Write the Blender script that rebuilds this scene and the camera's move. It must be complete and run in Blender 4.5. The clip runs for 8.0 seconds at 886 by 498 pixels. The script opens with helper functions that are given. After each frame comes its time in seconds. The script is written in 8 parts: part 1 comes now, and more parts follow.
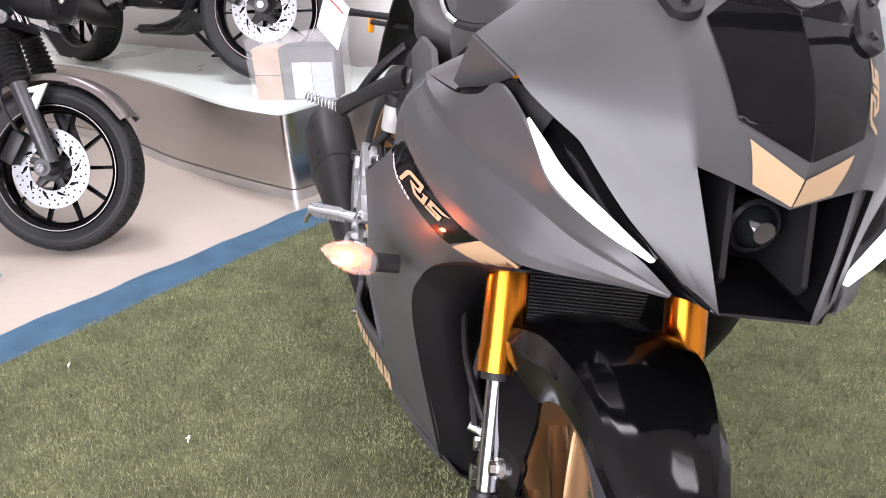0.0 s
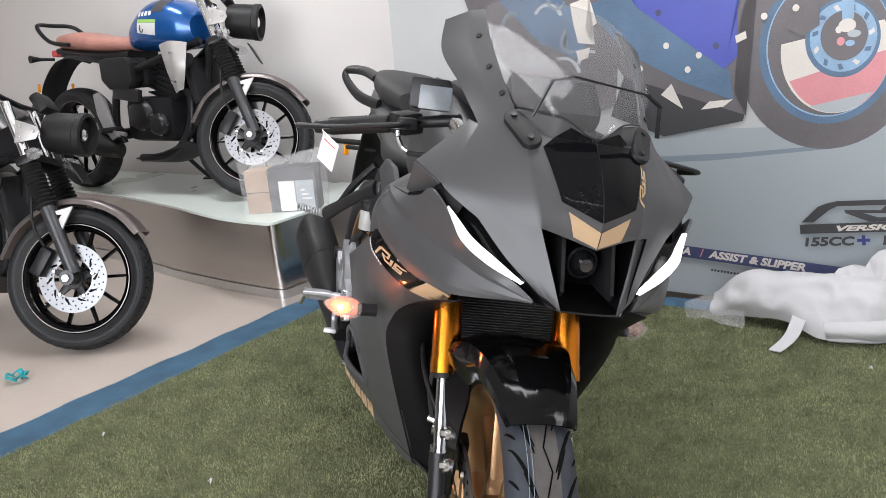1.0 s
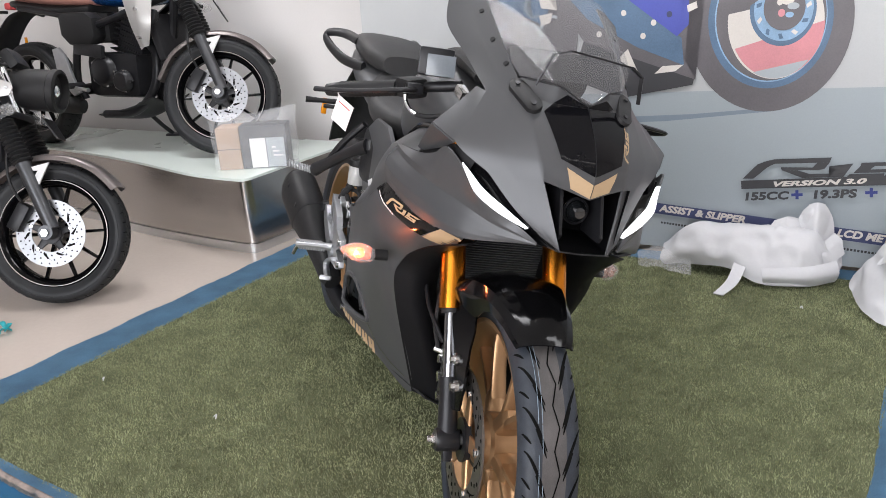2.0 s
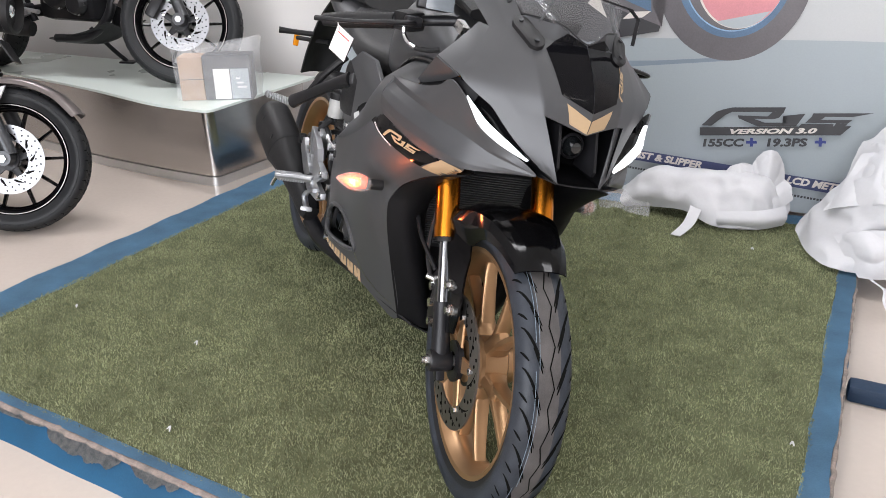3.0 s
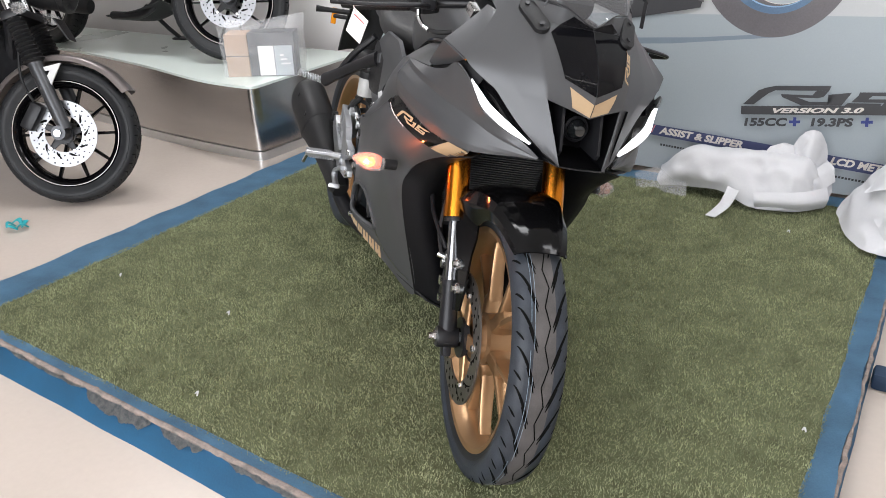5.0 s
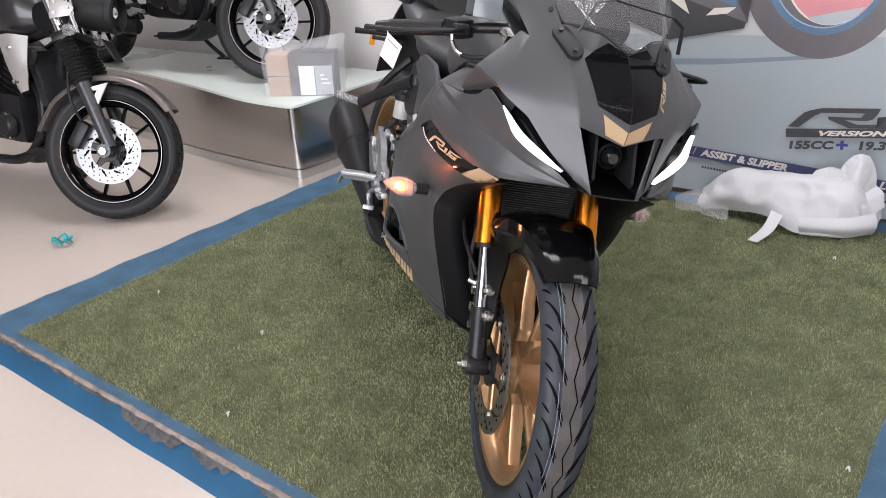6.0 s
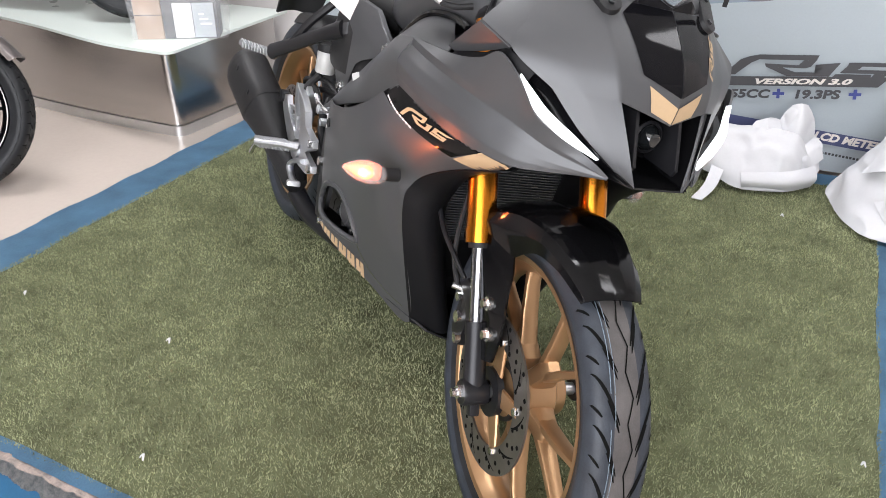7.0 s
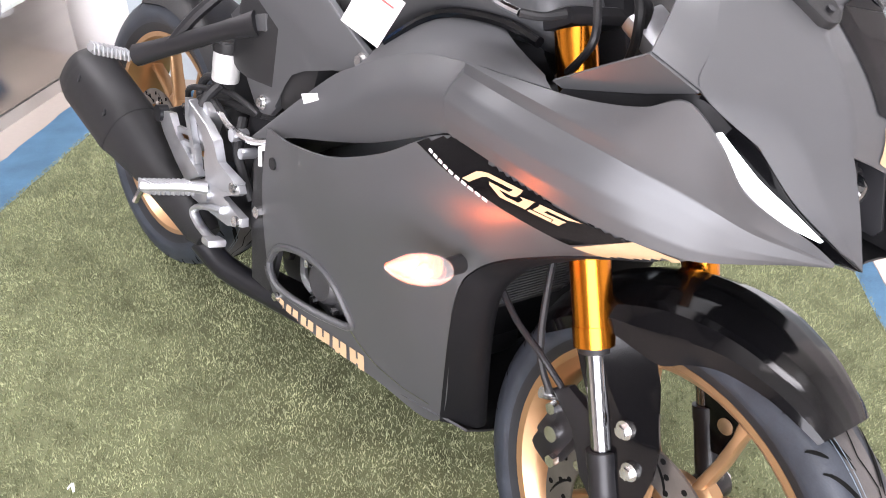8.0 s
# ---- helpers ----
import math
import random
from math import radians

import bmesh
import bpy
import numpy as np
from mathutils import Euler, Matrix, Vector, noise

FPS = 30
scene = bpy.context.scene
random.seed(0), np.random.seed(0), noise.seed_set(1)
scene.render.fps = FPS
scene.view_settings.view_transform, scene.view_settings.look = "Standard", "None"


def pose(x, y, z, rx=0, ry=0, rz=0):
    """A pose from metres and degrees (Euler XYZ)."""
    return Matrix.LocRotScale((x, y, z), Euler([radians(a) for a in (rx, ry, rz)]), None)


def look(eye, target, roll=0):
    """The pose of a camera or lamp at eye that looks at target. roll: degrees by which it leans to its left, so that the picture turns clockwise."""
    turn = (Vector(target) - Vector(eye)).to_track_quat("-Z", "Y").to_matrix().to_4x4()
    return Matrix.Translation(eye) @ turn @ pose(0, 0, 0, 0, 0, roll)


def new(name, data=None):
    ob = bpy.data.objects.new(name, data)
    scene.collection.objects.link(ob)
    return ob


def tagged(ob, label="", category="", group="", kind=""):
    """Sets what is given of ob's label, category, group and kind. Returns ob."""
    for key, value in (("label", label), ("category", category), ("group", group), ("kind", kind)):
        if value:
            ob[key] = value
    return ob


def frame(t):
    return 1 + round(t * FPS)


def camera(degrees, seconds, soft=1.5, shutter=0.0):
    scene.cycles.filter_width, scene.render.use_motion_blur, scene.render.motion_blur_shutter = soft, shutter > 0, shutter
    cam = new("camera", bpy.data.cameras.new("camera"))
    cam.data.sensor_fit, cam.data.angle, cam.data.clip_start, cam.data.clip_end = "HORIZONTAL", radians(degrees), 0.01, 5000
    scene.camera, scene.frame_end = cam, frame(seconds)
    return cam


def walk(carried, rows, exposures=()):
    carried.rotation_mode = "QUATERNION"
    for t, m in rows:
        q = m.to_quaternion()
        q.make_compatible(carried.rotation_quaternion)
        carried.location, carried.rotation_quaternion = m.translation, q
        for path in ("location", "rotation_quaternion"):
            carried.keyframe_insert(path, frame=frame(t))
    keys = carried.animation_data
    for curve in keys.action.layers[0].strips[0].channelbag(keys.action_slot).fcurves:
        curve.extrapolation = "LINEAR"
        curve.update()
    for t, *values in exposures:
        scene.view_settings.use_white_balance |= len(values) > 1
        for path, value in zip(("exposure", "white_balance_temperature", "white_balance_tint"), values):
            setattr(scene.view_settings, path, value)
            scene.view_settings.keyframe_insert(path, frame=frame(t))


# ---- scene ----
cam = camera(60.3, 8.0, 0.85, 0.10)
PATH = [
    (0, (0.059, 0.053, 1.01), (-0.704, 1.713, 0.198), -2.9),
    (0.2, (0.101, -0.022, 1.002), (-0.655, 1.675, 0.260), -3.2),
    (0.5, (0.176, -0.139, 1.02), (-0.586, 1.598, 0.385), -3.9),
    (0.8, (0.250, -0.299, 1.072), (-0.492, 1.470, 0.506), -4.7),
    (1, (0.271, -0.375, 1.097), (-0.449, 1.408, 0.549), -4.6),
    (1.2, (0.267, -0.442, 1.117), (-0.415, 1.351, 0.551), -4.2),
    (2.3, (0.177, -0.619, 1.148), (-0.34, 1.178, 0.438), -2.7),
    (2.5, (0.15, -0.64, 1.15), (-0.324, 1.155, 0.406), -1.8),
    (3, (0.122, -0.685, 1.147), (-0.284, 1.1, 0.34), -0.5),
    (3.5, (0.139, -0.7, 1.146), (-0.308, 1.066, 0.32), -0.6),
    (4, (0.189, -0.696, 1.153), (-0.322, 1.054, 0.33), -1.5),
    (4.2, (0.211, -0.701, 1.158), (-0.302, 1.048, 0.335), -1.5),
    (5.3, (0.237, -0.683, 1.173), (-0.347, 1.018, 0.297), -1.7),
    (5.5, (0.243, -0.68, 1.168), (-0.372, 1.012, 0.296), -1.9),
    (6, (0.244, -0.659, 1.185), (-0.409, 1.041, 0.358), -2.1),
    (6.5, (0.181, -0.58, 1.171), (-0.373, 1.137, 0.31), -1.3),
    (6.8, (0.037, -0.455, 1.152), (-0.384, 1.256, 0.206), -0.5),
    (7, (-0.066, -0.384, 1.153), (-0.362, 1.333, 0.172), 0.6),
    (7.3, (-0.194, -0.300, 1.147), (-0.319, 1.411, 0.120), 1.9),
    (7.5, (-0.269, -0.22, 1.146), (-0.3, 1.474, 0.082), 1.7),
    (7.8, (-0.419, -0.050, 1.131), (-0.281, 1.619, 0.037), 1.8),
    (8, (-0.482, 0.078, 1.149), (-0.249, 1.704, 0.008), 1.6),
]
EXPOSURE = [(0.0, 0.89, 6500, 20), (0.5, 0.62, 6500, 12), (1.0, 0.31, 6500, 12), (2.3, 0.34, 6500, 13), (3.5, 0.41, 6500, 13), (5.5, 0.37, 6500, 11), (6.0, 0.34, 6500, 16), (6.5, 0.44, 6500, 16), (7.0, 0.69, 6500, 13), (7.5, 0.94, 6500, 15), (8.0, 1.47, 6500, 18)]
walk(cam, [(t, look(eye, target, roll)) for t, eye, target, roll in PATH], EXPOSURE)

# ---- light ----
world = bpy.data.worlds.new("world")
scene.world = world
world.use_nodes = True
sky = world.node_tree.nodes.new("ShaderNodeTexSky")
sky.sky_type, sky.sun_disc, sky.sun_elevation, sky.sun_rotation = "NISHITA", False, radians(50), radians(160)
world.node_tree.links.new(sky.outputs["Color"], world.node_tree.nodes["Background"].inputs["Color"])
world.node_tree.nodes["Background"].inputs["Strength"].default_value = 0.12


def area_lamp(name, m, sx, sy, watts, colour):
    data = bpy.data.lights.new(name, "AREA")
    data.shape, data.size, data.size_y, data.energy, data.color = "RECTANGLE", sx, sy, watts, colour
    ob = new(name, data)
    ob.matrix_world = m
    return ob


# ---- materials ----
def mat(name, colour, rough=0.5, metal=0.0, var=0.12, scale=8.0, bump=0.0, bump_scale=200.0, spec=0.5, coat=0.0,
        emit=0.0, second=None, stretch=None):
    """Principled surface with two scales of variation in colour and roughness and a fine relief."""
    m = bpy.data.materials.new(name)
    m.use_nodes = True
    nt = m.node_tree
    b = nt.nodes["Principled BSDF"]
    b.inputs["Roughness"].default_value = rough
    b.inputs["Metallic"].default_value = metal
    b.inputs["Specular IOR Level"].default_value = spec
    b.inputs["Coat Weight"].default_value = coat
    co = nt.nodes.new("ShaderNodeTexCoord")
    vec = co.outputs["Object"]
    if stretch:
        mp = nt.nodes.new("ShaderNodeMapping")
        mp.inputs["Scale"].default_value = stretch
        nt.links.new(vec, mp.inputs["Vector"])
        vec = mp.outputs["Vector"]
    big = nt.nodes.new("ShaderNodeTexNoise")
    big.inputs["Scale"].default_value, big.inputs["Detail"].default_value = scale, 4
    fine = nt.nodes.new("ShaderNodeTexNoise")
    fine.inputs["Scale"].default_value, fine.inputs["Detail"].default_value = bump_scale, 3
    nt.links.new(vec, big.inputs["Vector"])
    nt.links.new(vec, fine.inputs["Vector"])
    add = nt.nodes.new("ShaderNodeMath")
    add.operation = "MULTIPLY_ADD"
    add.inputs[1].default_value = 0.4
    nt.links.new(fine.outputs["Fac"], add.inputs[0])
    nt.links.new(big.outputs["Fac"], add.inputs[2])
    ramp = nt.nodes.new("ShaderNodeValToRGB")
    ramp.color_ramp.elements[0].position, ramp.color_ramp.elements[1].position = 0.45, 0.95
    dark = second or tuple(c * (1 - var) for c in colour)
    light = colour if second else tuple(min(1, c * (1 + var)) for c in colour)
    ramp.color_ramp.elements[0].color = (*dark, 1)
    ramp.color_ramp.elements[1].color = (*light, 1)
    nt.links.new(add.outputs[0], ramp.inputs["Fac"])
    nt.links.new(ramp.outputs["Color"], b.inputs["Base Color"])
    rr = nt.nodes.new("ShaderNodeMapRange")
    rr.inputs["To Min"].default_value, rr.inputs["To Max"].default_value = max(0.02, rough * 0.88), min(1, rough * 1.12)
    nt.links.new(big.outputs["Fac"], rr.inputs["Value"])
    nt.links.new(rr.outputs["Result"], b.inputs["Roughness"])
    if bump:
        bp = nt.nodes.new("ShaderNodeBump")
        bp.inputs["Strength"].default_value, bp.inputs["Distance"].default_value = bump, 0.002
        nt.links.new(fine.outputs["Fac"], bp.inputs["Height"])
        nt.links.new(bp.outputs["Normal"], b.inputs["Normal"])
    if emit:
        b.inputs["Emission Color"].default_value = (*colour, 1)
        b.inputs["Emission Strength"].default_value = emit
    return m


def glass(name, colour, rough=0.02, alpha=0.25):
    m = bpy.data.materials.new(name)
    m.use_nodes = True
    nt = m.node_tree
    b = nt.nodes["Principled BSDF"]
    b.inputs["Base Color"].default_value = (*colour, 1)
    b.inputs["Roughness"].default_value = rough
    b.inputs["Alpha"].default_value = alpha
    return m


MATTE = mat("matte grey paint", (0.072, 0.0735, 0.078), 0.42, 0.35, 0.05, 3, 0.03, 900)
GLOSS = mat("gloss black paint", (0.003, 0.003, 0.0035), 0.11, 0, 0.1, 5, spec=0.20)
FILM = mat("gloss black film", (0.004, 0.004, 0.005), 0.06, 0, 0.1, 5, spec=0.16)
POTCLOUDY = mat("cloudy plastic pot", (0.42, 0.42, 0.41), 0.35, 0, 0.08, 30)
POTFACE = mat("grey fluid window", (0.17, 0.19, 0.21), 0.2, 0, 0.1, 20)
CASING = mat("dark grey engine casing", (0.05, 0.05, 0.053), 0.4, 0.4, 0.2, 30, 0.1, 600)
PLASTIC = mat("black textured plastic", (0.014, 0.014, 0.015), 0.5, 0, 0.15, 20, 0.15, 1200, spec=0.3)
DUCT = mat("dull black moulded plastic", (0.005, 0.005, 0.006), 0.55, 0, 0.15, 12, 0.08, 900, spec=0.18)
SATIN = mat("satin black metal", (0.014, 0.014, 0.016), 0.35, 0.2, 0.15, 20, 0.05, 600, spec=0.35)
GOLD = mat("gold anodised", (0.62, 0.215, 0.02), 0.22, 1.0, 0.08, 6)
BRONZE = mat("bronze gold paint", (0.40, 0.24, 0.125), 0.34, 0.7, 0.08, 10, 0.03, 900)
GOLDPAINT = mat("pale gold sticker", (0.42, 0.295, 0.175), 0.5, 0.0, 0.06, 10)
CHROME = mat("polished chrome", (0.75, 0.76, 0.78), 0.12, 1.0, 0.05, 20)
# chrome with dark reflections put into its colour
SLIDER = mat("darkened chrome slider", (0.30, 0.305, 0.32), 0.16, 1.0, 0.05, 20)
ALU = mat("cast aluminium", (0.46, 0.47, 0.49), 0.38, 0.85, 0.1, 25, 0.1, 700)
STEEL = mat("zinc bolt steel", (0.7, 0.7, 0.7), 0.25, 1.0, 0.15, 60)
DISC = mat("dark brake disc steel", (0.22, 0.205, 0.195), 0.38, 0.9, 0.15, 30, 0.05, 500)
PALE_DISC = mat("bright brake disc steel", (0.31, 0.315, 0.33), 0.36, 0.9, 0.1, 30, 0.05, 500)
RUBBER = mat("tyre rubber", (0.013, 0.014, 0.016), 0.5, 0, 0.25, 14, 0.12, 500, spec=0.35)
TREAD = mat("scuffed tread rubber", (0.075, 0.069, 0.067), 0.6, 0, 0.3, 22, 0.15, 600, spec=0.35)
GROOVE = mat("tread groove", (0.004, 0.004, 0.004), 0.9, 0, 0.1, 20, spec=0.1)
FLANK = mat("bluish shoulder rubber", (0.027, 0.032, 0.041), 0.5, 0, 0.3, 26, 0.15, 500, spec=0.35)
CHALK = mat("blue white tread paint", (0.17, 0.22, 0.27), 0.8, 0, 0.3, 60)
DRL = mat("white led light guide", (0.95, 0.98, 1.0), 0.2, 0, 0.02, 10, emit=1.35)
AMBER = mat("lit amber bulb", (1.0, 0.13, 0.022), 0.1, 0, 0.3, 90, emit=3.2)
LITLENS = mat("lit amber reflector", (0.85, 0.13, 0.055), 0.25, 0.2, 0.5, 90, emit=0.45)
PINKLENS = mat("pinkish reflector", (0.38, 0.20, 0.15), 0.2, 0.4, 0.5, 90)
CLEAR = glass("clear lens", (0.9, 0.9, 0.9), 0.05, 0.18)
SCREEN = glass("smoked windscreen", (0.22, 0.22, 0.23), 0.03, 0.16)
LAMPGLASS = mat("projector lens", (0.008, 0.009, 0.010), 0.04, 0, 0.1, 10, spec=0.9)
WHITEPAINT = mat("white sticker", (0.66, 0.66, 0.66), 0.5, 0, 0.03, 10)
FIN = mat("pale radiator fins", (0.12, 0.125, 0.135), 0.4, 0.6, 0.2, 40)
RADIATOR = mat("radiator fins", (0.03, 0.03, 0.033), 0.45, 0.5, 0.2, 40, 0.1, 900)
SEATMAT = mat("black seat vinyl", (0.022, 0.022, 0.023), 0.55, 0, 0.15, 15, 0.25, 900)
WALLPAINT = mat("warm white wall paint", (0.68, 0.655, 0.645), 0.75, 0, 0.04, 1.5, 0.08, 120)
PIERPAINT = mat("grey unseen wall paint", (0.30, 0.30, 0.31), 0.7, 0, 0.06, 1.5, 0.08, 120)
CEILPAINT = mat("white ceiling paint", (0.8, 0.8, 0.79), 0.8, 0, 0.03, 1.0, 0.05, 90)
FLOORMAT = mat("cream vitrified floor", (0.545, 0.475, 0.42), 0.22, 0, 0.05, 1.3, 0.01, 60)
TURF = mat("artificial turf base", (0.125, 0.136, 0.075), 0.95, 0, 0.25, 14, 0.9, 350, spec=0.1)
BLADE = mat("turf blades", (0.325, 0.348, 0.202), 0.75, 0, 0.34, 7, spec=0.2)
# each blade has its own tone, from dark olive to straw green
nt = BLADE.node_tree
isle = nt.nodes.new("ShaderNodeNewGeometry")
tone = nt.nodes.new("ShaderNodeValToRGB")
tone.color_ramp.elements[0].color, tone.color_ramp.elements[1].color = (0.52, 0.52, 0.52, 1), (1.12, 1.12, 1.11, 1)
nt.links.new(isle.outputs["Random Per Island"], tone.inputs["Fac"])
mix = nt.nodes.new("ShaderNodeMix")
mix.data_type, mix.blend_type = "RGBA", "MULTIPLY"
mix.inputs[0].default_value = 1.0
old = nt.nodes["Principled BSDF"].inputs["Base Color"].links[0].from_socket
nt.links.new(old, mix.inputs[6])
nt.links.new(tone.outputs["Color"], mix.inputs[7])
nt.links.new(mix.outputs[2], nt.nodes["Principled BSDF"].inputs["Base Color"])
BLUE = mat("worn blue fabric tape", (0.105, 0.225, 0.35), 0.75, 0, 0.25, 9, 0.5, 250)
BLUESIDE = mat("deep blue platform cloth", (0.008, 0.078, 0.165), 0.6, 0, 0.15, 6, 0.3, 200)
NAVY = mat("dark navy cloth", (0.004, 0.022, 0.055), 0.6, 0, 0.15, 6, 0.3, 200)
FRAY = mat("torn pinkish grey tape edge", (0.34, 0.27, 0.235), 0.9, 0, 0.4, 30, 0.8, 200, second=(0.13, 0.115, 0.105))
DIRTTAPE = mat("dirty torn tape", (0.24, 0.235, 0.225), 0.9, 0, 0.5, 60, 0.9, 250, second=(0.08, 0.09, 0.10))
STAINLESS = mat("brushed stainless sheet", (0.52, 0.50, 0.485), 0.22, 1.0, 0.06, 2.0, 0.02, 300, stretch=(1, 1, 10))
GLASSTOP = mat("frosted glass top", (0.66, 0.73, 0.69), 0.28, 0, 0.03, 2.0)
CARD = mat("brown cardboard", (0.42, 0.30, 0.22), 0.85, 0, 0.1, 8, 0.2, 200)
DARKBOX = mat("dark printed carton", (0.05, 0.052, 0.06), 0.5, 0, 0.1, 8)
WRAP = glass("clear plastic wrap", (0.9, 0.9, 0.92), 0.2, 0.22)
FOAM = mat("white packing foam sheet", (0.57, 0.57, 0.59), 0.45, 0, 0.04, 6, 0.25, 90)
FOAM.node_tree.nodes["Principled BSDF"].inputs["Subsurface Weight"].default_value = 0.15
FOAM.node_tree.nodes["Principled BSDF"].inputs["Subsurface Radius"].default_value = (0.02, 0.02, 0.02)
TEAL = mat("teal plastic scrap", (0.01, 0.30, 0.34), 0.4, 0, 0.2, 30)
TANKBLUE = mat("metallic blue tank paint", (0.01, 0.10, 0.36), 0.2, 0.4, 0.1, 4, coat=0.6)
TANKDARK = mat("dark tank paint", (0.03, 0.03, 0.033), 0.3, 0.3, 0.1, 4, coat=0.3)
PINKSEAT = mat("wrapped tan seat", (0.46, 0.22, 0.18), 0.5, 0, 0.15, 12, 0.3, 120)
TAG = mat("paper tag", (0.82, 0.80, 0.80), 0.8, 0, 0.03, 20)
REDINK = mat("red print", (0.6, 0.08, 0.08), 0.7, 0, 0.05, 20)
ORANGE = mat("amber reflector", (0.85, 0.30, 0.01), 0.15, 0, 0.1, 20)
P_GREY = mat("poster pale grey print", (0.40, 0.44, 0.47), 0.45, 0, 0.06, 1.2)
P_TOP = mat("poster light grey print", (0.48, 0.495, 0.505), 0.45, 0, 0.06, 1.2)
P_ROAD = mat("poster road print", (0.34, 0.385, 0.415), 0.45, 0, 0.05, 1.0)
P_SHADE = mat("poster shadow print", (0.20, 0.25, 0.30), 0.45, 0, 0.1, 2)
P_INK = mat("poster dark ink", (0.045, 0.045, 0.05), 0.45, 0, 0.1, 5)
P_NAVY = mat("poster navy ink", (0.05, 0.06, 0.14), 0.45, 0, 0.1, 5)
P_BLUE = mat("poster royal blue ink", (0.07, 0.09, 0.42), 0.45, 0, 0.12, 3)
P_PLUS = mat("poster blue ink", (0.035, 0.05, 0.22), 0.45, 0, 0.12, 3)
P_STEEL = mat("poster steel blue ink", (0.09, 0.16, 0.26), 0.45, 0, 0.25, 5)
P_TYRE = mat("poster tyre ink", (0.13, 0.12, 0.13), 0.45, 0, 0.2, 4)
P_RED = mat("poster red ink", (0.62, 0.25, 0.28), 0.45, 0, 0.15, 4)
P_PALE = mat("poster pale ink", (0.66, 0.62, 0.58), 0.45, 0, 0.1, 4)
P_LBLUE = mat("poster light blue ink", (0.25, 0.40, 0.58), 0.45, 0, 0.2, 12)


# ---- mesh tools ----
from mathutils.bvhtree import BVHTree


def part(name, bm, material, parent=None, label="", angle=35):
    """Links a bmesh as one mesh object under a thing or a part."""
    bmesh.ops.recalc_face_normals(bm, faces=bm.faces)
    me = bpy.data.meshes.new(name)
    bm.to_mesh(me)
    bm.free()
    me.materials.append(material)
    me.polygons.foreach_set("use_smooth", [True] * len(me.polygons))
    me.set_sharp_from_angle(angle=radians(angle))
    ob = new(name, me)
    if parent is not None:
        ob.parent = parent
    if label:
        tagged(ob, label)
    return ob


def thing(name, m, label, category, group=""):
    ob = new(name)
    ob.empty_display_size = 0.1
    ob.matrix_world = m
    return tagged(ob, label, category, group)


def box(bm, sx, sy, sz, m=Matrix(), bevel=0.0):
    made = bmesh.ops.create_cube(bm, size=1, matrix=m @ Matrix.Diagonal((sx, sy, sz, 1)))
    if bevel:
        edges = list({e for v in made["verts"] for e in v.link_edges})
        bmesh.ops.bevel(bm, geom=edges, offset=bevel, segments=2, affect="EDGES", profile=0.6)
    return bm


def boxed(sx, sy, sz, m=Matrix(), bevel=0.0):
    return box(bmesh.new(), sx, sy, sz, m, bevel)


def lathe(bm, profile, n=48, m=Matrix(), closed=False):
    """Turns a profile of (radius, height) about the local z axis."""
    rings = []
    for r, h in profile:
        rings.append([bm.verts.new(m @ Vector((r * math.cos(math.tau * k / n), r * math.sin(math.tau * k / n), h))) for k in range(n)])
    pairs = list(zip(rings, rings[1:])) + ([(rings[-1], rings[0])] if closed else [])
    for a, b in pairs:
        for k in range(n):
            bm.faces.new((a[k], a[(k + 1) % n], b[(k + 1) % n], b[k]))
    if not closed:
        for ring in (rings[0], rings[-1]):
            if (ring[0].co - ring[n // 2].co).length > 1e-4:
                bm.faces.new(ring)
    bmesh.ops.remove_doubles(bm, verts=[v for r in rings for v in r], dist=1e-6)
    return bm


def smooth_path(points, steps=6):
    """Catmull-Rom through the points."""
    p = [Vector(q) for q in points]
    out = []
    for i in range(len(p) - 1):
        a, b, c, d = p[max(i - 1, 0)], p[i], p[i + 1], p[min(i + 2, len(p) - 1)]
        for k in range(steps):
            t = k / steps
            out.append(0.5 * (2 * b + (c - a) * t + (2 * a - 5 * b + 4 * c - d) * t * t + (3 * b - a - 3 * c + d) * t ** 3))
    return out + [p[-1]]


def tube(bm, points, radius, n=10, smooth=True, steps=6, flat=1.0):
    """A round bar along a path; radius may be a list to match the points."""
    path = smooth_path(points, steps) if smooth else [Vector(q) for q in points]
    radii = radius if isinstance(radius, (list, tuple)) else [radius, radius]
    rings = []
    side = None
    for i, p in enumerate(path):
        d = (path[min(i + 1, len(path) - 1)] - path[max(i - 1, 0)]).normalized()
        if side is None:
            side = d.cross(Vector((0, 0, 1)) if abs(d.z) < 0.9 else Vector((1, 0, 0))).normalized()
        side = (side - d * side.dot(d)).normalized()
        up = d.cross(side)
        f = i / max(1, len(path) - 1) * (len(radii) - 1)
        k = min(int(f), len(radii) - 2)
        r = radii[k] + (radii[k + 1] - radii[k]) * (f - k)
        rings.append([bm.verts.new(p + side * r * math.cos(math.tau * j / n) + up * r * flat * math.sin(math.tau * j / n)) for j in range(n)])
    for a, b in zip(rings, rings[1:]):
        for j in range(n):
            bm.faces.new((a[j], a[(j + 1) % n], b[(j + 1) % n], b[j]))
    bm.faces.new(rings[0])
    bm.faces.new(rings[-1])
    return bm


def tubed(points, radius, n=10, smooth=True, steps=6, flat=1.0):
    return tube(bmesh.new(), points, radius, n, smooth, steps, flat)


def rod(bm, a, b, r, n=16, r2=None):
    a, b = Vector(a), Vector(b)
    m = Matrix.Translation(a) @ (b - a).to_track_quat("Z", "Y").to_matrix().to_4x4()
    return lathe(bm, [(r, 0), (r if r2 is None else r2, (b - a).length)], n, m)


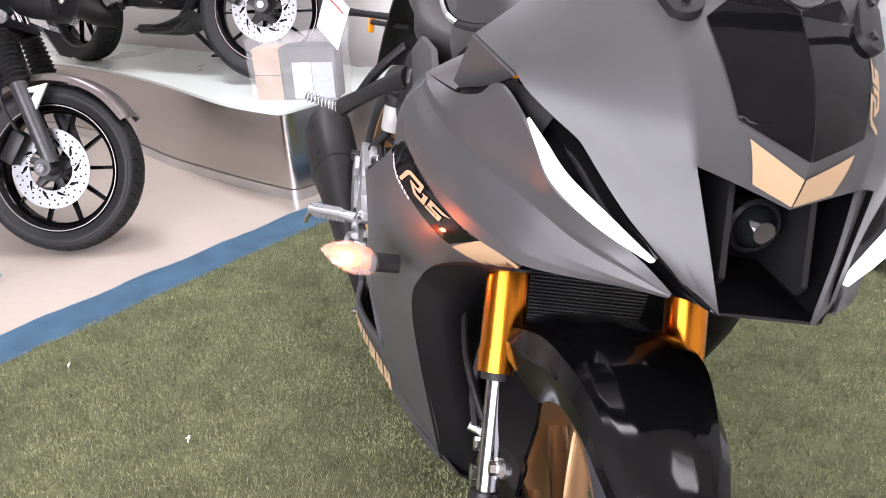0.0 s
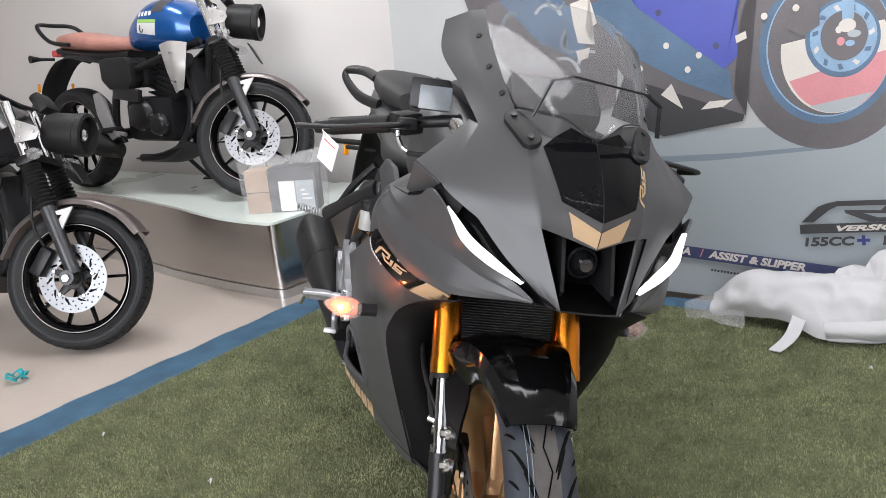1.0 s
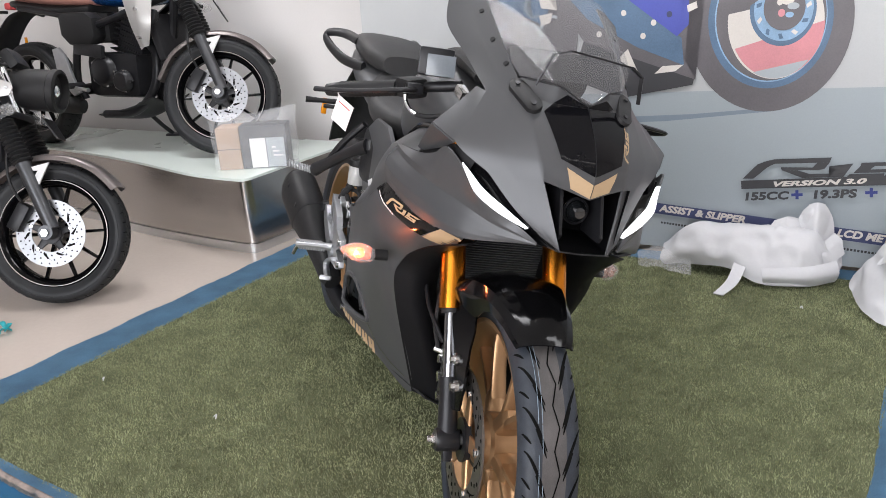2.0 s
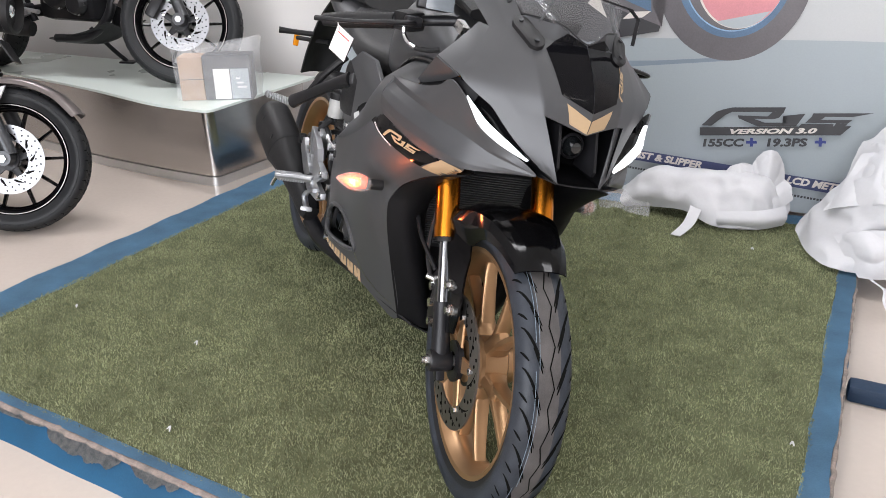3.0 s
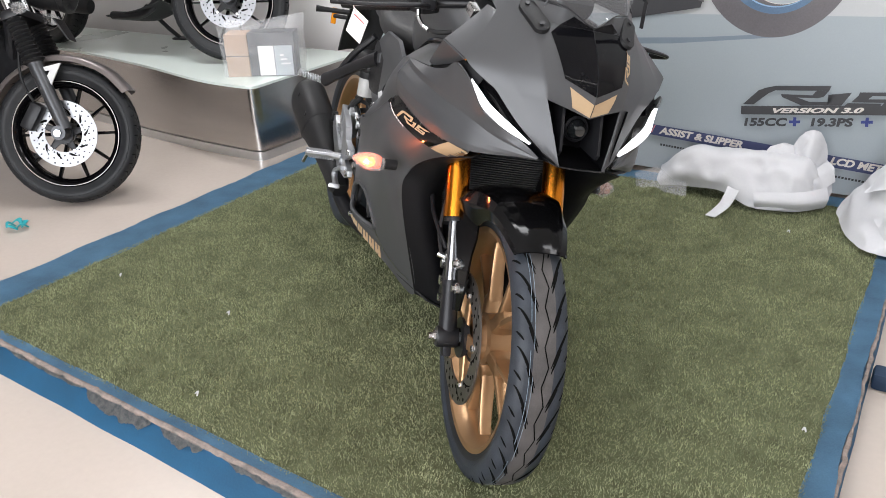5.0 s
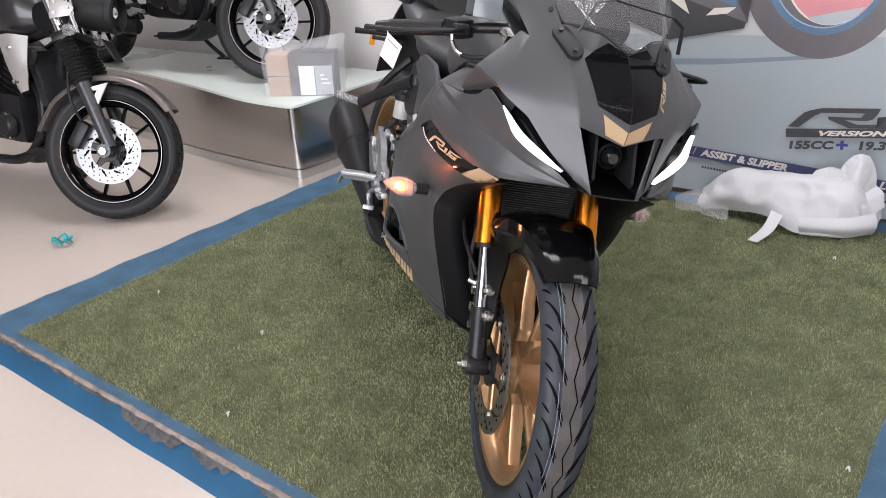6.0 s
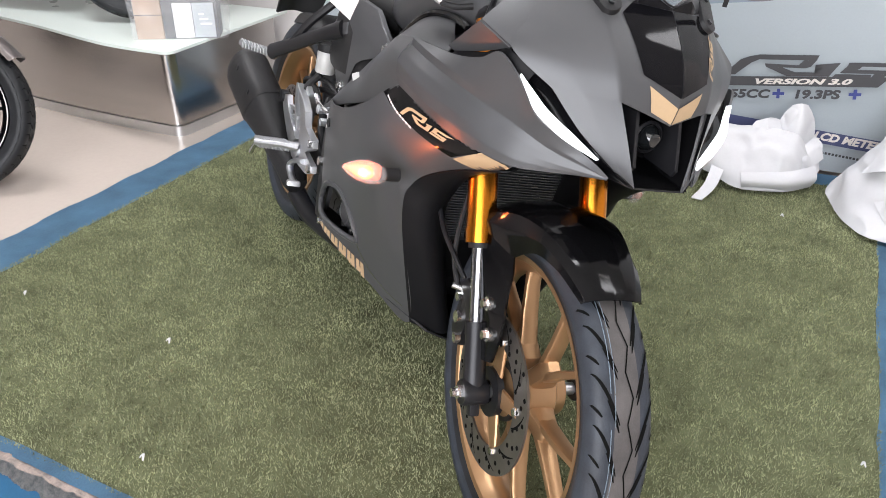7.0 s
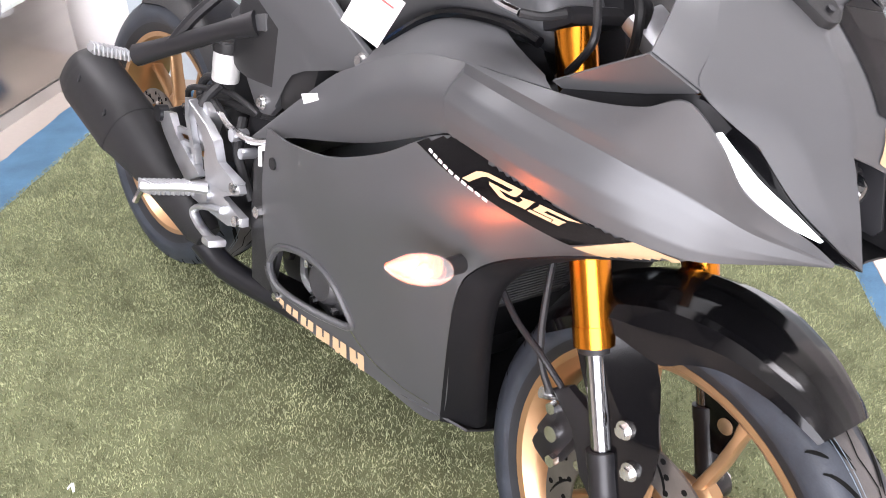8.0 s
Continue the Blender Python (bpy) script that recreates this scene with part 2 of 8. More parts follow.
def prism(bm, outline, z0, z1, m=Matrix(), bevel=0.0):
    """A flat outline in local x, y given a thickness."""
    lo = [bm.verts.new(m @ Vector((x, y, z0))) for x, y in outline]
    hi = [bm.verts.new(m @ Vector((x, y, z1))) for x, y in outline]
    n = len(outline)
    f1, f2 = bm.faces.new(lo), bm.faces.new(hi)
    sides = [bm.faces.new((lo[i], lo[(i + 1) % n], hi[(i + 1) % n], hi[i])) for i in range(n)]
    if bevel:
        bmesh.ops.bevel(bm, geom=list(f2.edges), offset=bevel, segments=2, affect="EDGES", profile=0.6)
    return bm


def spline(values, t):
    """Catmull-Rom through a row of vectors, t from 0 to 1."""
    f = t * (len(values) - 1)
    i = min(int(f), len(values) - 2)
    t = f - i
    a, b, c, d = values[max(i - 1, 0)], values[i], values[i + 1], values[min(i + 2, len(values) - 1)]
    return 0.5 * (2 * b + (c - a) * t + (2 * a - 5 * b + 4 * c - d) * t * t + (3 * b - a - 3 * c + d) * t ** 3)


def straight(values, t):
    f = t * (len(values) - 1)
    i = min(int(f), len(values) - 2)
    return values[i].lerp(values[i + 1], f - i)


def patch(rows, nu=28, nv=14, thick=0.004, flip=1, cut=None, crisp=False):
    """A curved panel through a grid of control points, with thickness; flip=-1 mirrors it to the other side."""
    bm = bmesh.new()
    rows = [[Vector((x, flip * y, z)) for x, y, z in row] for row in rows]
    grid = []
    for j in range(nv + 1):
        if crisp and crisp != "across":
            f = j / nv * (len(rows) - 1)
            k = min(int(f), len(rows) - 2)
            col = [a.lerp(b, f - k) for a, b in zip(rows[k], rows[k + 1])]
        else:
            col = [spline([r[i] for r in rows], j / nv) for i in range(len(rows[0]))]
        grid.append([bm.verts.new(straight(col, i / nu) if crisp in ("both", "across") else spline(col, i / nu)) for i in range(nu + 1)])
    for j in range(nv):
        for i in range(nu):
            quad = (grid[j][i], grid[j][i + 1], grid[j + 1][i + 1], grid[j + 1][i])
            mid = sum((v.co for v in quad), Vector()) / 4
            if cut and cut(mid):
                continue
            bm.faces.new(quad)
    bmesh.ops.delete(bm, geom=[v for v in bm.verts if not v.link_faces], context="VERTS")
    bmesh.ops.remove_doubles(bm, verts=bm.verts, dist=1e-5)
    bmesh.ops.dissolve_degenerate(bm, dist=1e-6, edges=bm.edges)
    bmesh.ops.recalc_face_normals(bm, faces=bm.faces)
    if thick:
        bmesh.ops.solidify(bm, geom=bm.faces[:], thickness=thick)
    return bm


def loft(bm, loops, cap=True):
    rings = [[bm.verts.new(p) for p in loop] for loop in loops]
    n = len(rings[0])
    for a, b in zip(rings, rings[1:]):
        for k in range(n):
            bm.faces.new((a[k], a[(k + 1) % n], b[(k + 1) % n], b[k]))
    if cap:
        bm.faces.new(rings[0])
        bm.faces.new(rings[-1])
    return bm


def ellipse_loop(c, ax, ay, n=20, power=2.0):
    """A loop of superellipse points about c with half axes ax and ay."""
    out = []
    for k in range(n):
        a = math.tau * k / n
        cs, sn = math.cos(a), math.sin(a)
        out.append(Vector(c) + Vector(ax) * math.copysign(abs(cs) ** (2 / power), cs) + Vector(ay) * math.copysign(abs(sn) ** (2 / power), sn))
    return out


def inside(x, y, poly):
    hit = False
    for (x1, y1), (x2, y2) in zip(poly, poly[1:] + poly[:1]):
        if (y1 > y) != (y2 > y) and x < (x2 - x1) * (y - y1) / (y2 - y1) + x1:
            hit = not hit
    return hit


def drape(outline, skin, origin, ex, ey, way, lift=0.0012, step=0.008):
    """A thin film of the given outline laid on a skin (BVH), shot along way from the plane origin + ex, ey."""
    bm = bmesh.new()
    bm.faces.new([bm.verts.new((x, y, 0)) for x, y in outline])
    bmesh.ops.triangulate(bm, faces=bm.faces)
    for _ in range(6):
        longs = [e for e in bm.edges if e.calc_length() > step]
        if not longs:
            break
        bmesh.ops.subdivide_edges(bm, edges=longs, cuts=1)
        bmesh.ops.triangulate(bm, faces=bm.faces)
    way = Vector(way).normalized()
    dead = []
    for v in bm.verts:
        start = Vector(origin) + Vector(ex) * v.co.x + Vector(ey) * v.co.y
        place, normal, _, _ = skin.ray_cast(start, way)
        if place is None:
            dead.append(v)
            continue
        v.co = place + (normal if normal.dot(way) < 0 else -normal) * lift
    bmesh.ops.delete(bm, geom=dead, context="VERTS")
    return bm


def text_bm(words, size, m, depth=0.0008, shear=0.0, squeeze=1.0, align="LEFT", bold=0.0):
    """Letters in the built-in font as a mesh."""
    data = bpy.data.curves.new("letters", "FONT")
    data.body, data.size, data.extrude, data.shear, data.align_x = words, size, depth, shear, align
    data.resolution_u, data.offset = 3, bold
    ob = bpy.data.objects.new("letters", data)
    me = bpy.data.meshes.new_from_object(ob)
    bm = bmesh.new()
    bm.from_mesh(me)
    bpy.data.objects.remove(ob)
    bpy.data.curves.remove(data)
    bpy.data.meshes.remove(me)
    bmesh.ops.transform(bm, matrix=m @ Matrix.Diagonal((squeeze, 1, 1, 1)), verts=bm.verts)
    return bm


# ---- the room ----
FLOOR = -0.073
ROOM = pose(0.669, 2.535, 0, 0, 0, -12)  # x along the poster wall, y into it, z from the mat


def slab(name, x0, x1, y0, y1, z0, z1, material, label, frame_m=ROOM):
    ob = part(name, boxed(x1 - x0, y1 - y0, z1 - z0, Matrix.Translation(((x0 + x1) / 2, (y0 + y1) / 2, (z0 + z1) / 2))), material)
    ob.matrix_world = frame_m
    return tagged(ob, label, name.split("_")[0], kind="structure")


slab("floor", -7, 4, -6, 0.6, FLOOR - 0.1, FLOOR, FLOORMAT, "polished cream vitrified tile showroom floor")
slab("wall_north", -7, 4, 0.35, 0.5, FLOOR, 3.1, WALLPAINT, "warm white painted showroom wall behind the podium")
slab("wall_east", 4, 4.15, -6, 0.5, FLOOR, 3.1, WALLPAINT, "warm white painted showroom side wall")
slab("ceiling", -7.15, 4.15, -6.15, 0.5, 3.1, 3.2, CEILPAINT, "plain white showroom ceiling")
slab("wall_west", -7.15, -7, -6, 0.5, FLOOR, 3.1, WALLPAINT, "warm white painted showroom side wall")
# unseen street side: assumed opening above a low sill; grey walls keep reflections dark
slab("wall_south", -7, 4, -6.15, -6, FLOOR, 0.25, PIERPAINT, "unseen low grey wall under an assumed shop window")
slab("wall_south_lintel", -7, 4, -6.15, -6, 2.85, 3.1, WALLPAINT, "unseen white lintel over an assumed shop window")
slab("wall_south_pier", -7, -2.3, -6.15, -6, 0.25, 2.85, PIERPAINT, "unseen grey pier added beside an assumed shop window")
slab("wall_south_pier", 1.5, 4, -6.15, -6, 0.25, 2.85, PIERPAINT, "unseen grey pier added beside an assumed shop window")
for sx in (-2.3, -0.42, 1.45):
    slab("window_mullion", sx, sx + 0.05, -6.1, -6.05, 0.25, 2.85, ALU, "unseen grey aluminium mullion of an assumed shop window")
# area lamp added in the assumed opening in place of daylight
area_lamp("window_light", ROOM @ pose(-0.4, -5.95, 1.55, 90, 0, 0), 3.7, 2.5, 170, (0.97, 0.985, 1.0))

# ceiling tube lamps
def tube_lamp(x, y, length=1.2):
    ob = thing("ceiling_light", ROOM @ pose(x, y, 3.1), "white ceiling batten with a lit tube", "lamp", "ceiling lights")
    part("housing", boxed(length, 0.09, 0.05, pose(0, 0, -0.025), 0.008), WHITEPAINT, ob)
    part("tube", rod(bmesh.new(), (-length / 2 + 0.02, 0, -0.065), (length / 2 - 0.02, 0, -0.065), 0.014), TUBE, ob, "lit white tube")
    return ob


TUBE = mat("lit tube", (1.0, 0.98, 0.95), 0.4, 0, 0.01, 5, emit=9.0)
for tx, ty in ((-3.2, -0.6), (-3.2, -3.2), (-0.6, -1.2), (-0.6, -3.6), (1.9, -0.8), (1.9, -3.2)):
    tube_lamp(tx, ty)
# added fill lamps without fixtures, watts balanced between left and right
for tx, ty, watts in ((-3.0, -0.9, 34), (-0.4, -1.1, 25), (2.0, -1.2, 18)):
    area_lamp("ceiling_lamp", ROOM @ pose(tx, ty, 3.0), 1.3, 0.5, watts, (0.97, 0.985, 1.0))

# ---- the turf platform ----
FL, FR, BR, BL = Vector((-1.93, 0.83)), Vector((0.47, 0.145)), Vector((1.13, 2.43)), Vector((-1.40, 2.88))


def plat(u, v):
    """A place on the platform, u along its front from the left, v from front to back, both 0 to 1."""
    return FL.lerp(FR, u).lerp(BL.lerp(BR, u), v)


def quad_prism(pts, z0, z1):
    return prism(bmesh.new(), [(p[0], p[1]) for p in pts], z0, z1)


def inset(d_left, d_right, d_front, d_back):
    w, h = (FR - FL).length, (BL - FL).length
    return [plat(d_left / w, d_front / h), plat(1 - d_right / w, d_front / h), plat(1 - d_right / w, 1 - d_back / h), plat(d_left / w, 1 - d_back / h)]


def skirt():
    """The platform's body: a cloth wrap that flares a little at the floor."""
    bm = bmesh.new()
    lo, hi = inset(-0.01, -0.01, -0.045, -0.01), inset(0.008, 0.008, 0.004, 0.008)
    loops = []
    for z, f in ((FLOOR, 0.0), (FLOOR + 0.02, 0.35), (-0.035, 0.7), (-0.012, 1.0)):
        loop = []
        for a, b, c, d in zip(lo, lo[1:] + lo[:1], hi, hi[1:] + hi[:1]):
            for k in range(40):
                p = a.lerp(b, k / 40).lerp(c.lerp(d, k / 40), f)
                w = 0.006 * noise.noise((p.x * 5, p.y * 5, z * 8)) * (1 - f)
                loop.append(Vector((p.x + w, p.y + w, z)))
        loops.append(loop)
    return loft(bm, loops)


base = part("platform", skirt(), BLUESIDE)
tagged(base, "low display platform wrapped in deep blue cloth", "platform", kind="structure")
turf_in = inset(0.16, 0.055, 0.02, 0.09)
turf = part("turf", quad_prism(turf_in, -0.012, 0.0), TURF)
tagged(turf, "flat green artificial turf mat on a display platform", "turf", kind="structure")


def tape(name, corners, z, label, material=BLUE, wav=0.012, n=60):
    """A hand-cut strip of cloth tape with a wavering edge between two lines of the platform."""
    bm = bmesh.new()
    a, b, c, d = [Vector(p) for p in corners]  # outer start, outer end, inner end, inner start
    rows = []
    across = (d - a).normalized()
    for k in range(n + 1):
        t = k / n
        o, i = a.lerp(b, t), d.lerp(c, t)
        w = wav * (noise.noise((t * 9, z * 90, a.x)) + 0.5 * noise.noise((t * 31, z * 50, a.y)))
        i = i + across * w
        o = o + across * (0.004 + 0.010 * noise.noise((t * 14, z * 70, a.y + 5)) + 0.005 * noise.noise((t * 47, z * 70, a.x + 5)))
        rows.append([(o.x, o.y), (i.x, i.y)])
    lo = [[bm.verts.new((x, y, z + 0.0012 * noise.noise((x * 30, y * 30, 0)))) for x, y in r] for r in rows]
    for p, q in zip(lo, lo[1:]):
        bm.faces.new((p[0], p[1], q[1], q[0]))
    bmesh.ops.solidify(bm, geom=bm.faces[:], thickness=0.003)
    ob = part(name, bm, material)
    return tagged(ob, label, "tape", kind="structure")


o = inset(0, 0, 0, 0)
i4 = inset(0.17, 0.06, 0.03, 0.10)
tape("border_west", (o[0], o[3], i4[3], i4[0]), 0.001, "worn blue cloth tape along the turf edge")
tape("border_east", (o[1], o[2], i4[2], i4[1]), 0.001, "worn blue cloth tape along the turf edge")
tape("border_north", (o[3], o[2], i4[2], i4[3]), 0.0025, "worn blue cloth tape along the turf edge")
tape("border_south", (o[0], o[1], i4[1], i4[0]), 0.0025, "ragged blue cloth tape along the turf edge", wav=0.02)
# worn rim of torn tape along the front edge, with dirty flaps hanging over the blue side
bm = bmesh.new()
pts = []
for k in range(240):
    p = FL.lerp(FR, k / 239)
    pts.append((p.x + 0.004 * noise.noise((k * 0.4, 1, 0)), p.y + 0.006 * noise.noise((k * 0.21, 5, 0)) + 0.003 * noise.noise((k * 0.9, 7, 0)), -0.005 + 0.004 * noise.noise((k * 0.3, 9, 0))))
tube(bm, pts, [0.0100 + 0.0045 * noise.noise((k * 0.5, 3, 3)) + 0.002 * noise.noise((k * 1.7, 8, 3)) for k in range(240)], 8, smooth=False, flat=0.6)
tagged(part("frayed_edge", bm, FRAY), "worn pinkish grey tape rim along the platform's front edge", "tape", kind="structure")


bm = bmesh.new()
pts = []
for k in range(170):
    p = FR.lerp(BR, k / 169)
    pts.append((p.x + 0.005 * noise.noise((k * 0.33, 11, 0)), p.y + 0.003 * noise.noise((k * 0.5, 15, 0)), -0.006 + 0.004 * noise.noise((k * 0.3, 19, 0))))
tube(bm, pts, [max(0.002, 0.0058 + 0.0052 * noise.noise((k * 0.16, 13, 3)) + 0.002 * noise.noise((k * 1.3, 18, 3))) for k in range(170)], 8, smooth=False, flat=0.6)
tagged(part("frayed_edge", bm, FRAY), "worn brownish tape rim along the platform's side edge", "tape", kind="structure")

FLAPS = ((0.0, 0.16, 0.012, 2, 40), (0.16, 0.31, 0.010, 3, 60), (0.315, 0.42, 0.040, 5, 60), (0.432, 0.495, 0.026, 8, 40), (0.52, 0.66, 0.014, 11, 50), (0.66, 0.80, 0.010, 14, 50), (0.84, 0.99, 0.012, 17, 50))


def flap(u0, u1, depth, seed, n):
    """A torn strip of tape hanging over the platform's side, ragged along its lower edge."""
    bm = bmesh.new()
    out = Vector((FR.y - FL.y, FL.x - FR.x)).normalized()
    rows = []
    for k in range(n + 1):
        t = k / n
        p = FL.lerp(FR, u0 + (u1 - u0) * t)
        d = depth * (math.sin(math.pi * t) ** 0.6) * (0.72 + 0.5 * noise.noise((t * 5, seed, 0))) + 0.003 + 0.006 * abs(noise.noise((t * n * 0.45, seed, 4)))
        row = []
        for f in (0.0, 0.3, 0.65, 1.0):
            z = -0.006 - d * f
            bulge = 0.006 + 0.045 * min(1.0, d * f / 0.061) + 0.004 * noise.noise((t * 9, f * 3, seed))
            row.append(bm.verts.new((p.x + out.x * bulge, p.y + out.y * bulge, z)))
        rows.append(row)
    for a, b in zip(rows, rows[1:]):
        for c in range(3):
            bm.faces.new((a[c], a[c + 1], b[c + 1], b[c]))
    bmesh.ops.solidify(bm, geom=bm.faces[:], thickness=0.0015)
    return tagged(part("torn_flap", bm, DIRTTAPE), "dirty torn tape flap hanging over blue cloth", "tape", "torn tape flaps", kind="structure")


for u0, u1, depth, seed, n in FLAPS:
    flap(u0, u1, depth, seed, n)

# ---- the podium ----
PLINTH = mat("bright steel plinth", (0.62, 0.62, 0.62), 0.3, 0.9, 0.1, 4, 0.02, 300)
POD_TOP = 0.345


def podium():
    ob = thing("display_podium", pose(0, 0, FLOOR), "stainless steel clad podium with a pale glass top", "podium")
    # the glass bows out over a flatter body; its corner by the turf is rolled to a small radius
    front = [Vector((-1.645, 2.372)), Vector((-1.98, 2.46)), Vector((-2.5, 2.71)), Vector((-3.1, 2.95)), Vector((-3.6, 3.08)), Vector((-4.4, 3.2))]
    back = [Vector((-1.46, 3.20)), Vector((-4.6, 3.87))]
    under = [Vector((-1.738, 2.528)), Vector((-2.1, 2.615)), Vector((-2.6, 2.770)), Vector((-3.1, 2.98)), Vector((-3.6, 3.11)), Vector((-4.38, 3.23))]

    def ring_of(front):
        edge = [Vector((p.x, p.y)) for p in smooth_path([(*p, 0) for p in front], 6)]
        c0, side_way, front_way = front[0], (back[0] - front[0]).normalized(), (edge[3] - front[0]).normalized()
        roll = [c0 + side_way * (0.045 * (1 - t) ** 2) + front_way * (0.045 * t ** 2) for t in (0, 0.17, 0.33, 0.5, 0.67, 0.83, 1)]
        edge = roll + [p for p in edge[1:] if (p - c0).length > 0.05]
        end = back[0] - side_way * (0.02 if front is under else 0)
        return [(p.x, p.y) for p in edge] + [(back[1].x, back[1].y), (end.x - (0.06 if front is under else 0), end.y)]

    part("glass_top", prism(bmesh.new(), ring_of(front), POD_TOP - FLOOR - 0.012, POD_TOP - FLOOR, bevel=0.002), GLASSTOP, ob, "pale green frosted glass top")
    part("body", prism(bmesh.new(), ring_of(under), 0.05, POD_TOP - FLOOR - 0.0125), STAINLESS, ob, "brushed stainless steel cladding")
    part("plinth", prism(bmesh.new(), [(x + 0.003, y - 0.004) for x, y in ring_of(under)], 0.0, 0.046), PLINTH, ob, "bright plinth strip")
    return ob


podium()
# ---- wheels ----
AXLE = Matrix.Rotation(radians(90), 4, "X")  # turns local z to the axle, which runs along y


def tyre_bm(R, width, rim_r, n=96, m=AXLE, crown=0.5):
    # round section: from bead to bead
    prof = []
    for k in range(49):
        t = k / 48 * 2 - 1
        y = width / 2 * math.sin(t * 1.95) / 1.0 if abs(t) < 0.81 else width / 2 * math.copysign(1 - (abs(t) - 0.81) * 1.6, t)
        r = R - (R - rim_r) * (abs(t) ** 3.2)
        prof.append((r, y))
    bm = bmesh.new()
    lathe(bm, prof, n, m, closed=True)
    return bm


def tread_skin(R, width, rim_r):
    """Radius of the tyre at a distance from the centre line."""
    def radius(y):
        best, r = 9, R
        for k in range(0, 601):
            t = k / 600
            yy = width / 2 * math.sin(t * 1.95) if t < 0.81 else width / 2 * (1 - (t - 0.81) * 1.6)
            if t < 0.8 and abs(yy - abs(y)) < best:
                best, r = abs(yy - abs(y)), R - (R - rim_r) * t ** 3.2
        return r
    return radius


def band(bm, radius, path, half, lift=0.0013):
    """A strip on the tread along a path of (angle, y); half: half width in metres, tapering to the ends."""
    rows = []
    for i, (a, y) in enumerate(path):
        a0, y0 = path[max(i - 1, 0)]
        a1, y1 = path[min(i + 1, len(path) - 1)]
        r = radius(y)
        da, dy = (a1 - a0) * r, y1 - y0
        ln = math.hypot(da, dy) or 1
        na, ny = -dy / ln, da / ln
        h = half[i] if isinstance(half, list) else half
        row = []
        for s in (-1, 1):
            yy = y + ny * h * s
            aa = a + na * h * s / r
            rr = radius(yy) + lift
            row.append(bm.verts.new((rr * math.cos(aa), yy, rr * math.sin(aa))))
        rows.append(row)
    for p, q in zip(rows, rows[1:]):
        bm.faces.new((p[0], p[1], q[1], q[0]))


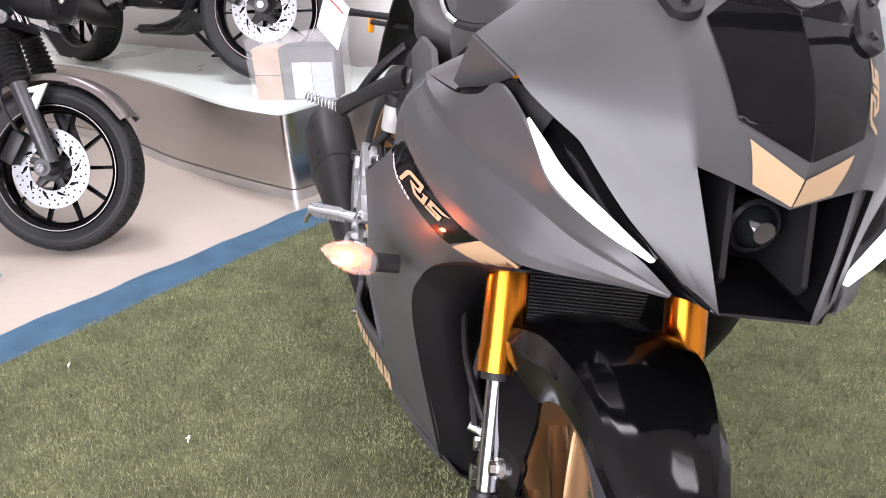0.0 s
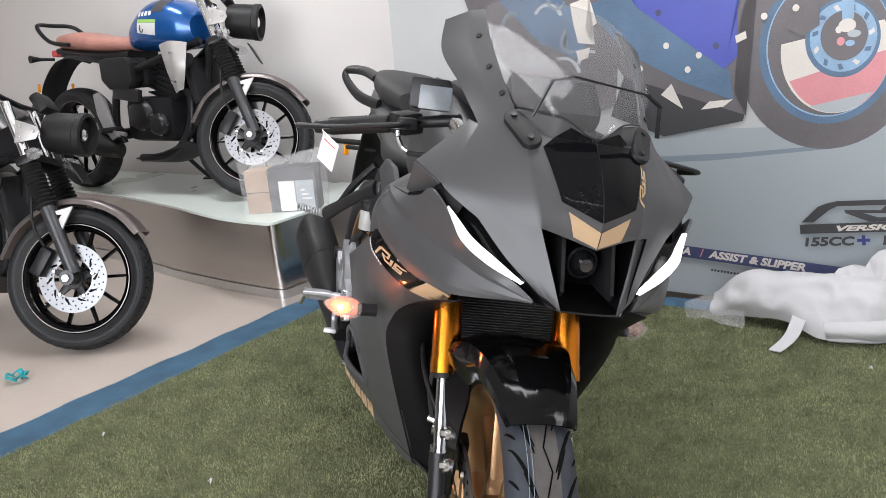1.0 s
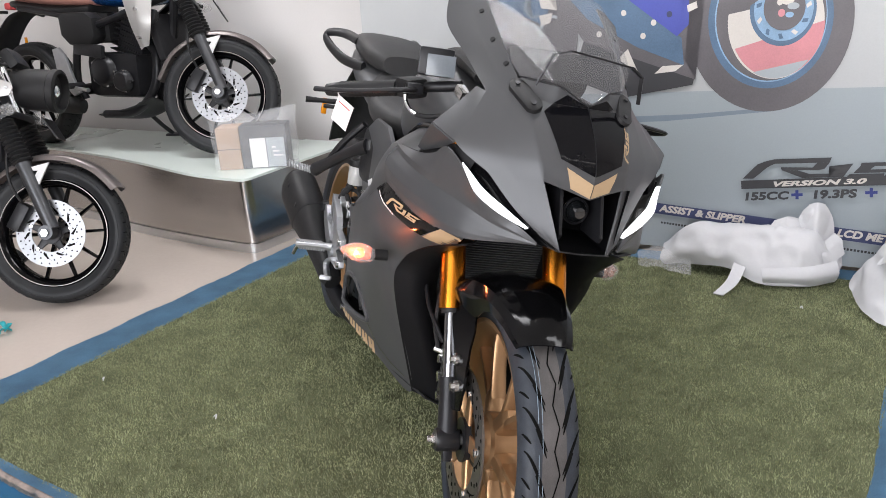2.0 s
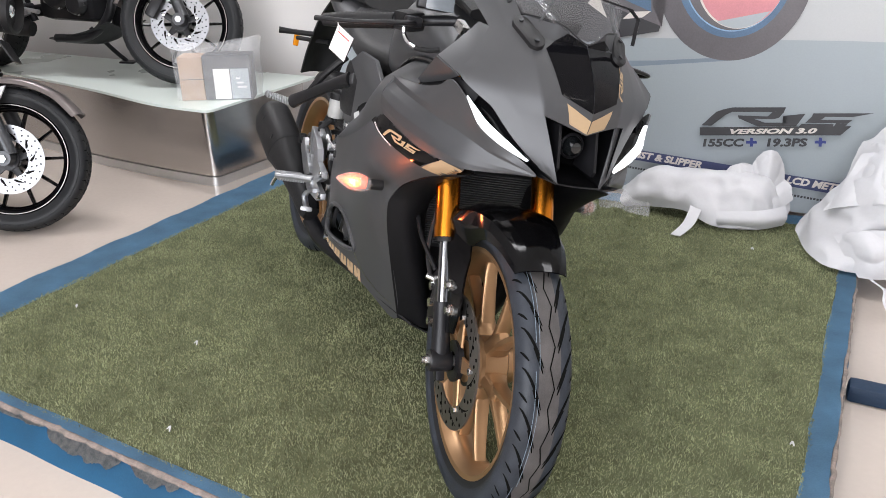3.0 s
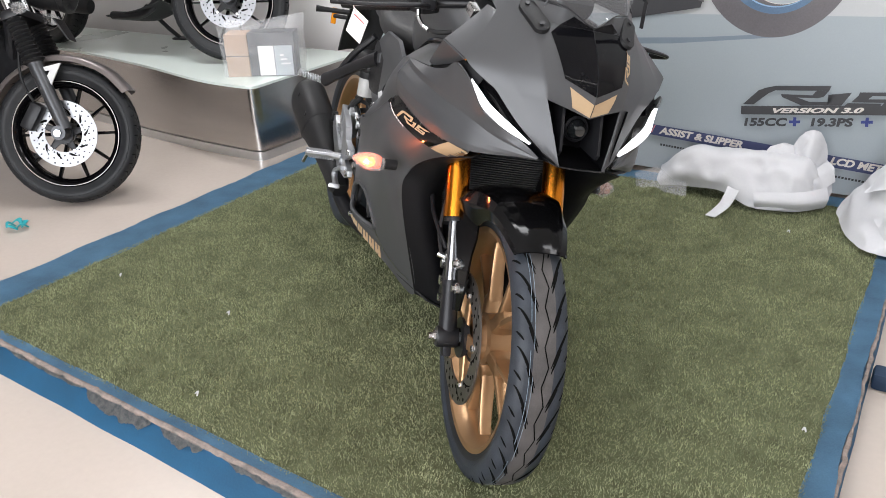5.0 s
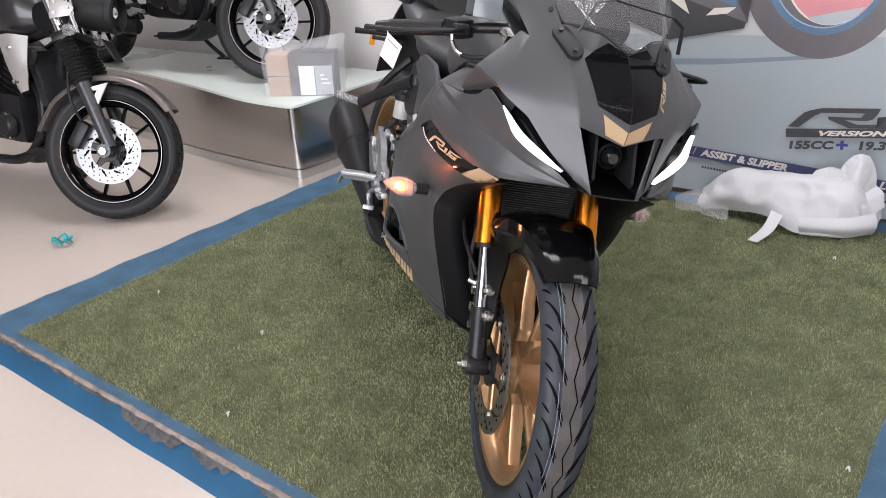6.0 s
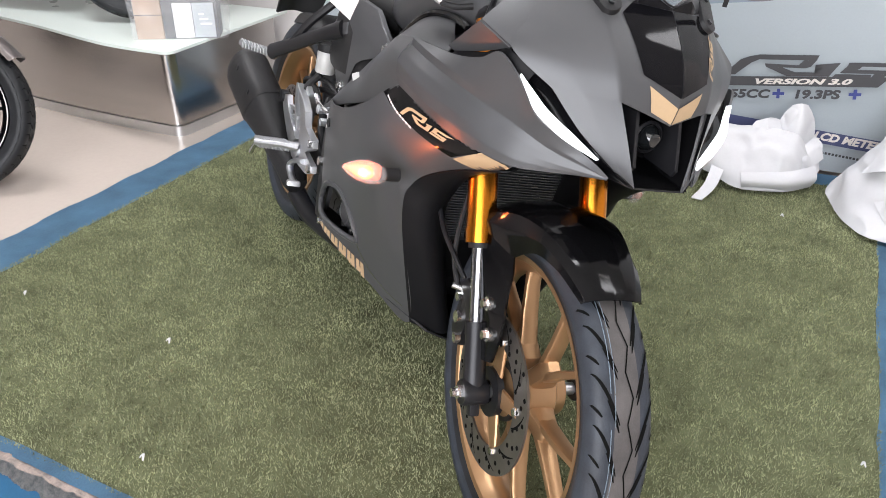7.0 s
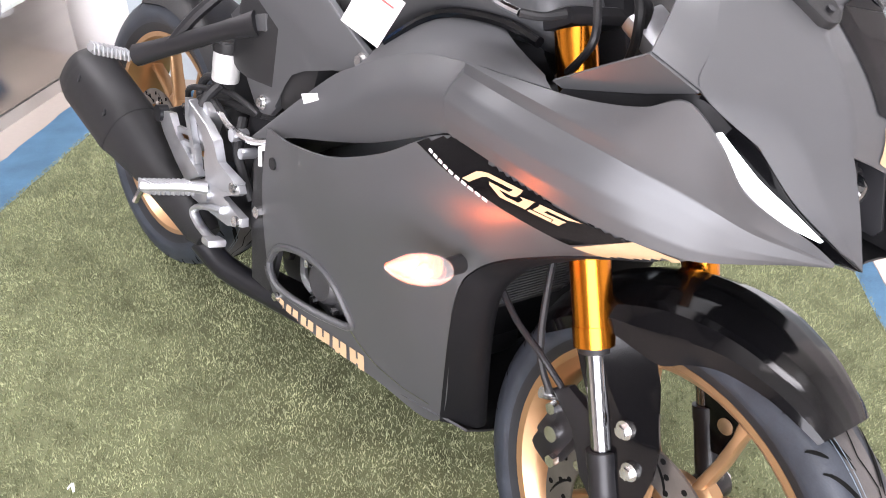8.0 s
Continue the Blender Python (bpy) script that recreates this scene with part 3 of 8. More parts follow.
def sport_wheel(name, parent, R, width, rim_r, pattern=True, spoke_label="bronze gold ten-spoke alloy rim"):
    """A wheel about the origin with its axle along y."""
    w = new(name)
    w.parent = parent
    ty = part("tyre", tyre_bm(R, width, rim_r), TREAD, w, "black sport tyre with curved tread grooves")
    ty.data.materials.append(RUBBER)
    ty.data.materials.append(FLANK)
    for p in ty.data.polygons:
        c, r = p.center, math.hypot(p.center.x, p.center.z)
        p.material_index = 1 if r < R - (R - rim_r) * 0.62 else (2 if abs(c.y) > width * 0.20 else 0)
    radius = tread_skin(R, width, rim_r)
    if pattern:
        bm = bmesh.new()
        n = 26
        for k in range(n):
            a0 = math.tau * k / n
            step = math.tau / n
            for s, off in ((-1, 0.0), (1, 0.5)):
                # long curved sipe from shoulder towards the crown, a shorter one beside it and a nick on the shoulder
                pts = [(a0 - step * (off + 1.0 * t ** 1.25), s * width * (0.46 - 0.33 * t)) for t in [j / 10 for j in range(11)]]
                band(bm, radius, pts, [0.0005 + 0.0021 * math.sin(math.pi * min(1, 0.05 + j / 10 * 0.9)) for j in range(11)])
                pts = [(a0 - step * (off + 0.52 + 0.62 * t ** 1.2), s * width * (0.30 - 0.16 * t)) for t in [j / 8 for j in range(9)]]
                band(bm, radius, pts, [0.0005 + 0.0019 * math.sin(math.pi * (0.08 + 0.87 * j / 8)) for j in range(9)])
                pts = [(a0 - step * (off + 0.62 + 0.22 * t), s * width * (0.475 - 0.10 * t)) for t in [j / 5 for j in range(6)]]
                band(bm, radius, pts, [0.0005 + 0.0013 * math.sin(math.pi * (0.1 + 0.8 * j / 5)) for j in range(6)])
        # zigzag centre groove
        pts = [(math.tau * j / (n * 4), 0.004 + 0.0048 * (1 - abs((j % 4) - 2))) for j in range(n * 4 + 1)]
        band(bm, radius, pts, 0.0012)
        tagged(part("tread_groove", bm, GROOVE, w, "narrow black tread grooves"), kind="stuff")
        bm = bmesh.new()
        for y in (-0.0195, -0.026):
            for k in range(40):
                if (k * 7 + int(y * 1000)) % 5 == 0:
                    continue
                a0 = math.tau * k / 40
                band(bm, radius, [(a0 + j * 0.03, y + 0.0008 * math.sin(9 * (a0 + j * 0.03))) for j in range(6)], 0.00055, 0.0016)
        part("moulding_line", bm, CHALK, w, "faint blue white factory paint lines on the tread")
    # rim barrel
    bm = bmesh.new()
    b = width * 0.40
    prof = [(rim_r + 0.011, -b), (rim_r + 0.011, -b + 0.005), (rim_r - 0.003, -b + 0.011), (rim_r - 0.008, -b * 0.5), (rim_r - 0.014, -b * 0.2), (rim_r - 0.014, b * 0.2),
            (rim_r - 0.008, b * 0.5), (rim_r - 0.003, b - 0.011), (rim_r + 0.011, b - 0.005), (rim_r + 0.011, b), (rim_r + 0.001, b - 0.002), (rim_r - 0.012, b * 0.62),
            (rim_r - 0.021, b * 0.30), (rim_r - 0.021, -b * 0.30), (rim_r - 0.012, -b * 0.62), (rim_r + 0.001, -b + 0.002)]
    lathe(bm, prof, 72, AXLE, closed=True)
    part("rim", bm, BRONZE, w, spoke_label)
    # five forked spokes: a stem from the hub and two slim arms to the rim
    for k in range(5):
        a = math.tau * k / 5 + radians(58)
        for s in (-1, 1):
            bm = bmesh.new()
            loops = []
            for t in (0, 0.2, 0.5, 0.8, 0.93, 1.0):
                r = 0.062 + (rim_r - 0.014 - 0.062) * t
                aa = a + s * (0.09 + 0.19 * t ** 0.8)
                c = Vector((r * math.cos(aa), 0, r * math.sin(aa)))
                tang = Vector((-math.sin(aa), 0, math.cos(aa)))
                loops.append(ellipse_loop(c, tang * (0.0088 - 0.0028 * t + 0.006 * max(0, t - 0.85) / 0.15), Vector((0, 0.0175 - 0.0045 * t, 0)), 12, 4))
            loft(bm, loops)
            part("spoke", bm, BRONZE, w)
        bm = bmesh.new()
        out = Vector((math.cos(a), 0, math.sin(a)))
        tang = Vector((-math.sin(a), 0, math.cos(a)))
        loft(bm, [ellipse_loop(out * r, tang * h, Vector((0, d, 0)), 12, 4) for r, h, d in ((0.040, 0.020, 0.030), (0.062, 0.018, 0.024), (0.088, 0.019, 0.019), (0.098, 0.017, 0.016), (0.104, 0.010, 0.010))])
        part("spoke_web", bm, BRONZE, w)
    bm = bmesh.new()
    lathe(bm, [(0.028, -0.055), (0.044, -0.05), (0.048, -0.03), (0.056, -0.024), (0.056, 0.024), (0.048, 0.03), (0.044, 0.05), (0.028, 0.055)], 40, AXLE)
    part("hub", bm, BRONZE, w)
    return w


def brake_disc(parent, y, r_out, r_in, material, holes=60, carrier=0.062, thick=0.004):
    """A drilled brake disc on its carrier, about the origin, at the side y."""
    bm = bmesh.new()
    n = 120
    lathe(bm, [(r_in, -thick / 2), (r_out, -thick / 2), (r_out, thick / 2), (r_in, thick / 2)], n, Matrix.Translation((0, y, 0)) @ AXLE, closed=True)
    d = part("brake_disc", bm, material, parent, "drilled steel brake disc")
    bm = bmesh.new()
    s = -1 if y < 0 else 1
    for k in range(holes):
        a = math.tau * k / holes
        r = r_in + (r_out - r_in) * (0.2, 0.5, 0.8)[k % 3] + 0.003 * math.sin(k * 5)
        rod(bm, (r * math.cos(a), y + s * 0.0019, r * math.sin(a)), (r * math.cos(a), y + s * 0.0024, r * math.sin(a)), 0.0042 if material is DISC else 0.0036, 8)
    tagged(part("drill_hole", bm, GROOVE, d, "dark drilled holes"), kind="stuff")
    bm = bmesh.new()
    for k in range(10):
        a = math.tau * k / 10
        rows = []
        for j in range(7):
            r = r_in + 0.004 + (r_out - r_in - 0.012) * j / 6 * (1 if material is DISC else 0.62)
            aa = a + 0.35 * (j / 6) ** 1.3
            c = Vector((r * math.cos(aa), y + s * 0.0024, r * math.sin(aa)))
            t = Vector((-math.sin(aa), 0, math.cos(aa))) * ((0.0012 + 0.0022 * math.sin(math.pi * j / 6)) if material is DISC else (0.001 + 0.0065 * math.sin(math.pi * min(1, j / 5))))
            rows.append((bm.verts.new(c - t), bm.verts.new(c + t)))
        for p, q in zip(rows, rows[1:]):
            bm.faces.new((p[0], p[1], q[1], q[0]))
    tagged(part("wiper_slot", bm, GROOVE, d, "curved dark slots"), kind="stuff")
    for k in range(5):
        bm = bmesh.new()
        a = math.tau * k / 5 + 0.3
        u, v = Vector((math.cos(a), 0, math.sin(a))), Vector((-math.sin(a), 0, math.cos(a)))
        loft(bm, [ellipse_loop(u * 0.035 + Vector((0, y - s * 0.004, 0)), v * 0.018, Vector((0, 0.004, 0)), 10, 4), ellipse_loop(u * (r_in + 0.010) + Vector((0, y - s * 0.001, 0)), v * 0.010, Vector((0, 0.004, 0)), 10, 4)])
        part("carrier_arm", bm, BRONZE if material is DISC else SATIN, d)
        bm = bmesh.new()
        rod(bm, tuple(u * (r_in + 0.006) + Vector((0, y - s * 0.004, 0))), tuple(u * (r_in + 0.006) + Vector((0, y + s * 0.006, 0))), 0.0075, 6)
        part("disc_bolt", bm, STEEL, d)
    bm = bmesh.new()
    lathe(bm, [(0.02, -0.006), (0.043, -0.006), (0.043, 0.006), (0.02, 0.006)], 32, Matrix.Translation((0, y, 0)) @ AXLE, closed=True)
    part("carrier_ring", bm, SATIN, d)
    return d


# ---- the matte grey sport motorcycle ----
HEAD, TILT_LEFT = radians(32), radians(13.4)
fwd = Vector((math.sin(HEAD), -math.cos(HEAD), 0))
left = Vector((math.cos(TILT_LEFT) * math.cos(HEAD), math.cos(TILT_LEFT) * math.sin(HEAD), -math.sin(TILT_LEFT)))
top = fwd.cross(left)
BIKE = Matrix.Translation((-0.118, 0.674, 0)) @ Matrix((fwd, left, top)).transposed().to_4x4()

bike = thing("sport_motorcycle", BIKE, "matte dark grey sport motorcycle with gold forks on a side stand", "motorcycle")
bike.empty_display_size = 0.3

# steering: everything that turns with the fork, 5 degrees to the right about a raked axis
RAKE = radians(25)
STEER_ROOT = Vector((-0.194, -0.022, 0.60))
axis = Vector((-math.sin(RAKE), 0, math.cos(RAKE)))
STEER = Matrix.Translation(STEER_ROOT) @ Matrix.Rotation(radians(-5), 4, axis) @ Matrix.Translation(-STEER_ROOT)


def steered(ob):
    ob.matrix_basis = STEER.copy()
    return ob


def swung(ob):
    ob.matrix_basis = SWING.copy()
    return ob


def fork_point(s, side, ahead=0.056):
    """A place on a fork leg, s metres along it from the height of the root; side -1 right, 1 left."""
    return STEER_ROOT + axis * s + Vector((math.cos(RAKE), 0, math.sin(RAKE))) * ahead + Vector((0, 0.1080 * side - 0.0165, 0))


WHEEL_C = Vector((0.017, -0.042, 0.281))
RR, RIM = 0.300, 0.2290
front_wheel = sport_wheel("front_wheel", bike, RR, 0.104, RIM)
front_wheel.matrix_local = STEER @ Matrix.Translation(WHEEL_C)
brake_disc(front_wheel, -0.072, 0.141, 0.094, DISC)
rear_wheel = sport_wheel("rear_wheel", bike, 0.312, 0.142, 0.2250, True)
SWING = Matrix.Translation((-0.2, 0, 0)) @ Matrix.Rotation(radians(4.3), 4, 'Z') @ Matrix.Translation((0.2, 0, 0))  # the rear runs a little to the right of the nose's line
rear_wheel.matrix_local = SWING @ Matrix.Translation((-1.352, -0.02, 0.302))
brake_disc(rear_wheel, -0.075, 0.110, 0.075, DISC, 40)

for side in (-1, 1):
    P = lambda s, a=0.056: fork_point(s, side, a)
    bm = bmesh.new()
    rod(bm, P(-0.100), P(0.25), 0.0252, 32)
    rod(bm, P(-0.124), P(-0.098), 0.0265, 32)
    steered(part("fork_tube", bm, GOLD, bike, "bright gold anodised fork tube"))
    bm = bmesh.new()
    rod(bm, P(-0.133), P(-0.123), 0.0205, 24)
    steered(part("dust_seal", bm, PLASTIC, bike))
    bm = bmesh.new()
    rod(bm, P(-0.275), P(-0.128), 0.0135, 24)
    steered(part("fork_slider", bm, SLIDER, bike, "polished chrome fork slider"))
    bm = bmesh.new()
    rod(bm, P(-0.280), P(-0.258), 0.0195, 24)
    rod(bm, P(-0.392), P(-0.262), 0.0205, 24, 0.0180)
    c = P(-0.381)
    lathe(bm, [(0.0, -0.022), (0.021, -0.022), (0.023, -0.018), (0.023, 0.020), (0.021, 0.024), (0, 0.024)], 24, Matrix.Translation((WHEEL_C.x, c.y, WHEEL_C.z)) @ AXLE)
    box(bm, 0.020, 0.020, 0.05, Matrix.Translation(P(-0.395)) @ pose(0, 0, 0, 0, -25, 0), 0.006)
    lower = steered(part("fork_bottom", bm, SATIN, bike, "satin black cast fork bottom"))
    bm = bmesh.new()
    rod(bm, (WHEEL_C.x, c.y + side * 0.020, WHEEL_C.z), (WHEEL_C.x, c.y + side * 0.031, WHEEL_C.z), 0.0125, 6)
    rod(bm, (WHEEL_C.x, c.y + side * 0.030, WHEEL_C.z), (WHEEL_C.x, c.y + side * 0.041, WHEEL_C.z), 0.0072, 12)
    part("axle_nut", bm, STEEL, lower, "bright steel axle nut")
    bm = bmesh.new()
    rod(bm, (WHEEL_C.x, c.y - side * 0.02, WHEEL_C.z), (WHEEL_C.x, c.y - side * 0.06, WHEEL_C.z), 0.011, 16)
    part("axle_spacer", bm, ALU, lower, "bright axle spacer")

# front mudguard: a gloss black hood over the wheel, flat on top with flared sides, and cheeks down the fork legs
def fender():
    c = Vector((0.006, -0.042, 0.290))
    # angle round the axle, half width at the shoulder and at the lower edge, radius at the crown, shoulder and edge
    table = ((58, 0.032, 0.052, 0.313, 0.310, 0.300), (62, 0.040, 0.058, 0.317, 0.313, 0.298), (70, 0.052, 0.066, 0.321, 0.315, 0.292), (80, 0.065, 0.073, 0.323, 0.314, 0.278), (88, 0.075, 0.074, 0.323, 0.311, 0.256),
             (95, 0.082, 0.077, 0.323, 0.307, 0.236), (102, 0.090, 0.090, 0.322, 0.301, 0.246), (109, 0.098, 0.103, 0.321, 0.295, 0.262), (118, 0.100, 0.107, 0.318, 0.289, 0.262), (128, 0.094, 0.102, 0.312, 0.284, 0.256), (136, 0.084, 0.092, 0.306, 0.280, 0.256))
    rows = []
    for across in (-1.0, -0.72, -0.5, -0.42, -0.25, 0.0, 0.25, 0.42, 0.5, 0.72, 1.0):
        row = []
        for a, ws, we, rc, rs, re in table:
            f = abs(across)
            if f <= 0.5:
                y, r = ws * f / 0.5, rc + (rs - rc) * (f / 0.5) ** 2.2
            else:
                g = (f - 0.5) / 0.5
                y, r = ws + (we - ws) * g + 0.006 * math.sin(math.pi * g), rs + (re - rs) * g
            y = math.copysign(y, across)
            row.append((c.x + r * math.cos(radians(a)), c.y + y, c.z + r * math.sin(radians(a))))
        rows.append(row)
    return patch(rows, 48, 60, 0.004, crisp=True)


f = steered(part("front_mudguard", fender(), GLOSS, bike, "gloss black front mudguard", 24))
for side in (-1, 1):
    y = lambda o: -0.042 + side * o
    # front edge, outer fold, rear edge from the top of the fork leg down past the bolts
    rows = [[(-0.066, y(0.066), 0.574), (-0.103, y(0.105), 0.548), (-0.128, y(0.108), 0.520)],
            [(-0.034, y(0.070), 0.538), (-0.080, y(0.106), 0.514), (-0.108, y(0.109), 0.488)],
            [(-0.006, y(0.076), 0.500), (-0.054, y(0.105), 0.476), (-0.084, y(0.108), 0.454)],
            [(0.012, y(0.086), 0.470), (-0.026, y(0.102), 0.448), (-0.060, y(0.106), 0.424)],
            [(0.030, y(0.092), 0.438), (-0.002, y(0.101), 0.420), (-0.036, y(0.105), 0.398)],
            [(0.037, y(0.094), 0.395), (0.012, y(0.100), 0.384), (-0.014, y(0.104), 0.366)],
            [(0.034, y(0.096), 0.352), (0.020, y(0.100), 0.346), (0.004, y(0.103), 0.340)]]
    part("mudguard_cheek", patch(rows, 18, 30, 0.005, crisp="both"), GLOSS, f, "gloss black mudguard side cheek", 15)
    for bx, bz in ((-0.014, 0.437), (0.011, 0.392)):
        bm = bmesh.new()
        rod(bm, (bx, y(0.092), bz), (bx, y(0.105), bz), 0.0120, 18)
        rod(bm, (bx, y(0.104), bz), (bx, y(0.113), bz), 0.0080, 6)
        part("flange_bolt", bm, STEEL, f, "bright flange bolt")

# ---- fairing ----
PANELS = {}


def halved(rows, side):
    """The front stands a centimetre off the bike's mid line: brings the left half in."""
    return rows if side < 0 else [[(x, y - 0.02 * min(1, y / 0.1) - (0.012 * max(0, (y - 0.2) / 0.06) if z > 0.835 else 0), z) for x, y, z in row] for row in rows]


def skin_of(bm):
    return BVHTree.FromBMesh(bm)


# upper side fairing from its front tip back to the apex: inner edge, sharp crease, groove below it, bulge, lower edge
WING = [
    [(0.088, 0.088, 0.709), (0.066, 0.112, 0.726), (0.040, 0.156, 0.746), (0.016, 0.190, 0.768), (-0.012, 0.210, 0.805), (-0.046, 0.235, 0.834), (-0.085, 0.243, 0.816), (-0.150, 0.249, 0.802), (-0.230, 0.253, 0.795), (-0.313, 0.256, 0.790)],
    [(0.089, 0.089, 0.707), (0.062, 0.122, 0.718), (0.030, 0.158, 0.729), (0.000, 0.185, 0.743), (-0.030, 0.206, 0.755), (-0.065, 0.227, 0.765), (-0.105, 0.246, 0.774), (-0.165, 0.259, 0.781), (-0.240, 0.264, 0.786), (-0.315, 0.259, 0.7885)],
    [(0.089, 0.089, 0.7065), (0.060, 0.122, 0.714), (0.027, 0.156, 0.722), (-0.003, 0.183, 0.734), (-0.033, 0.204, 0.744), (-0.069, 0.225, 0.752), (-0.110, 0.243, 0.760), (-0.170, 0.257, 0.767), (-0.245, 0.262, 0.773), (-0.317, 0.259, 0.777)],
    [(0.089, 0.0892, 0.7062), (0.058, 0.125, 0.710), (0.023, 0.161, 0.714), (-0.007, 0.189, 0.723), (-0.038, 0.210, 0.731), (-0.074, 0.232, 0.738), (-0.116, 0.250, 0.744), (-0.176, 0.265, 0.751), (-0.250, 0.272, 0.758), (-0.318, 0.271, 0.763)],
    [(0.089, 0.0895, 0.706), (0.057, 0.127, 0.705), (0.020, 0.165, 0.704), (-0.011, 0.194, 0.708), (-0.042, 0.215, 0.714), (-0.079, 0.237, 0.720), (-0.121, 0.255, 0.725), (-0.181, 0.270, 0.731), (-0.254, 0.279, 0.739), (-0.317, 0.279, 0.745)],
    [(0.0885, 0.089, 0.705), (0.057, 0.125, 0.700), (0.022, 0.163, 0.694), (-0.008, 0.193, 0.692), (-0.038, 0.214, 0.695), (-0.072, 0.233, 0.699), (-0.113, 0.249, 0.703), (-0.168, 0.264, 0.709), (-0.240, 0.275, 0.718), (-0.311, 0.279, 0.727)],
    [(0.088, 0.089, 0.704), (0.058, 0.121, 0.697), (0.025, 0.157, 0.687), (-0.005, 0.188, 0.680), (-0.035, 0.209, 0.680), (-0.065, 0.225, 0.681), (-0.105, 0.240, 0.683), (-0.155, 0.253, 0.689), (-0.225, 0.267, 0.700), (-0.303, 0.275, 0.709)],
]
SHOULDER = [
    [(-0.314, 0.256, 0.789), (-0.40, 0.250, 0.774), (-0.48, 0.233, 0.748), (-0.587, 0.213, 0.700), (-0.66, 0.211, 0.655), (-0.79, 0.245, 0.522)],
    [(-0.318, 0.278, 0.748), (-0.40, 0.272, 0.722), (-0.48, 0.262, 0.690), (-0.58, 0.245, 0.640), (-0.67, 0.238, 0.595), (-0.79, 0.250, 0.518)],
    [(-0.304, 0.272, 0.709), (-0.40, 0.262, 0.662), (-0.48, 0.254, 0.626), (-0.58, 0.248, 0.590), (-0.67, 0.246, 0.560), (-0.788, 0.250, 0.514)],
]
TANK_SIDE = [
    [(-0.195, 0.244, 0.797), (-0.255, 0.250, 0.793), (-0.313, 0.254, 0.789), (-0.40, 0.249, 0.774), (-0.48, 0.232, 0.748), (-0.587, 0.212, 0.700)],
    [(-0.215, 0.232, 0.800), (-0.285, 0.220, 0.805), (-0.345, 0.213, 0.808), (-0.42, 0.212, 0.796), (-0.49, 0.205, 0.770), (-0.585, 0.196, 0.715)],
    [(-0.230, 0.218, 0.801), (-0.305, 0.190, 0.812), (-0.370, 0.166, 0.824), (-0.44, 0.170, 0.818), (-0.50, 0.174, 0.794), (-0.58, 0.178, 0.735)],
]
SIDE = [
    [(-0.010, 0.186, 0.678), (-0.105, 0.236, 0.682), (-0.21, 0.262, 0.697), (-0.303, 0.272, 0.706), (-0.40, 0.290, 0.645), (-0.50, 0.294, 0.600), (-0.62, 0.282, 0.571), (-0.745, 0.250, 0.548)],
    [(-0.026, 0.184, 0.668), (-0.13, 0.237, 0.650), (-0.24, 0.268, 0.645), (-0.30, 0.284, 0.630), (-0.40, 0.285, 0.560), (-0.52, 0.270, 0.480), (-0.63, 0.262, 0.460), (-0.748, 0.248, 0.460)],
    [(-0.045, 0.183, 0.660), (-0.15, 0.224, 0.622), (-0.252, 0.247, 0.575), (-0.292, 0.246, 0.520), (-0.350, 0.236, 0.430), (-0.48, 0.240, 0.360), (-0.62, 0.258, 0.355), (-0.73, 0.246, 0.375)],
    [(-0.056, 0.178, 0.654), (-0.155, 0.214, 0.612), (-0.244, 0.230, 0.552), (-0.276, 0.224, 0.470), (-0.334, 0.128, 0.204), (-0.436, 0.192, 0.236), (-0.62, 0.254, 0.272), (-0.70, 0.245, 0.30)],
]
ENGINE_HOLE = [(-0.690, 0.328), (-0.665, 0.365), (-0.625, 0.388), (-0.575, 0.400), (-0.530, 0.398), (-0.500, 0.382), (-0.478, 0.352), (-0.470, 0.322), (-0.520, 0.308), (-0.580, 0.303), (-0.640, 0.302), (-0.675, 0.310)]

for side in (-1, 1):
    PANELS["wing", side] = patch(halved(WING, side), 63, 36, 0.004, side, crisp=True)
    PANELS["shoulder", side] = patch(halved(SHOULDER, side), 28, 18, 0.004, side)
    PANELS["side", side] = patch(halved(SIDE, side), 90, 48, 0.004, side, cut=lambda p: inside(p.x, p.z, ENGINE_HOLE))
SKIN = {key: skin_of(bm) for key, bm in PANELS.items()}
whole = patch(SIDE, 60, 30, 0.004, -1)
SKIN["rim", -1] = skin_of(whole)
whole.free()
for side in (-1, 1):
    part("upper_side_fairing", PANELS["wing", side], MATTE, bike, "matte grey winged upper fairing", 30)
    part("shoulder_panel", PANELS["shoulder", side], MATTE, bike, "matte grey panel below the tank")
    part("tank_side_panel", patch(halved(TANK_SIDE, side), 30, 14, 0.004, side), MATTE, bike, "matte grey panel between tank and upper fairing")
    part("side_fairing", PANELS["side", side], MATTE, bike, "matte grey side fairing with a belly point")

# nose cowl: forehead from the mid line out to the soft crease and on to the outer edge, and the blade below it
FORE = [
    [(0.075, 0.0, 0.790), (0.068, 0.045, 0.802), (0.061, 0.086, 0.812), (0.036, 0.128, 0.805), (0.005, 0.167, 0.805)],
    [(0.078, 0.0, 0.834), (0.064, 0.050, 0.840), (0.048, 0.095, 0.848), (0.004, 0.158, 0.846), (-0.043, 0.222, 0.846)],
    [(0.050, 0.0, 0.886), (0.035, 0.055, 0.888), (0.016, 0.105, 0.893), (-0.022, 0.152, 0.890), (-0.060, 0.198, 0.884)],
    [(-0.002, 0.0, 0.939), (-0.014, 0.06, 0.938), (-0.036, 0.110, 0.945), (-0.064, 0.138, 0.945), (-0.092, 0.165, 0.938)],
]
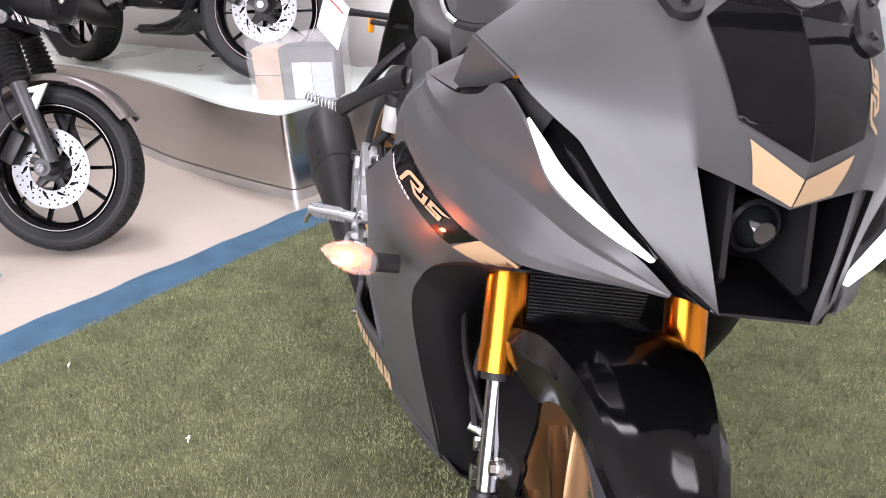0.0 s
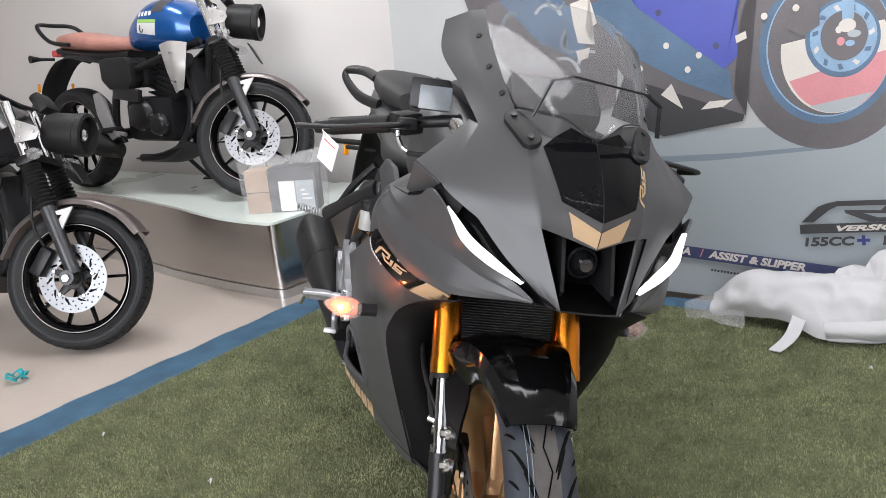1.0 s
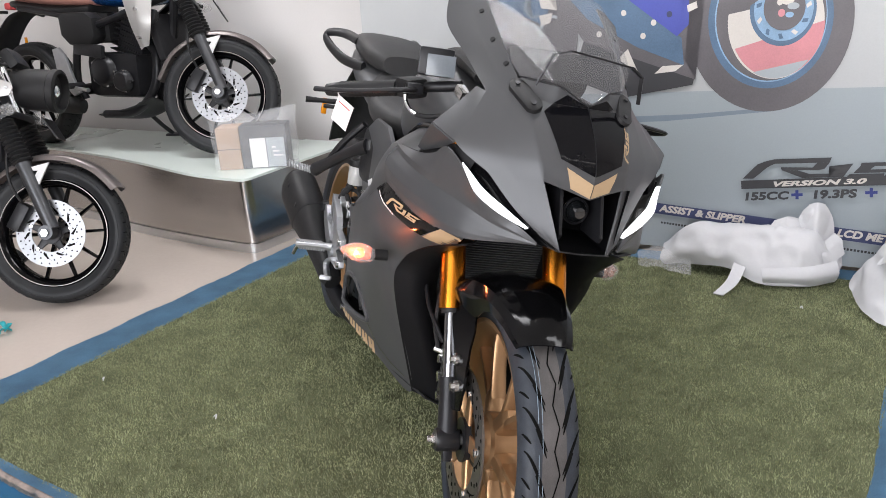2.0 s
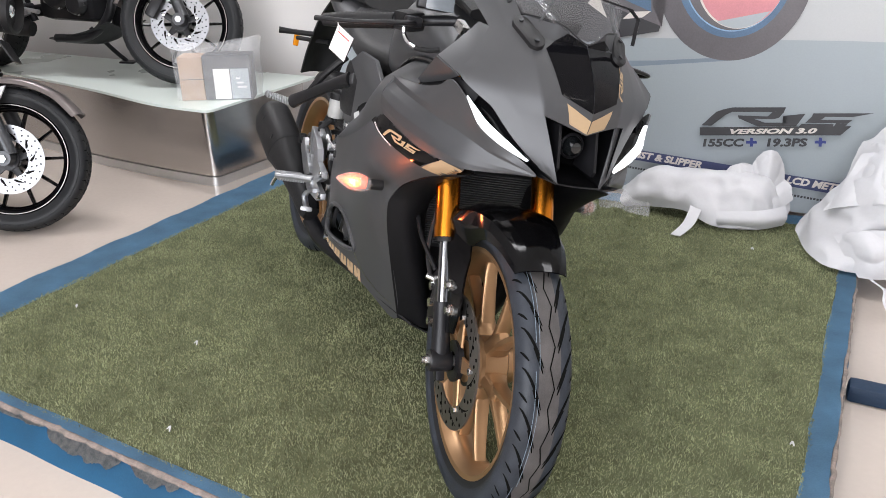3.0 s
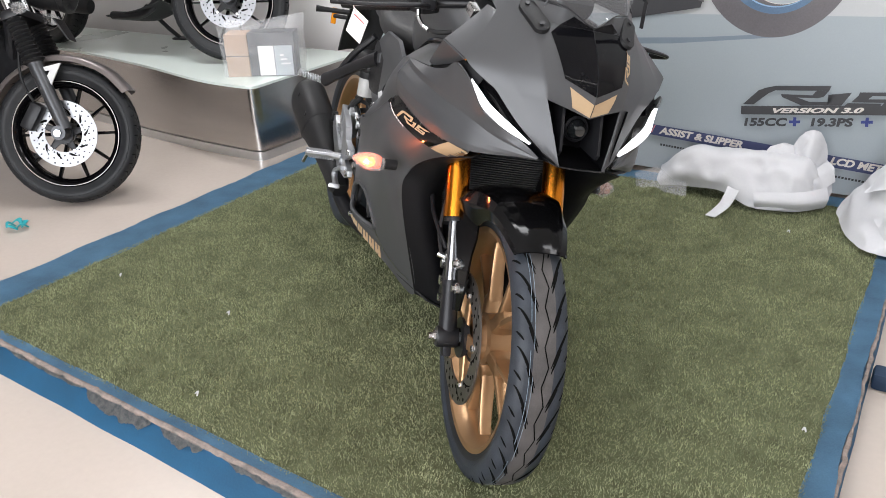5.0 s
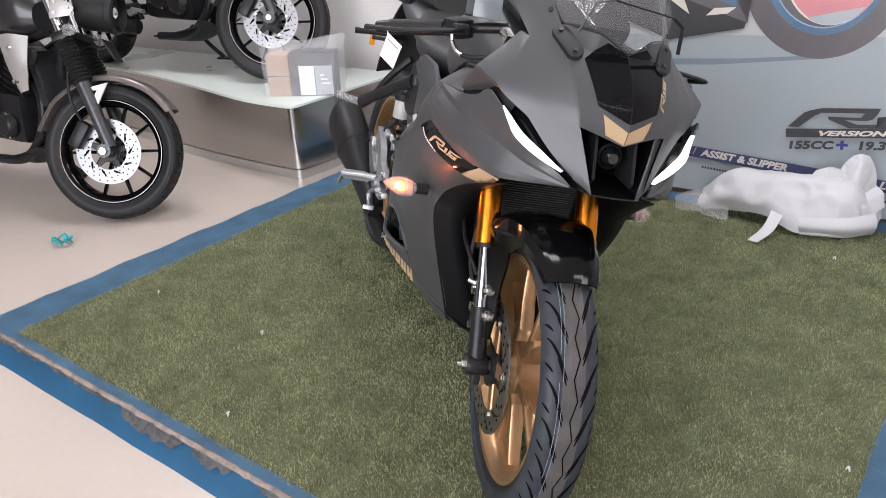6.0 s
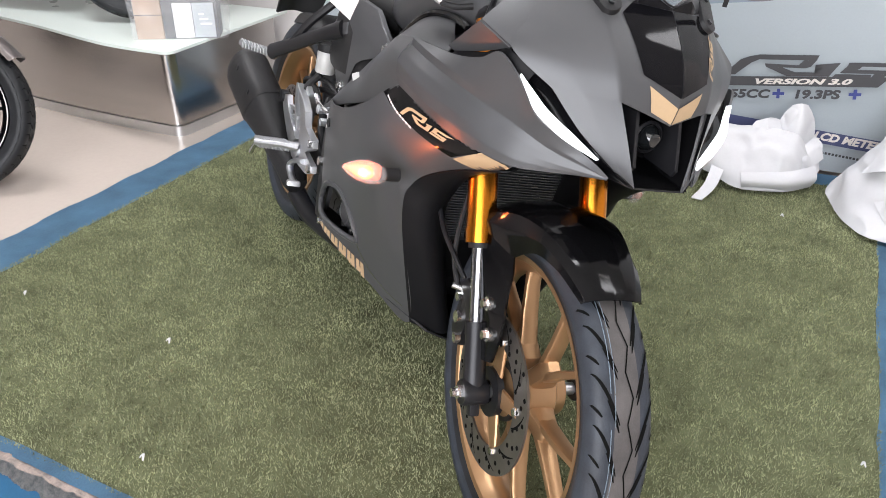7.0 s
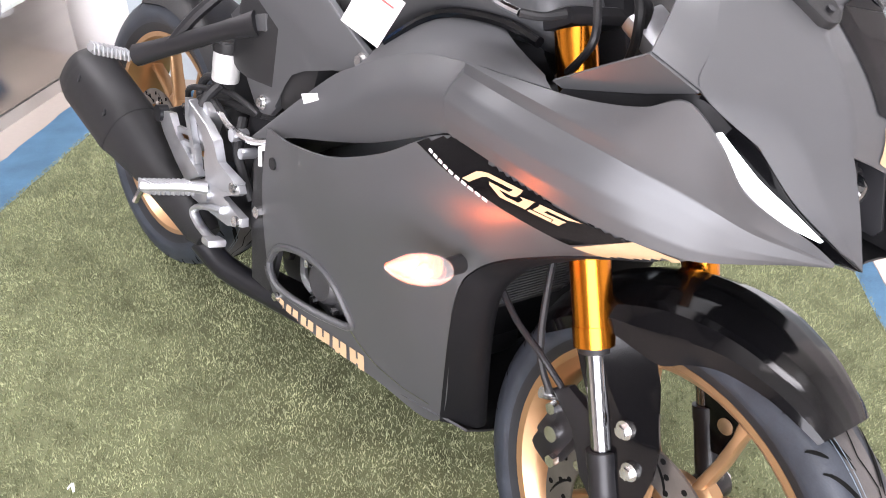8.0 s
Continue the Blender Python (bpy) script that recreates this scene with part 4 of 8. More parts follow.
TOOTH = [
    [(0.061, 0.086, 0.812), (0.036, 0.128, 0.805), (0.005, 0.167, 0.805)],
    [(0.084, 0.070, 0.760), (0.064, 0.098, 0.757), (0.042, 0.126, 0.758)],
    [(0.105, 0.050, 0.701), (0.098, 0.066, 0.712), (0.088, 0.082, 0.720)],
]
FACET = [
    [(-0.043, 0.222, 0.846), (-0.060, 0.198, 0.884), (-0.092, 0.165, 0.938)],
    [(-0.083, 0.258, 0.870), (-0.104, 0.214, 0.906), (-0.128, 0.172, 0.942)],
]
CHEEK = [
    [(-0.036, 0.110, 0.945), (-0.064, 0.138, 0.945), (-0.092, 0.165, 0.938)],
    [(-0.130, 0.132, 1.022), (-0.155, 0.156, 1.012), (-0.192, 0.180, 0.990)],
    [(-0.225, 0.138, 1.087), (-0.240, 0.166, 1.072), (-0.270, 0.206, 1.044)],
    [(-0.285, 0.136, 1.128), (-0.296, 0.160, 1.122), (-0.310, 0.200, 1.100)],
]


def resampled(row, n=20, a=0.0):
    row = [Vector(p) for p in row]
    return [tuple(straight(row, a + (1 - a) * k / n)) for k in range(n + 1)]


def joined(*bms):
    """Several sheets welded along their shared edges, then given thickness."""
    out = bmesh.new()
    for one in bms:
        me = bpy.data.meshes.new("sheet")
        one.to_mesh(me)
        out.from_mesh(me)
        bpy.data.meshes.remove(me)
        one.free()
    bmesh.ops.remove_doubles(out, verts=out.verts, dist=4e-4)
    bmesh.ops.recalc_face_normals(out, faces=out.faces)
    bmesh.ops.solidify(out, geom=out.faces[:], thickness=0.004)
    return out


CROWN = [FORE[3][:3], [(-0.004, 0.0, 0.9425), (-0.021, 0.057, 0.9685), (-0.064, 0.114, 0.9720)]]
for side in (-1, 1):
    upper = patch(halved(FORE, side), 40, 30, 0, side, crisp="across")
    crown = patch(halved(CROWN, side), 20, 8, 0, side, crisp="across")
    SKIN["fore", side] = skin_of(upper)
    SKIN["crown", side] = skin_of(crown)
    crown.free()
    part("screen_seat", patch([[(x - 0.003, y, z) for x, y, z in row] for row in halved(CROWN, side)], 20, 8, 0.001, side, crisp="across"), MATTE, bike, "matte grey seat below the windscreen")
    fore, tooth, cheek = halved(FORE, side), halved(TOOTH, side), halved(CHEEK, side)
    blade = patch([resampled(fore[0], 20, 0.5)] + [resampled(r) for r in tooth[1:]], 20, 18, 0, side, crisp="across")
    brow = patch([resampled(fore[-1], 20, 0.5)] + [resampled(r) for r in cheek[1:]], 20, 22, 0, side, crisp="across")
    SKIN["brow", side] = skin_of(brow)
    part("nose_cowl", joined(upper, blade, brow), MATTE, bike, "matte grey nose cowl with a blade beside the headlight", 50)
    part("cowl_facet", patch(halved(FACET, side), 14, 10, 0.004, side), MATTE, bike, "matte grey side facet of the nose cowl")

# running lights
for side in (-1, 1):
    rows = [[(0.0735, 0.1030, 0.7295), (0.0490, 0.1400, 0.7545), (0.0242, 0.1755, 0.7780), (0.0032, 0.1950, 0.7980), (-0.0145, 0.2108, 0.8155)],
            [(0.0720, 0.1060, 0.7270), (0.0455, 0.1530, 0.7455), (0.0205, 0.1890, 0.7695), (0.0005, 0.2025, 0.7925), (-0.0145, 0.2125, 0.8135)]]
    part("running_light", patch(halved(rows, side), 24, 6, 0.008, side), DRL, bike, "lit white daytime running light")

# headlight bay
bm = bmesh.new()
bay = [(0.061, 0.086, 0.812), (0.105, 0.050, 0.701), (0.094, 0.0, 0.700), (0.105, -0.050, 0.701), (0.061, -0.086, 0.812), (0.07, 0.0, 0.797)]
loops = []
for d, sc in ((-0.004, 1.0), (-0.05, 0.9), (-0.10, 0.7)):
    loops.append([Vector((x + d, y * sc, 0.755 + (z - 0.755) * sc)) for x, y, z in bay])
loft(bm, loops, cap=False)
bm.faces.new([bm.verts.new(p) for p in loops[-1]])
bmesh.ops.solidify(bm, geom=bm.faces[:], thickness=0.002)
part("headlight_bay", bm, DUCT, bike, "black recessed headlight bay", 20)
bm = bmesh.new()
lathe(bm, [(0.0, 0.022), (0.010, 0.020), (0.017, 0.012), (0.0205, 0.0), (0.0205, -0.03)], 32, pose(0.040, -0.004, 0.762) @ Matrix.Rotation(radians(90), 4, "Y"))
lens = part("projector_lens", bm, LAMPGLASS, bike, "round glass projector headlight")
bm = bmesh.new()
lathe(bm, [(0.0205, -0.004), (0.0245, -0.002), (0.0255, 0.003), (0.0225, 0.006), (0.0205, 0.004)], 32, pose(0.040, -0.004, 0.762) @ Matrix.Rotation(radians(90), 4, "Y"), closed=True)
part("lens_ring", bm, SATIN, lens, "black lens ring")

# windscreen
half = [[(0.024, 0.0, 0.924), (-0.036, 0.107, 0.948)], [(-0.085, 0.0, 1.025), (-0.130, 0.132, 1.022)], [(-0.20, 0.0, 1.105), (-0.225, 0.138, 1.085)], [(-0.33, 0.0, 1.165), (-0.30, 0.132, 1.135)]]
full = [[(b[0], -b[1], b[2]), (a[0] * 0.6 + b[0] * 0.4, -b[1] * 0.6, a[2] * 0.75 + b[2] * 0.25), a,
         (a[0] * 0.6 + b[0] * 0.4, b[1] * 0.6, a[2] * 0.75 + b[2] * 0.25), b] for a, b in half]
full[0] = [(x, s * y - (0.02 * min(1, y / 0.1) if s > 0 else 0), z + 0.0015) for s, (x, y, z) in ((-1, CROWN[1][2]), (-1, CROWN[1][1]), (1, CROWN[1][0]), (1, CROWN[1][1]), (1, CROWN[1][2]))]
screen = part("windscreen", patch(full, 30, 24, 0.003), SCREEN, bike, "clear smoked plastic windscreen")
screen.visible_shadow = False
part("screen_edge", tubed([Vector(p) + Vector((0.001, 0, 0.001)) for p in full[0]], 0.0014, 8), SATIN, screen, "dark lower edge of the screen")
for side in (-1, 1):
    for t in (0.22, 0.5, 0.78):
        p = spline([Vector((-0.06, side * 0.125, 0.968)), Vector((-0.15, side * 0.148, 1.028)), Vector((-0.27, side * 0.152, 1.108))], t)
        bm = bmesh.new()
        place, normal, _, _ = SKIN["brow", side].find_nearest(p + Vector((0, side * 0.010, 0.01)))
        normal = normal if normal.z > 0 else -normal
        rod(bm, place - normal * 0.004, place + normal * 0.0022, 0.0052, 12)
        part("screen_bolt", bm, PLASTIC, bike)
    # mirror base plates with a wire bracket for the shipping brace
    bm = bmesh.new()
    way = Vector((-0.067, side * 0.028, 0.041)).normalized()
    place, normal, _, _ = SKIN["fore", side].find_nearest(Vector((-0.024, side * 0.113 - (0.016 if side > 0 else 0), 0.959)))
    normal = normal if normal.z > 0 else -normal
    across = normal.cross(way).normalized()
    m = Matrix.Translation(place) @ Matrix((way, across, way.cross(across))).transposed().to_4x4()
    out = [(0.0165 * math.cos(a) + (0.027 if math.cos(a) > 0 else -0.027), 0.0165 * math.sin(a)) for a in [math.tau * k / 20 for k in range(20)]]
    prism(bm, out, -0.010, 0.0035, m, 0.002)
    plate = part("mirror_base", bm, PLASTIC, bike, "black rubber mirror base")
    for k in (-0.028, 0.028):
        bm = bmesh.new()
        rod(bm, m @ Vector((k, 0, 0.003)), m @ Vector((k, 0, 0.007)), 0.0045, 8)
        part("stud", bm, SATIN, plate)
# flat black strap across the screen between the mirror bases
strap = [(-0.012, -0.104, 0.968), (0.0, -0.088, 1.022), (0.012, -0.06, 1.032), (0.012, 0.06, 1.022), (0.0, 0.09, 1.008), (-0.016, 0.104, 0.962)]
bm = bmesh.new()
for a, b in zip(strap, strap[1:]):
    a, b = Vector(a), Vector(b)
    d = (b - a)
    m = Matrix.Translation((a + b) / 2) @ d.to_track_quat("X", "Z").to_matrix().to_4x4()
    box(bm, d.length + 0.004, 0.016 if d.length > 0.1 else 0.007, 0.003, m)
part("strap", bm, SATIN, bike, "flat black steel strap across the windscreen")

# black surrounds of the running lights and the inner cheeks
for side in (-1, 1):
    rows = [[(0.104, 0.052, 0.702), (0.086, 0.082, 0.720), (0.042, 0.124, 0.756), (0.004, 0.164, 0.802), (-0.043, 0.219, 0.843)],
            [(0.090, 0.070, 0.704), (0.062, 0.092, 0.720), (0.022, 0.138, 0.754), (-0.014, 0.168, 0.790), (-0.056, 0.206, 0.816)],
            [(0.086, 0.086, 0.706), (0.062, 0.108, 0.721), (0.034, 0.152, 0.742), (0.002, 0.190, 0.775), (-0.050, 0.226, 0.816)]]
    part("light_surround", patch(halved(rows, side), 30, 12, 0.002, side), GLOSS, bike, "gloss black running light surround")
    rows = [[(-0.044, 0.222, 0.845), (-0.064, 0.240, 0.857), (-0.084, 0.258, 0.869)],
            [(-0.108, 0.226, 0.824), (-0.122, 0.240, 0.833), (-0.134, 0.252, 0.842)],
            [(-0.186, 0.238, 0.803), (-0.190, 0.241, 0.805), (-0.195, 0.245, 0.808)]]
    part("inner_cheek", patch(halved(rows, side), 14, 14, 0.003, side), MATTE, bike, "matte grey lower facet of the nose cowl")
    # black strip stands for the shade in the gap below the facet
    rows = [[(-0.018, 0.188, 0.818), (-0.046, 0.219, 0.841), (-0.108, 0.225, 0.821), (-0.186, 0.237, 0.801)], [(-0.026, 0.200, 0.785), (-0.056, 0.226, 0.808), (-0.118, 0.234, 0.794), (-0.188, 0.243, 0.792)]]
    part("gap_liner", patch(halved(rows, side), 14, 6, 0.002, side), DUCT, bike, "black strip put in for the dark gap under the cowl facet")

# added black filler stands in for the dark hollow between wing, cowl and tank
for side in (-1, 1):
    rows = [[(-0.040, 0.200, 0.800), (-0.095, 0.232, 0.806), (-0.19, 0.240, 0.792), (-0.329, 0.236, 0.778), (-0.45, 0.225, 0.748)],
            [(-0.120, 0.150, 0.790), (-0.160, 0.170, 0.785), (-0.24, 0.175, 0.775), (-0.36, 0.175, 0.760), (-0.47, 0.175, 0.735)],
            [(-0.18, 0.06, 0.76), (-0.22, 0.07, 0.75), (-0.28, 0.08, 0.74), (-0.38, 0.10, 0.73), (-0.48, 0.10, 0.72)]]
    part("upper_liner", patch(halved(rows, side), 24, 12, 0.003, side), PLASTIC, bike, "black filler added for the dark hollow inside the upper fairing")

# front indicator, inner black duct, belly
for side in (-1, 1):
    out = 0.0 if side < 0 else -0.050
    place = lambda t, o=0.0: (-0.234 - 0.038 * t, side * (0.288 + out + 0.070 * t + o), 0.564 - 0.004 * t)
    bm = bmesh.new()
    loft(bm, [ellipse_loop(place(t), (0.020 * r / 0.0225, 0, 0), (0, 0, r), 18) for t, r in ((0, 0.003), (0.06, 0.012), (0.2, 0.0185), (0.42, 0.0212), (0.65, 0.0185), (0.86, 0.011), (1, 0.002))])
    ind = part("indicator", bm, CLEAR, bike, "clear front indicator with an amber bulb")
    bm = bmesh.new()
    loft(bm, [ellipse_loop(place(t, -0.001), (0.012 * r / 0.0225, 0, 0), (0, 0, r * 0.86), 16) for t, r in ((0.03, 0.006), (0.2, 0.0175), (0.42, 0.0205), (0.65, 0.0175), (0.95, 0.004))])
    bmesh.ops.translate(bm, vec=(-0.006, 0, 0), verts=bm.verts)
    part("indicator_reflector", bm, LITLENS if side < 0 else PINKLENS, ind, "glowing amber reflector" if side < 0 else "silvery pink reflector")
    bm = bmesh.new()
    lathe(bm, [(0.0, 0.012), (0.008, 0.009), (0.0115, 0.0), (0.008, -0.009), (0.0, -0.012)], 14, Matrix.Translation(Vector(place(0.45)) + Vector((0.004, 0, 0))) @ Matrix.Rotation(radians(90), 4, "Y"))
    part("indicator_bulb", bm, AMBER if side < 0 else PINKLENS, ind, "lit amber bulb" if side < 0 else "pale unlit bulb")
    if side < 0:
        glow = bpy.data.lights.new("indicator_light", "POINT")
        glow.energy, glow.color, glow.shadow_soft_size = 0.50, (1.0, 0.18, 0.045), 0.006
        new("indicator_light", glow).matrix_world = BIKE @ Matrix.Translation(Vector(place(0.62)) + Vector((0.020, 0, 0.002)))
    bm = bmesh.new()
    rod(bm, (-0.246, side * (0.262 + out), 0.562), (-0.244, side * (0.298 + out), 0.562), 0.0120, 16)
    part("stalk", bm, PLASTIC, ind)
    rows = [[(-0.056, 0.177, 0.654), (-0.155, 0.213, 0.612), (-0.244, 0.229, 0.552), (-0.276, 0.223, 0.470), (-0.334, 0.127, 0.204)],
            [(-0.050, 0.160, 0.658), (-0.142, 0.186, 0.612), (-0.220, 0.190, 0.548), (-0.252, 0.182, 0.462), (-0.300, 0.085, 0.200)],
            [(-0.080, 0.135, 0.662), (-0.165, 0.150, 0.612), (-0.240, 0.148, 0.545), (-0.275, 0.140, 0.455), (-0.300, 0.055, 0.196)],
            [(-0.20, 0.12, 0.66), (-0.28, 0.12, 0.60), (-0.33, 0.11, 0.53), (-0.35, 0.10, 0.43), (-0.33, 0.04, 0.20)]]
    part("inner_duct", patch(rows, 30, 14, 0.003, side), DUCT, bike, "black inner duct panel")
rows = [[(-0.290, -0.108, 0.205), (-0.436, -0.190, 0.236), (-0.62, -0.252, 0.272), (-0.72, -0.243, 0.30)],
        [(-0.30, 0, 0.165), (-0.45, 0, 0.15), (-0.62, 0, 0.15), (-0.75, 0, 0.17)],
        [(-0.290, 0.108, 0.205), (-0.436, 0.190, 0.236), (-0.62, 0.252, 0.272), (-0.72, 0.243, 0.30)]]
part("belly_pan", patch(rows, 30, 20, 0.004), PLASTIC, bike, "black belly pan")
part("engine_block", boxed(0.42, 0.30, 0.30, pose(-0.62, 0, 0.36), 0.04), SATIN, bike, "black engine block")
# ---- decals ----
def side_film(name, outline, material, side=-1, label="", lift=0.0014, skin="side"):
    bm = drape(outline, SKIN[skin, side], (0, side * 1.0, 0), (1, 0, 0), (0, 0, 1), (0, -side, 0), lift)
    if bm.faces:
        return part(name, bm, material, bike, label)


def front_film(name, outline, material, label="", lift=0.0014, skin="fore"):
    for side in (-1, 1):
        half = clip_half(outline, side)
        if len(half) > 2:
            bm = drape(half, SKIN[skin, side], (1, 0, 0), (0, 1, 0), (0, 0, 1), (-1, 0, 0), lift)
            part(name, bm, material, bike, label)


def clip_half(poly, side):
    out = []
    for (x1, y1), (x2, y2) in zip(poly, poly[1:] + poly[:1]):
        if side * x1 >= 0.0005:
            out.append((x1, y1))
        if (side * x1 - 0.0005) * (side * x2 - 0.0005) < 0:
            t = (side * 0.0005 - x1) / (x2 - x1)
            out.append((side * 0.0005, y1 + (y2 - y1) * t))
    return out


front_film("nose_panel", [(-0.082, 0.923), (-0.060, 0.853), (0.0, 0.832), (0.060, 0.853), (0.082, 0.923), (0.064, 0.938), (0.0, 0.938), (-0.064, 0.938)], FILM, "gloss black panel on the nose")
front_film("nose_panel", [(-0.064, 0.939), (0.0, 0.939), (0.064, 0.939), (0.040, 0.957), (0.0, 0.9415), (-0.040, 0.957)], FILM, "gloss black top of the nose panel", 0.0014, "crown")
front_film("nose_chevron", [(-0.050, 0.841), (0.0, 0.818), (0.050, 0.841), (0.038, 0.806), (0.0, 0.793), (-0.038, 0.806)], GOLDPAINT, "pale gold chevron on the nose")
def slanted(x0, z0, x1, z1, blocks, h, lean):
    """Shapes of a mark along the line from (x0, z0) to (x1, z1); blocks: outlines in 0..1 along and 0..1 up."""
    d = Vector((x1 - x0, z1 - z0))
    n = Vector((-d.y, d.x)).normalized() * h
    return [[(x0 + d.x * (u + lean * v) + n.x * v, z0 + d.y * (u + lean * v) + n.y * v) for u, v in b] for b in blocks]


def bar(u0, v0, u1, v1):
    return [(u0, v0), (u1, v0), (u1, v1), (u0, v1)]


def strokes(*outlines):
    """Outlines drawn on a sheet 625 wide and 80 high, brought to 0..1 along and up."""
    return [[((x - 378) / 625, (130 - y) / 80) for x, y in o] for o in outlines]


# a wide slanted mark of three shapes
MARK = [
    strokes([(380, 130), (420, 130), (474, 86), (462, 66), (437, 76)], [(462, 66), (500, 57), (697, 52), (690, 70), (500, 74), (474, 86)], [(648, 71), (690, 70), (673, 92), (652, 98), (630, 98), (632, 88)],
            [(520, 87), (632, 88), (630, 98), (524, 98)], [(524, 98), (580, 98), (622, 112), (692, 110), (686, 124), (596, 127)]),
    strokes([(688, 84), (768, 74), (735, 122), (686, 124), (692, 110), (712, 90)]),
    strokes([(795, 72), (1002, 66), (930, 82), (790, 84)], [(790, 84), (838, 83), (822, 96), (778, 97)], [(778, 97), (932, 92), (917, 105), (768, 108)], [(876, 106), (917, 105), (903, 121), (866, 122)], [(756, 112), (868, 109), (866, 122), (744, 124)]),
]


def mark_film(name, blocks, drop, label):
    """One shape of a mark, pieced together from strokes."""
    out = bmesh.new()
    for b in blocks:
        one = drop(b)
        me = bpy.data.meshes.new("stroke")
        one.to_mesh(me)
        out.from_mesh(me)
        bpy.data.meshes.remove(me)
        one.free()
    part(name, out, GOLDPAINT, bike, label)


for side in (-1, 1):
    side_film("side_panel_film", [(-0.306, 0.712), (-0.345, 0.681), (-0.290, 0.670), (-0.205, 0.655), (-0.124, 0.646), (-0.050, 0.684), (-0.13, 0.695), (-0.21, 0.705)], GLOSS, side, "gloss black decal panel")
    side_film("gold_film", [(-0.122, 0.6445), (-0.052, 0.684), (-0.004, 0.680), (-0.084, 0.638)], GOLDPAINT, side, "pale gold decal")
    for shape in MARK:
        mark_film("side_mark", slanted(-0.262, 0.670, -0.112, 0.662, shape, 0.0215, 0.0),
                  lambda b: drape(b, SKIN["side", side], (0, side * 1.0, 0), (1, 0, 0), (0, 0, 1), (0, -side, 0), 0.0026), "pale gold mark on the side fairing")
    for k in range(10):
        u = k / 10
        x, z = -0.322 + 0.10 * u, 0.680 - 0.026 * u
        side_film("small_mark", [(x, z), (x + 0.007, z - 0.0018), (x + 0.0076, z + 0.0014), (x + 0.0006, z + 0.0032)], TAG, side, "", 0.002)
    for k in range(6):
        u = k / 6
        x, z, w, h = -0.650 + 0.205 * u, 0.270 - 0.014 * u, 0.0300, 0.040
        strokes = [[(0.0, 0), (0.40, 0), (0.46, 1), (0.06, 1)], [(0.52, 0), (0.92, 0), (0.98, 1), (0.58, 1)], [(0.40, 0.34), (0.54, 0.34), (0.56, 0.6), (0.44, 0.6)]]
        mark_film("belly_mark", [[(x + a * w, z - 0.02 + b * h - a * 0.002) for a, b in s_] for s_ in strokes],
                  lambda b: drape(b, SKIN["side", side], (0, side * 1.0, 0), (1, 0, 0), (0, 0, 1), (0, -side, 0), 0.002), "pale gold mark low on the fairing")
    side_film("panel_seam", [(-0.484, 0.330), (-0.46, 0.300), (-0.43, 0.272), (-0.385, 0.247), (-0.345, 0.235), (-0.345, 0.2335), (-0.386, 0.2455), (-0.4315, 0.2705), (-0.462, 0.2985), (-0.486, 0.329)], STEEL, side, "", 0.001)

for shape in MARK:
    mark_film("nose_mark", slanted(0.076, 0.856, 0.088, 0.914, shape, 0.013, 0.0),
              lambda b: drape(b, SKIN["fore", 1], (1, 0, 0), (0, 1, 0), (0, 0, 1), (-1, 0, 0), 0.0022), "pale gold mark on the nose")
# headlight bay blades
for side in (-1, 1):
    out = [(0.004, 0.80), (0.052, 0.80), (0.082, 0.725), (0.076, 0.715), (0.004, 0.72)]
    part("bay_blade", prism(bmesh.new(), out, -0.003, 0.003, Matrix.Translation((0, -0.004 + side * 0.040, 0)) @ Matrix.Rotation(radians(90), 4, "X"), 0.001), SATIN, bike, "dark upright vane beside the lens")

# ---- front of the engine: radiator slats, hose, dark backing ----
# added board in place of the darkness around the engine
part("inner_backing", boxed(0.02, 0.36, 0.46, pose(-0.385, 0, 0.47, 0, 10, 0)), DUCT, bike, "black board added behind the radiator to keep the hollow dark")
core = part("radiator", boxed(0.02, 0.27, 0.30, pose(-0.318, 0, 0.545, 0, 11, 0), 0.004), RADIATOR, bike, "grey finned radiator core")
for k in range(46):
    part("radiator_slat", boxed(0.006, 0.262, 0.0022, pose(-0.333 + 0.00118 * k, 0, 0.410 + 0.006 * k, 0, 11, 0)), FIN, core)
part("hose", tubed([(-0.31, -0.150, 0.60), (-0.276, -0.160, 0.526), (-0.222, -0.164, 0.48), (-0.165, -0.160, 0.452), (-0.13, -0.145, 0.42)], 0.0048, 10), SATIN, bike, "black hose beside the fork")
part("under_nose", patch([[(0.098, -0.050, 0.701), (0.03, -0.07, 0.70), (-0.05, -0.07, 0.70)], [(0.09, 0, 0.697), (0.03, 0, 0.695), (-0.05, 0, 0.695)], [(0.098, 0.050, 0.701), (0.03, 0.07, 0.70), (-0.05, 0.07, 0.70)]], 12, 12, 0.003), PLASTIC, bike, "black tray under the nose")
part("steering_head", boxed(0.09, 0.13, 0.24, pose(-0.27, -0.01, 0.80, 0, -25, 0), 0.02), SATIN, bike, "black steering head")
for s, h in ((0.055, 0.036), (0.275, 0.026)):
    c = STEER_ROOT + axis * s
    steered(part("fork_clamp", boxed(0.085, 0.27, h, Matrix.Translation(c + Vector((0.02, 0, 0))) @ pose(0, 0, 0, 0, -25, 0), 0.012), SATIN, bike, "black fork clamp"))

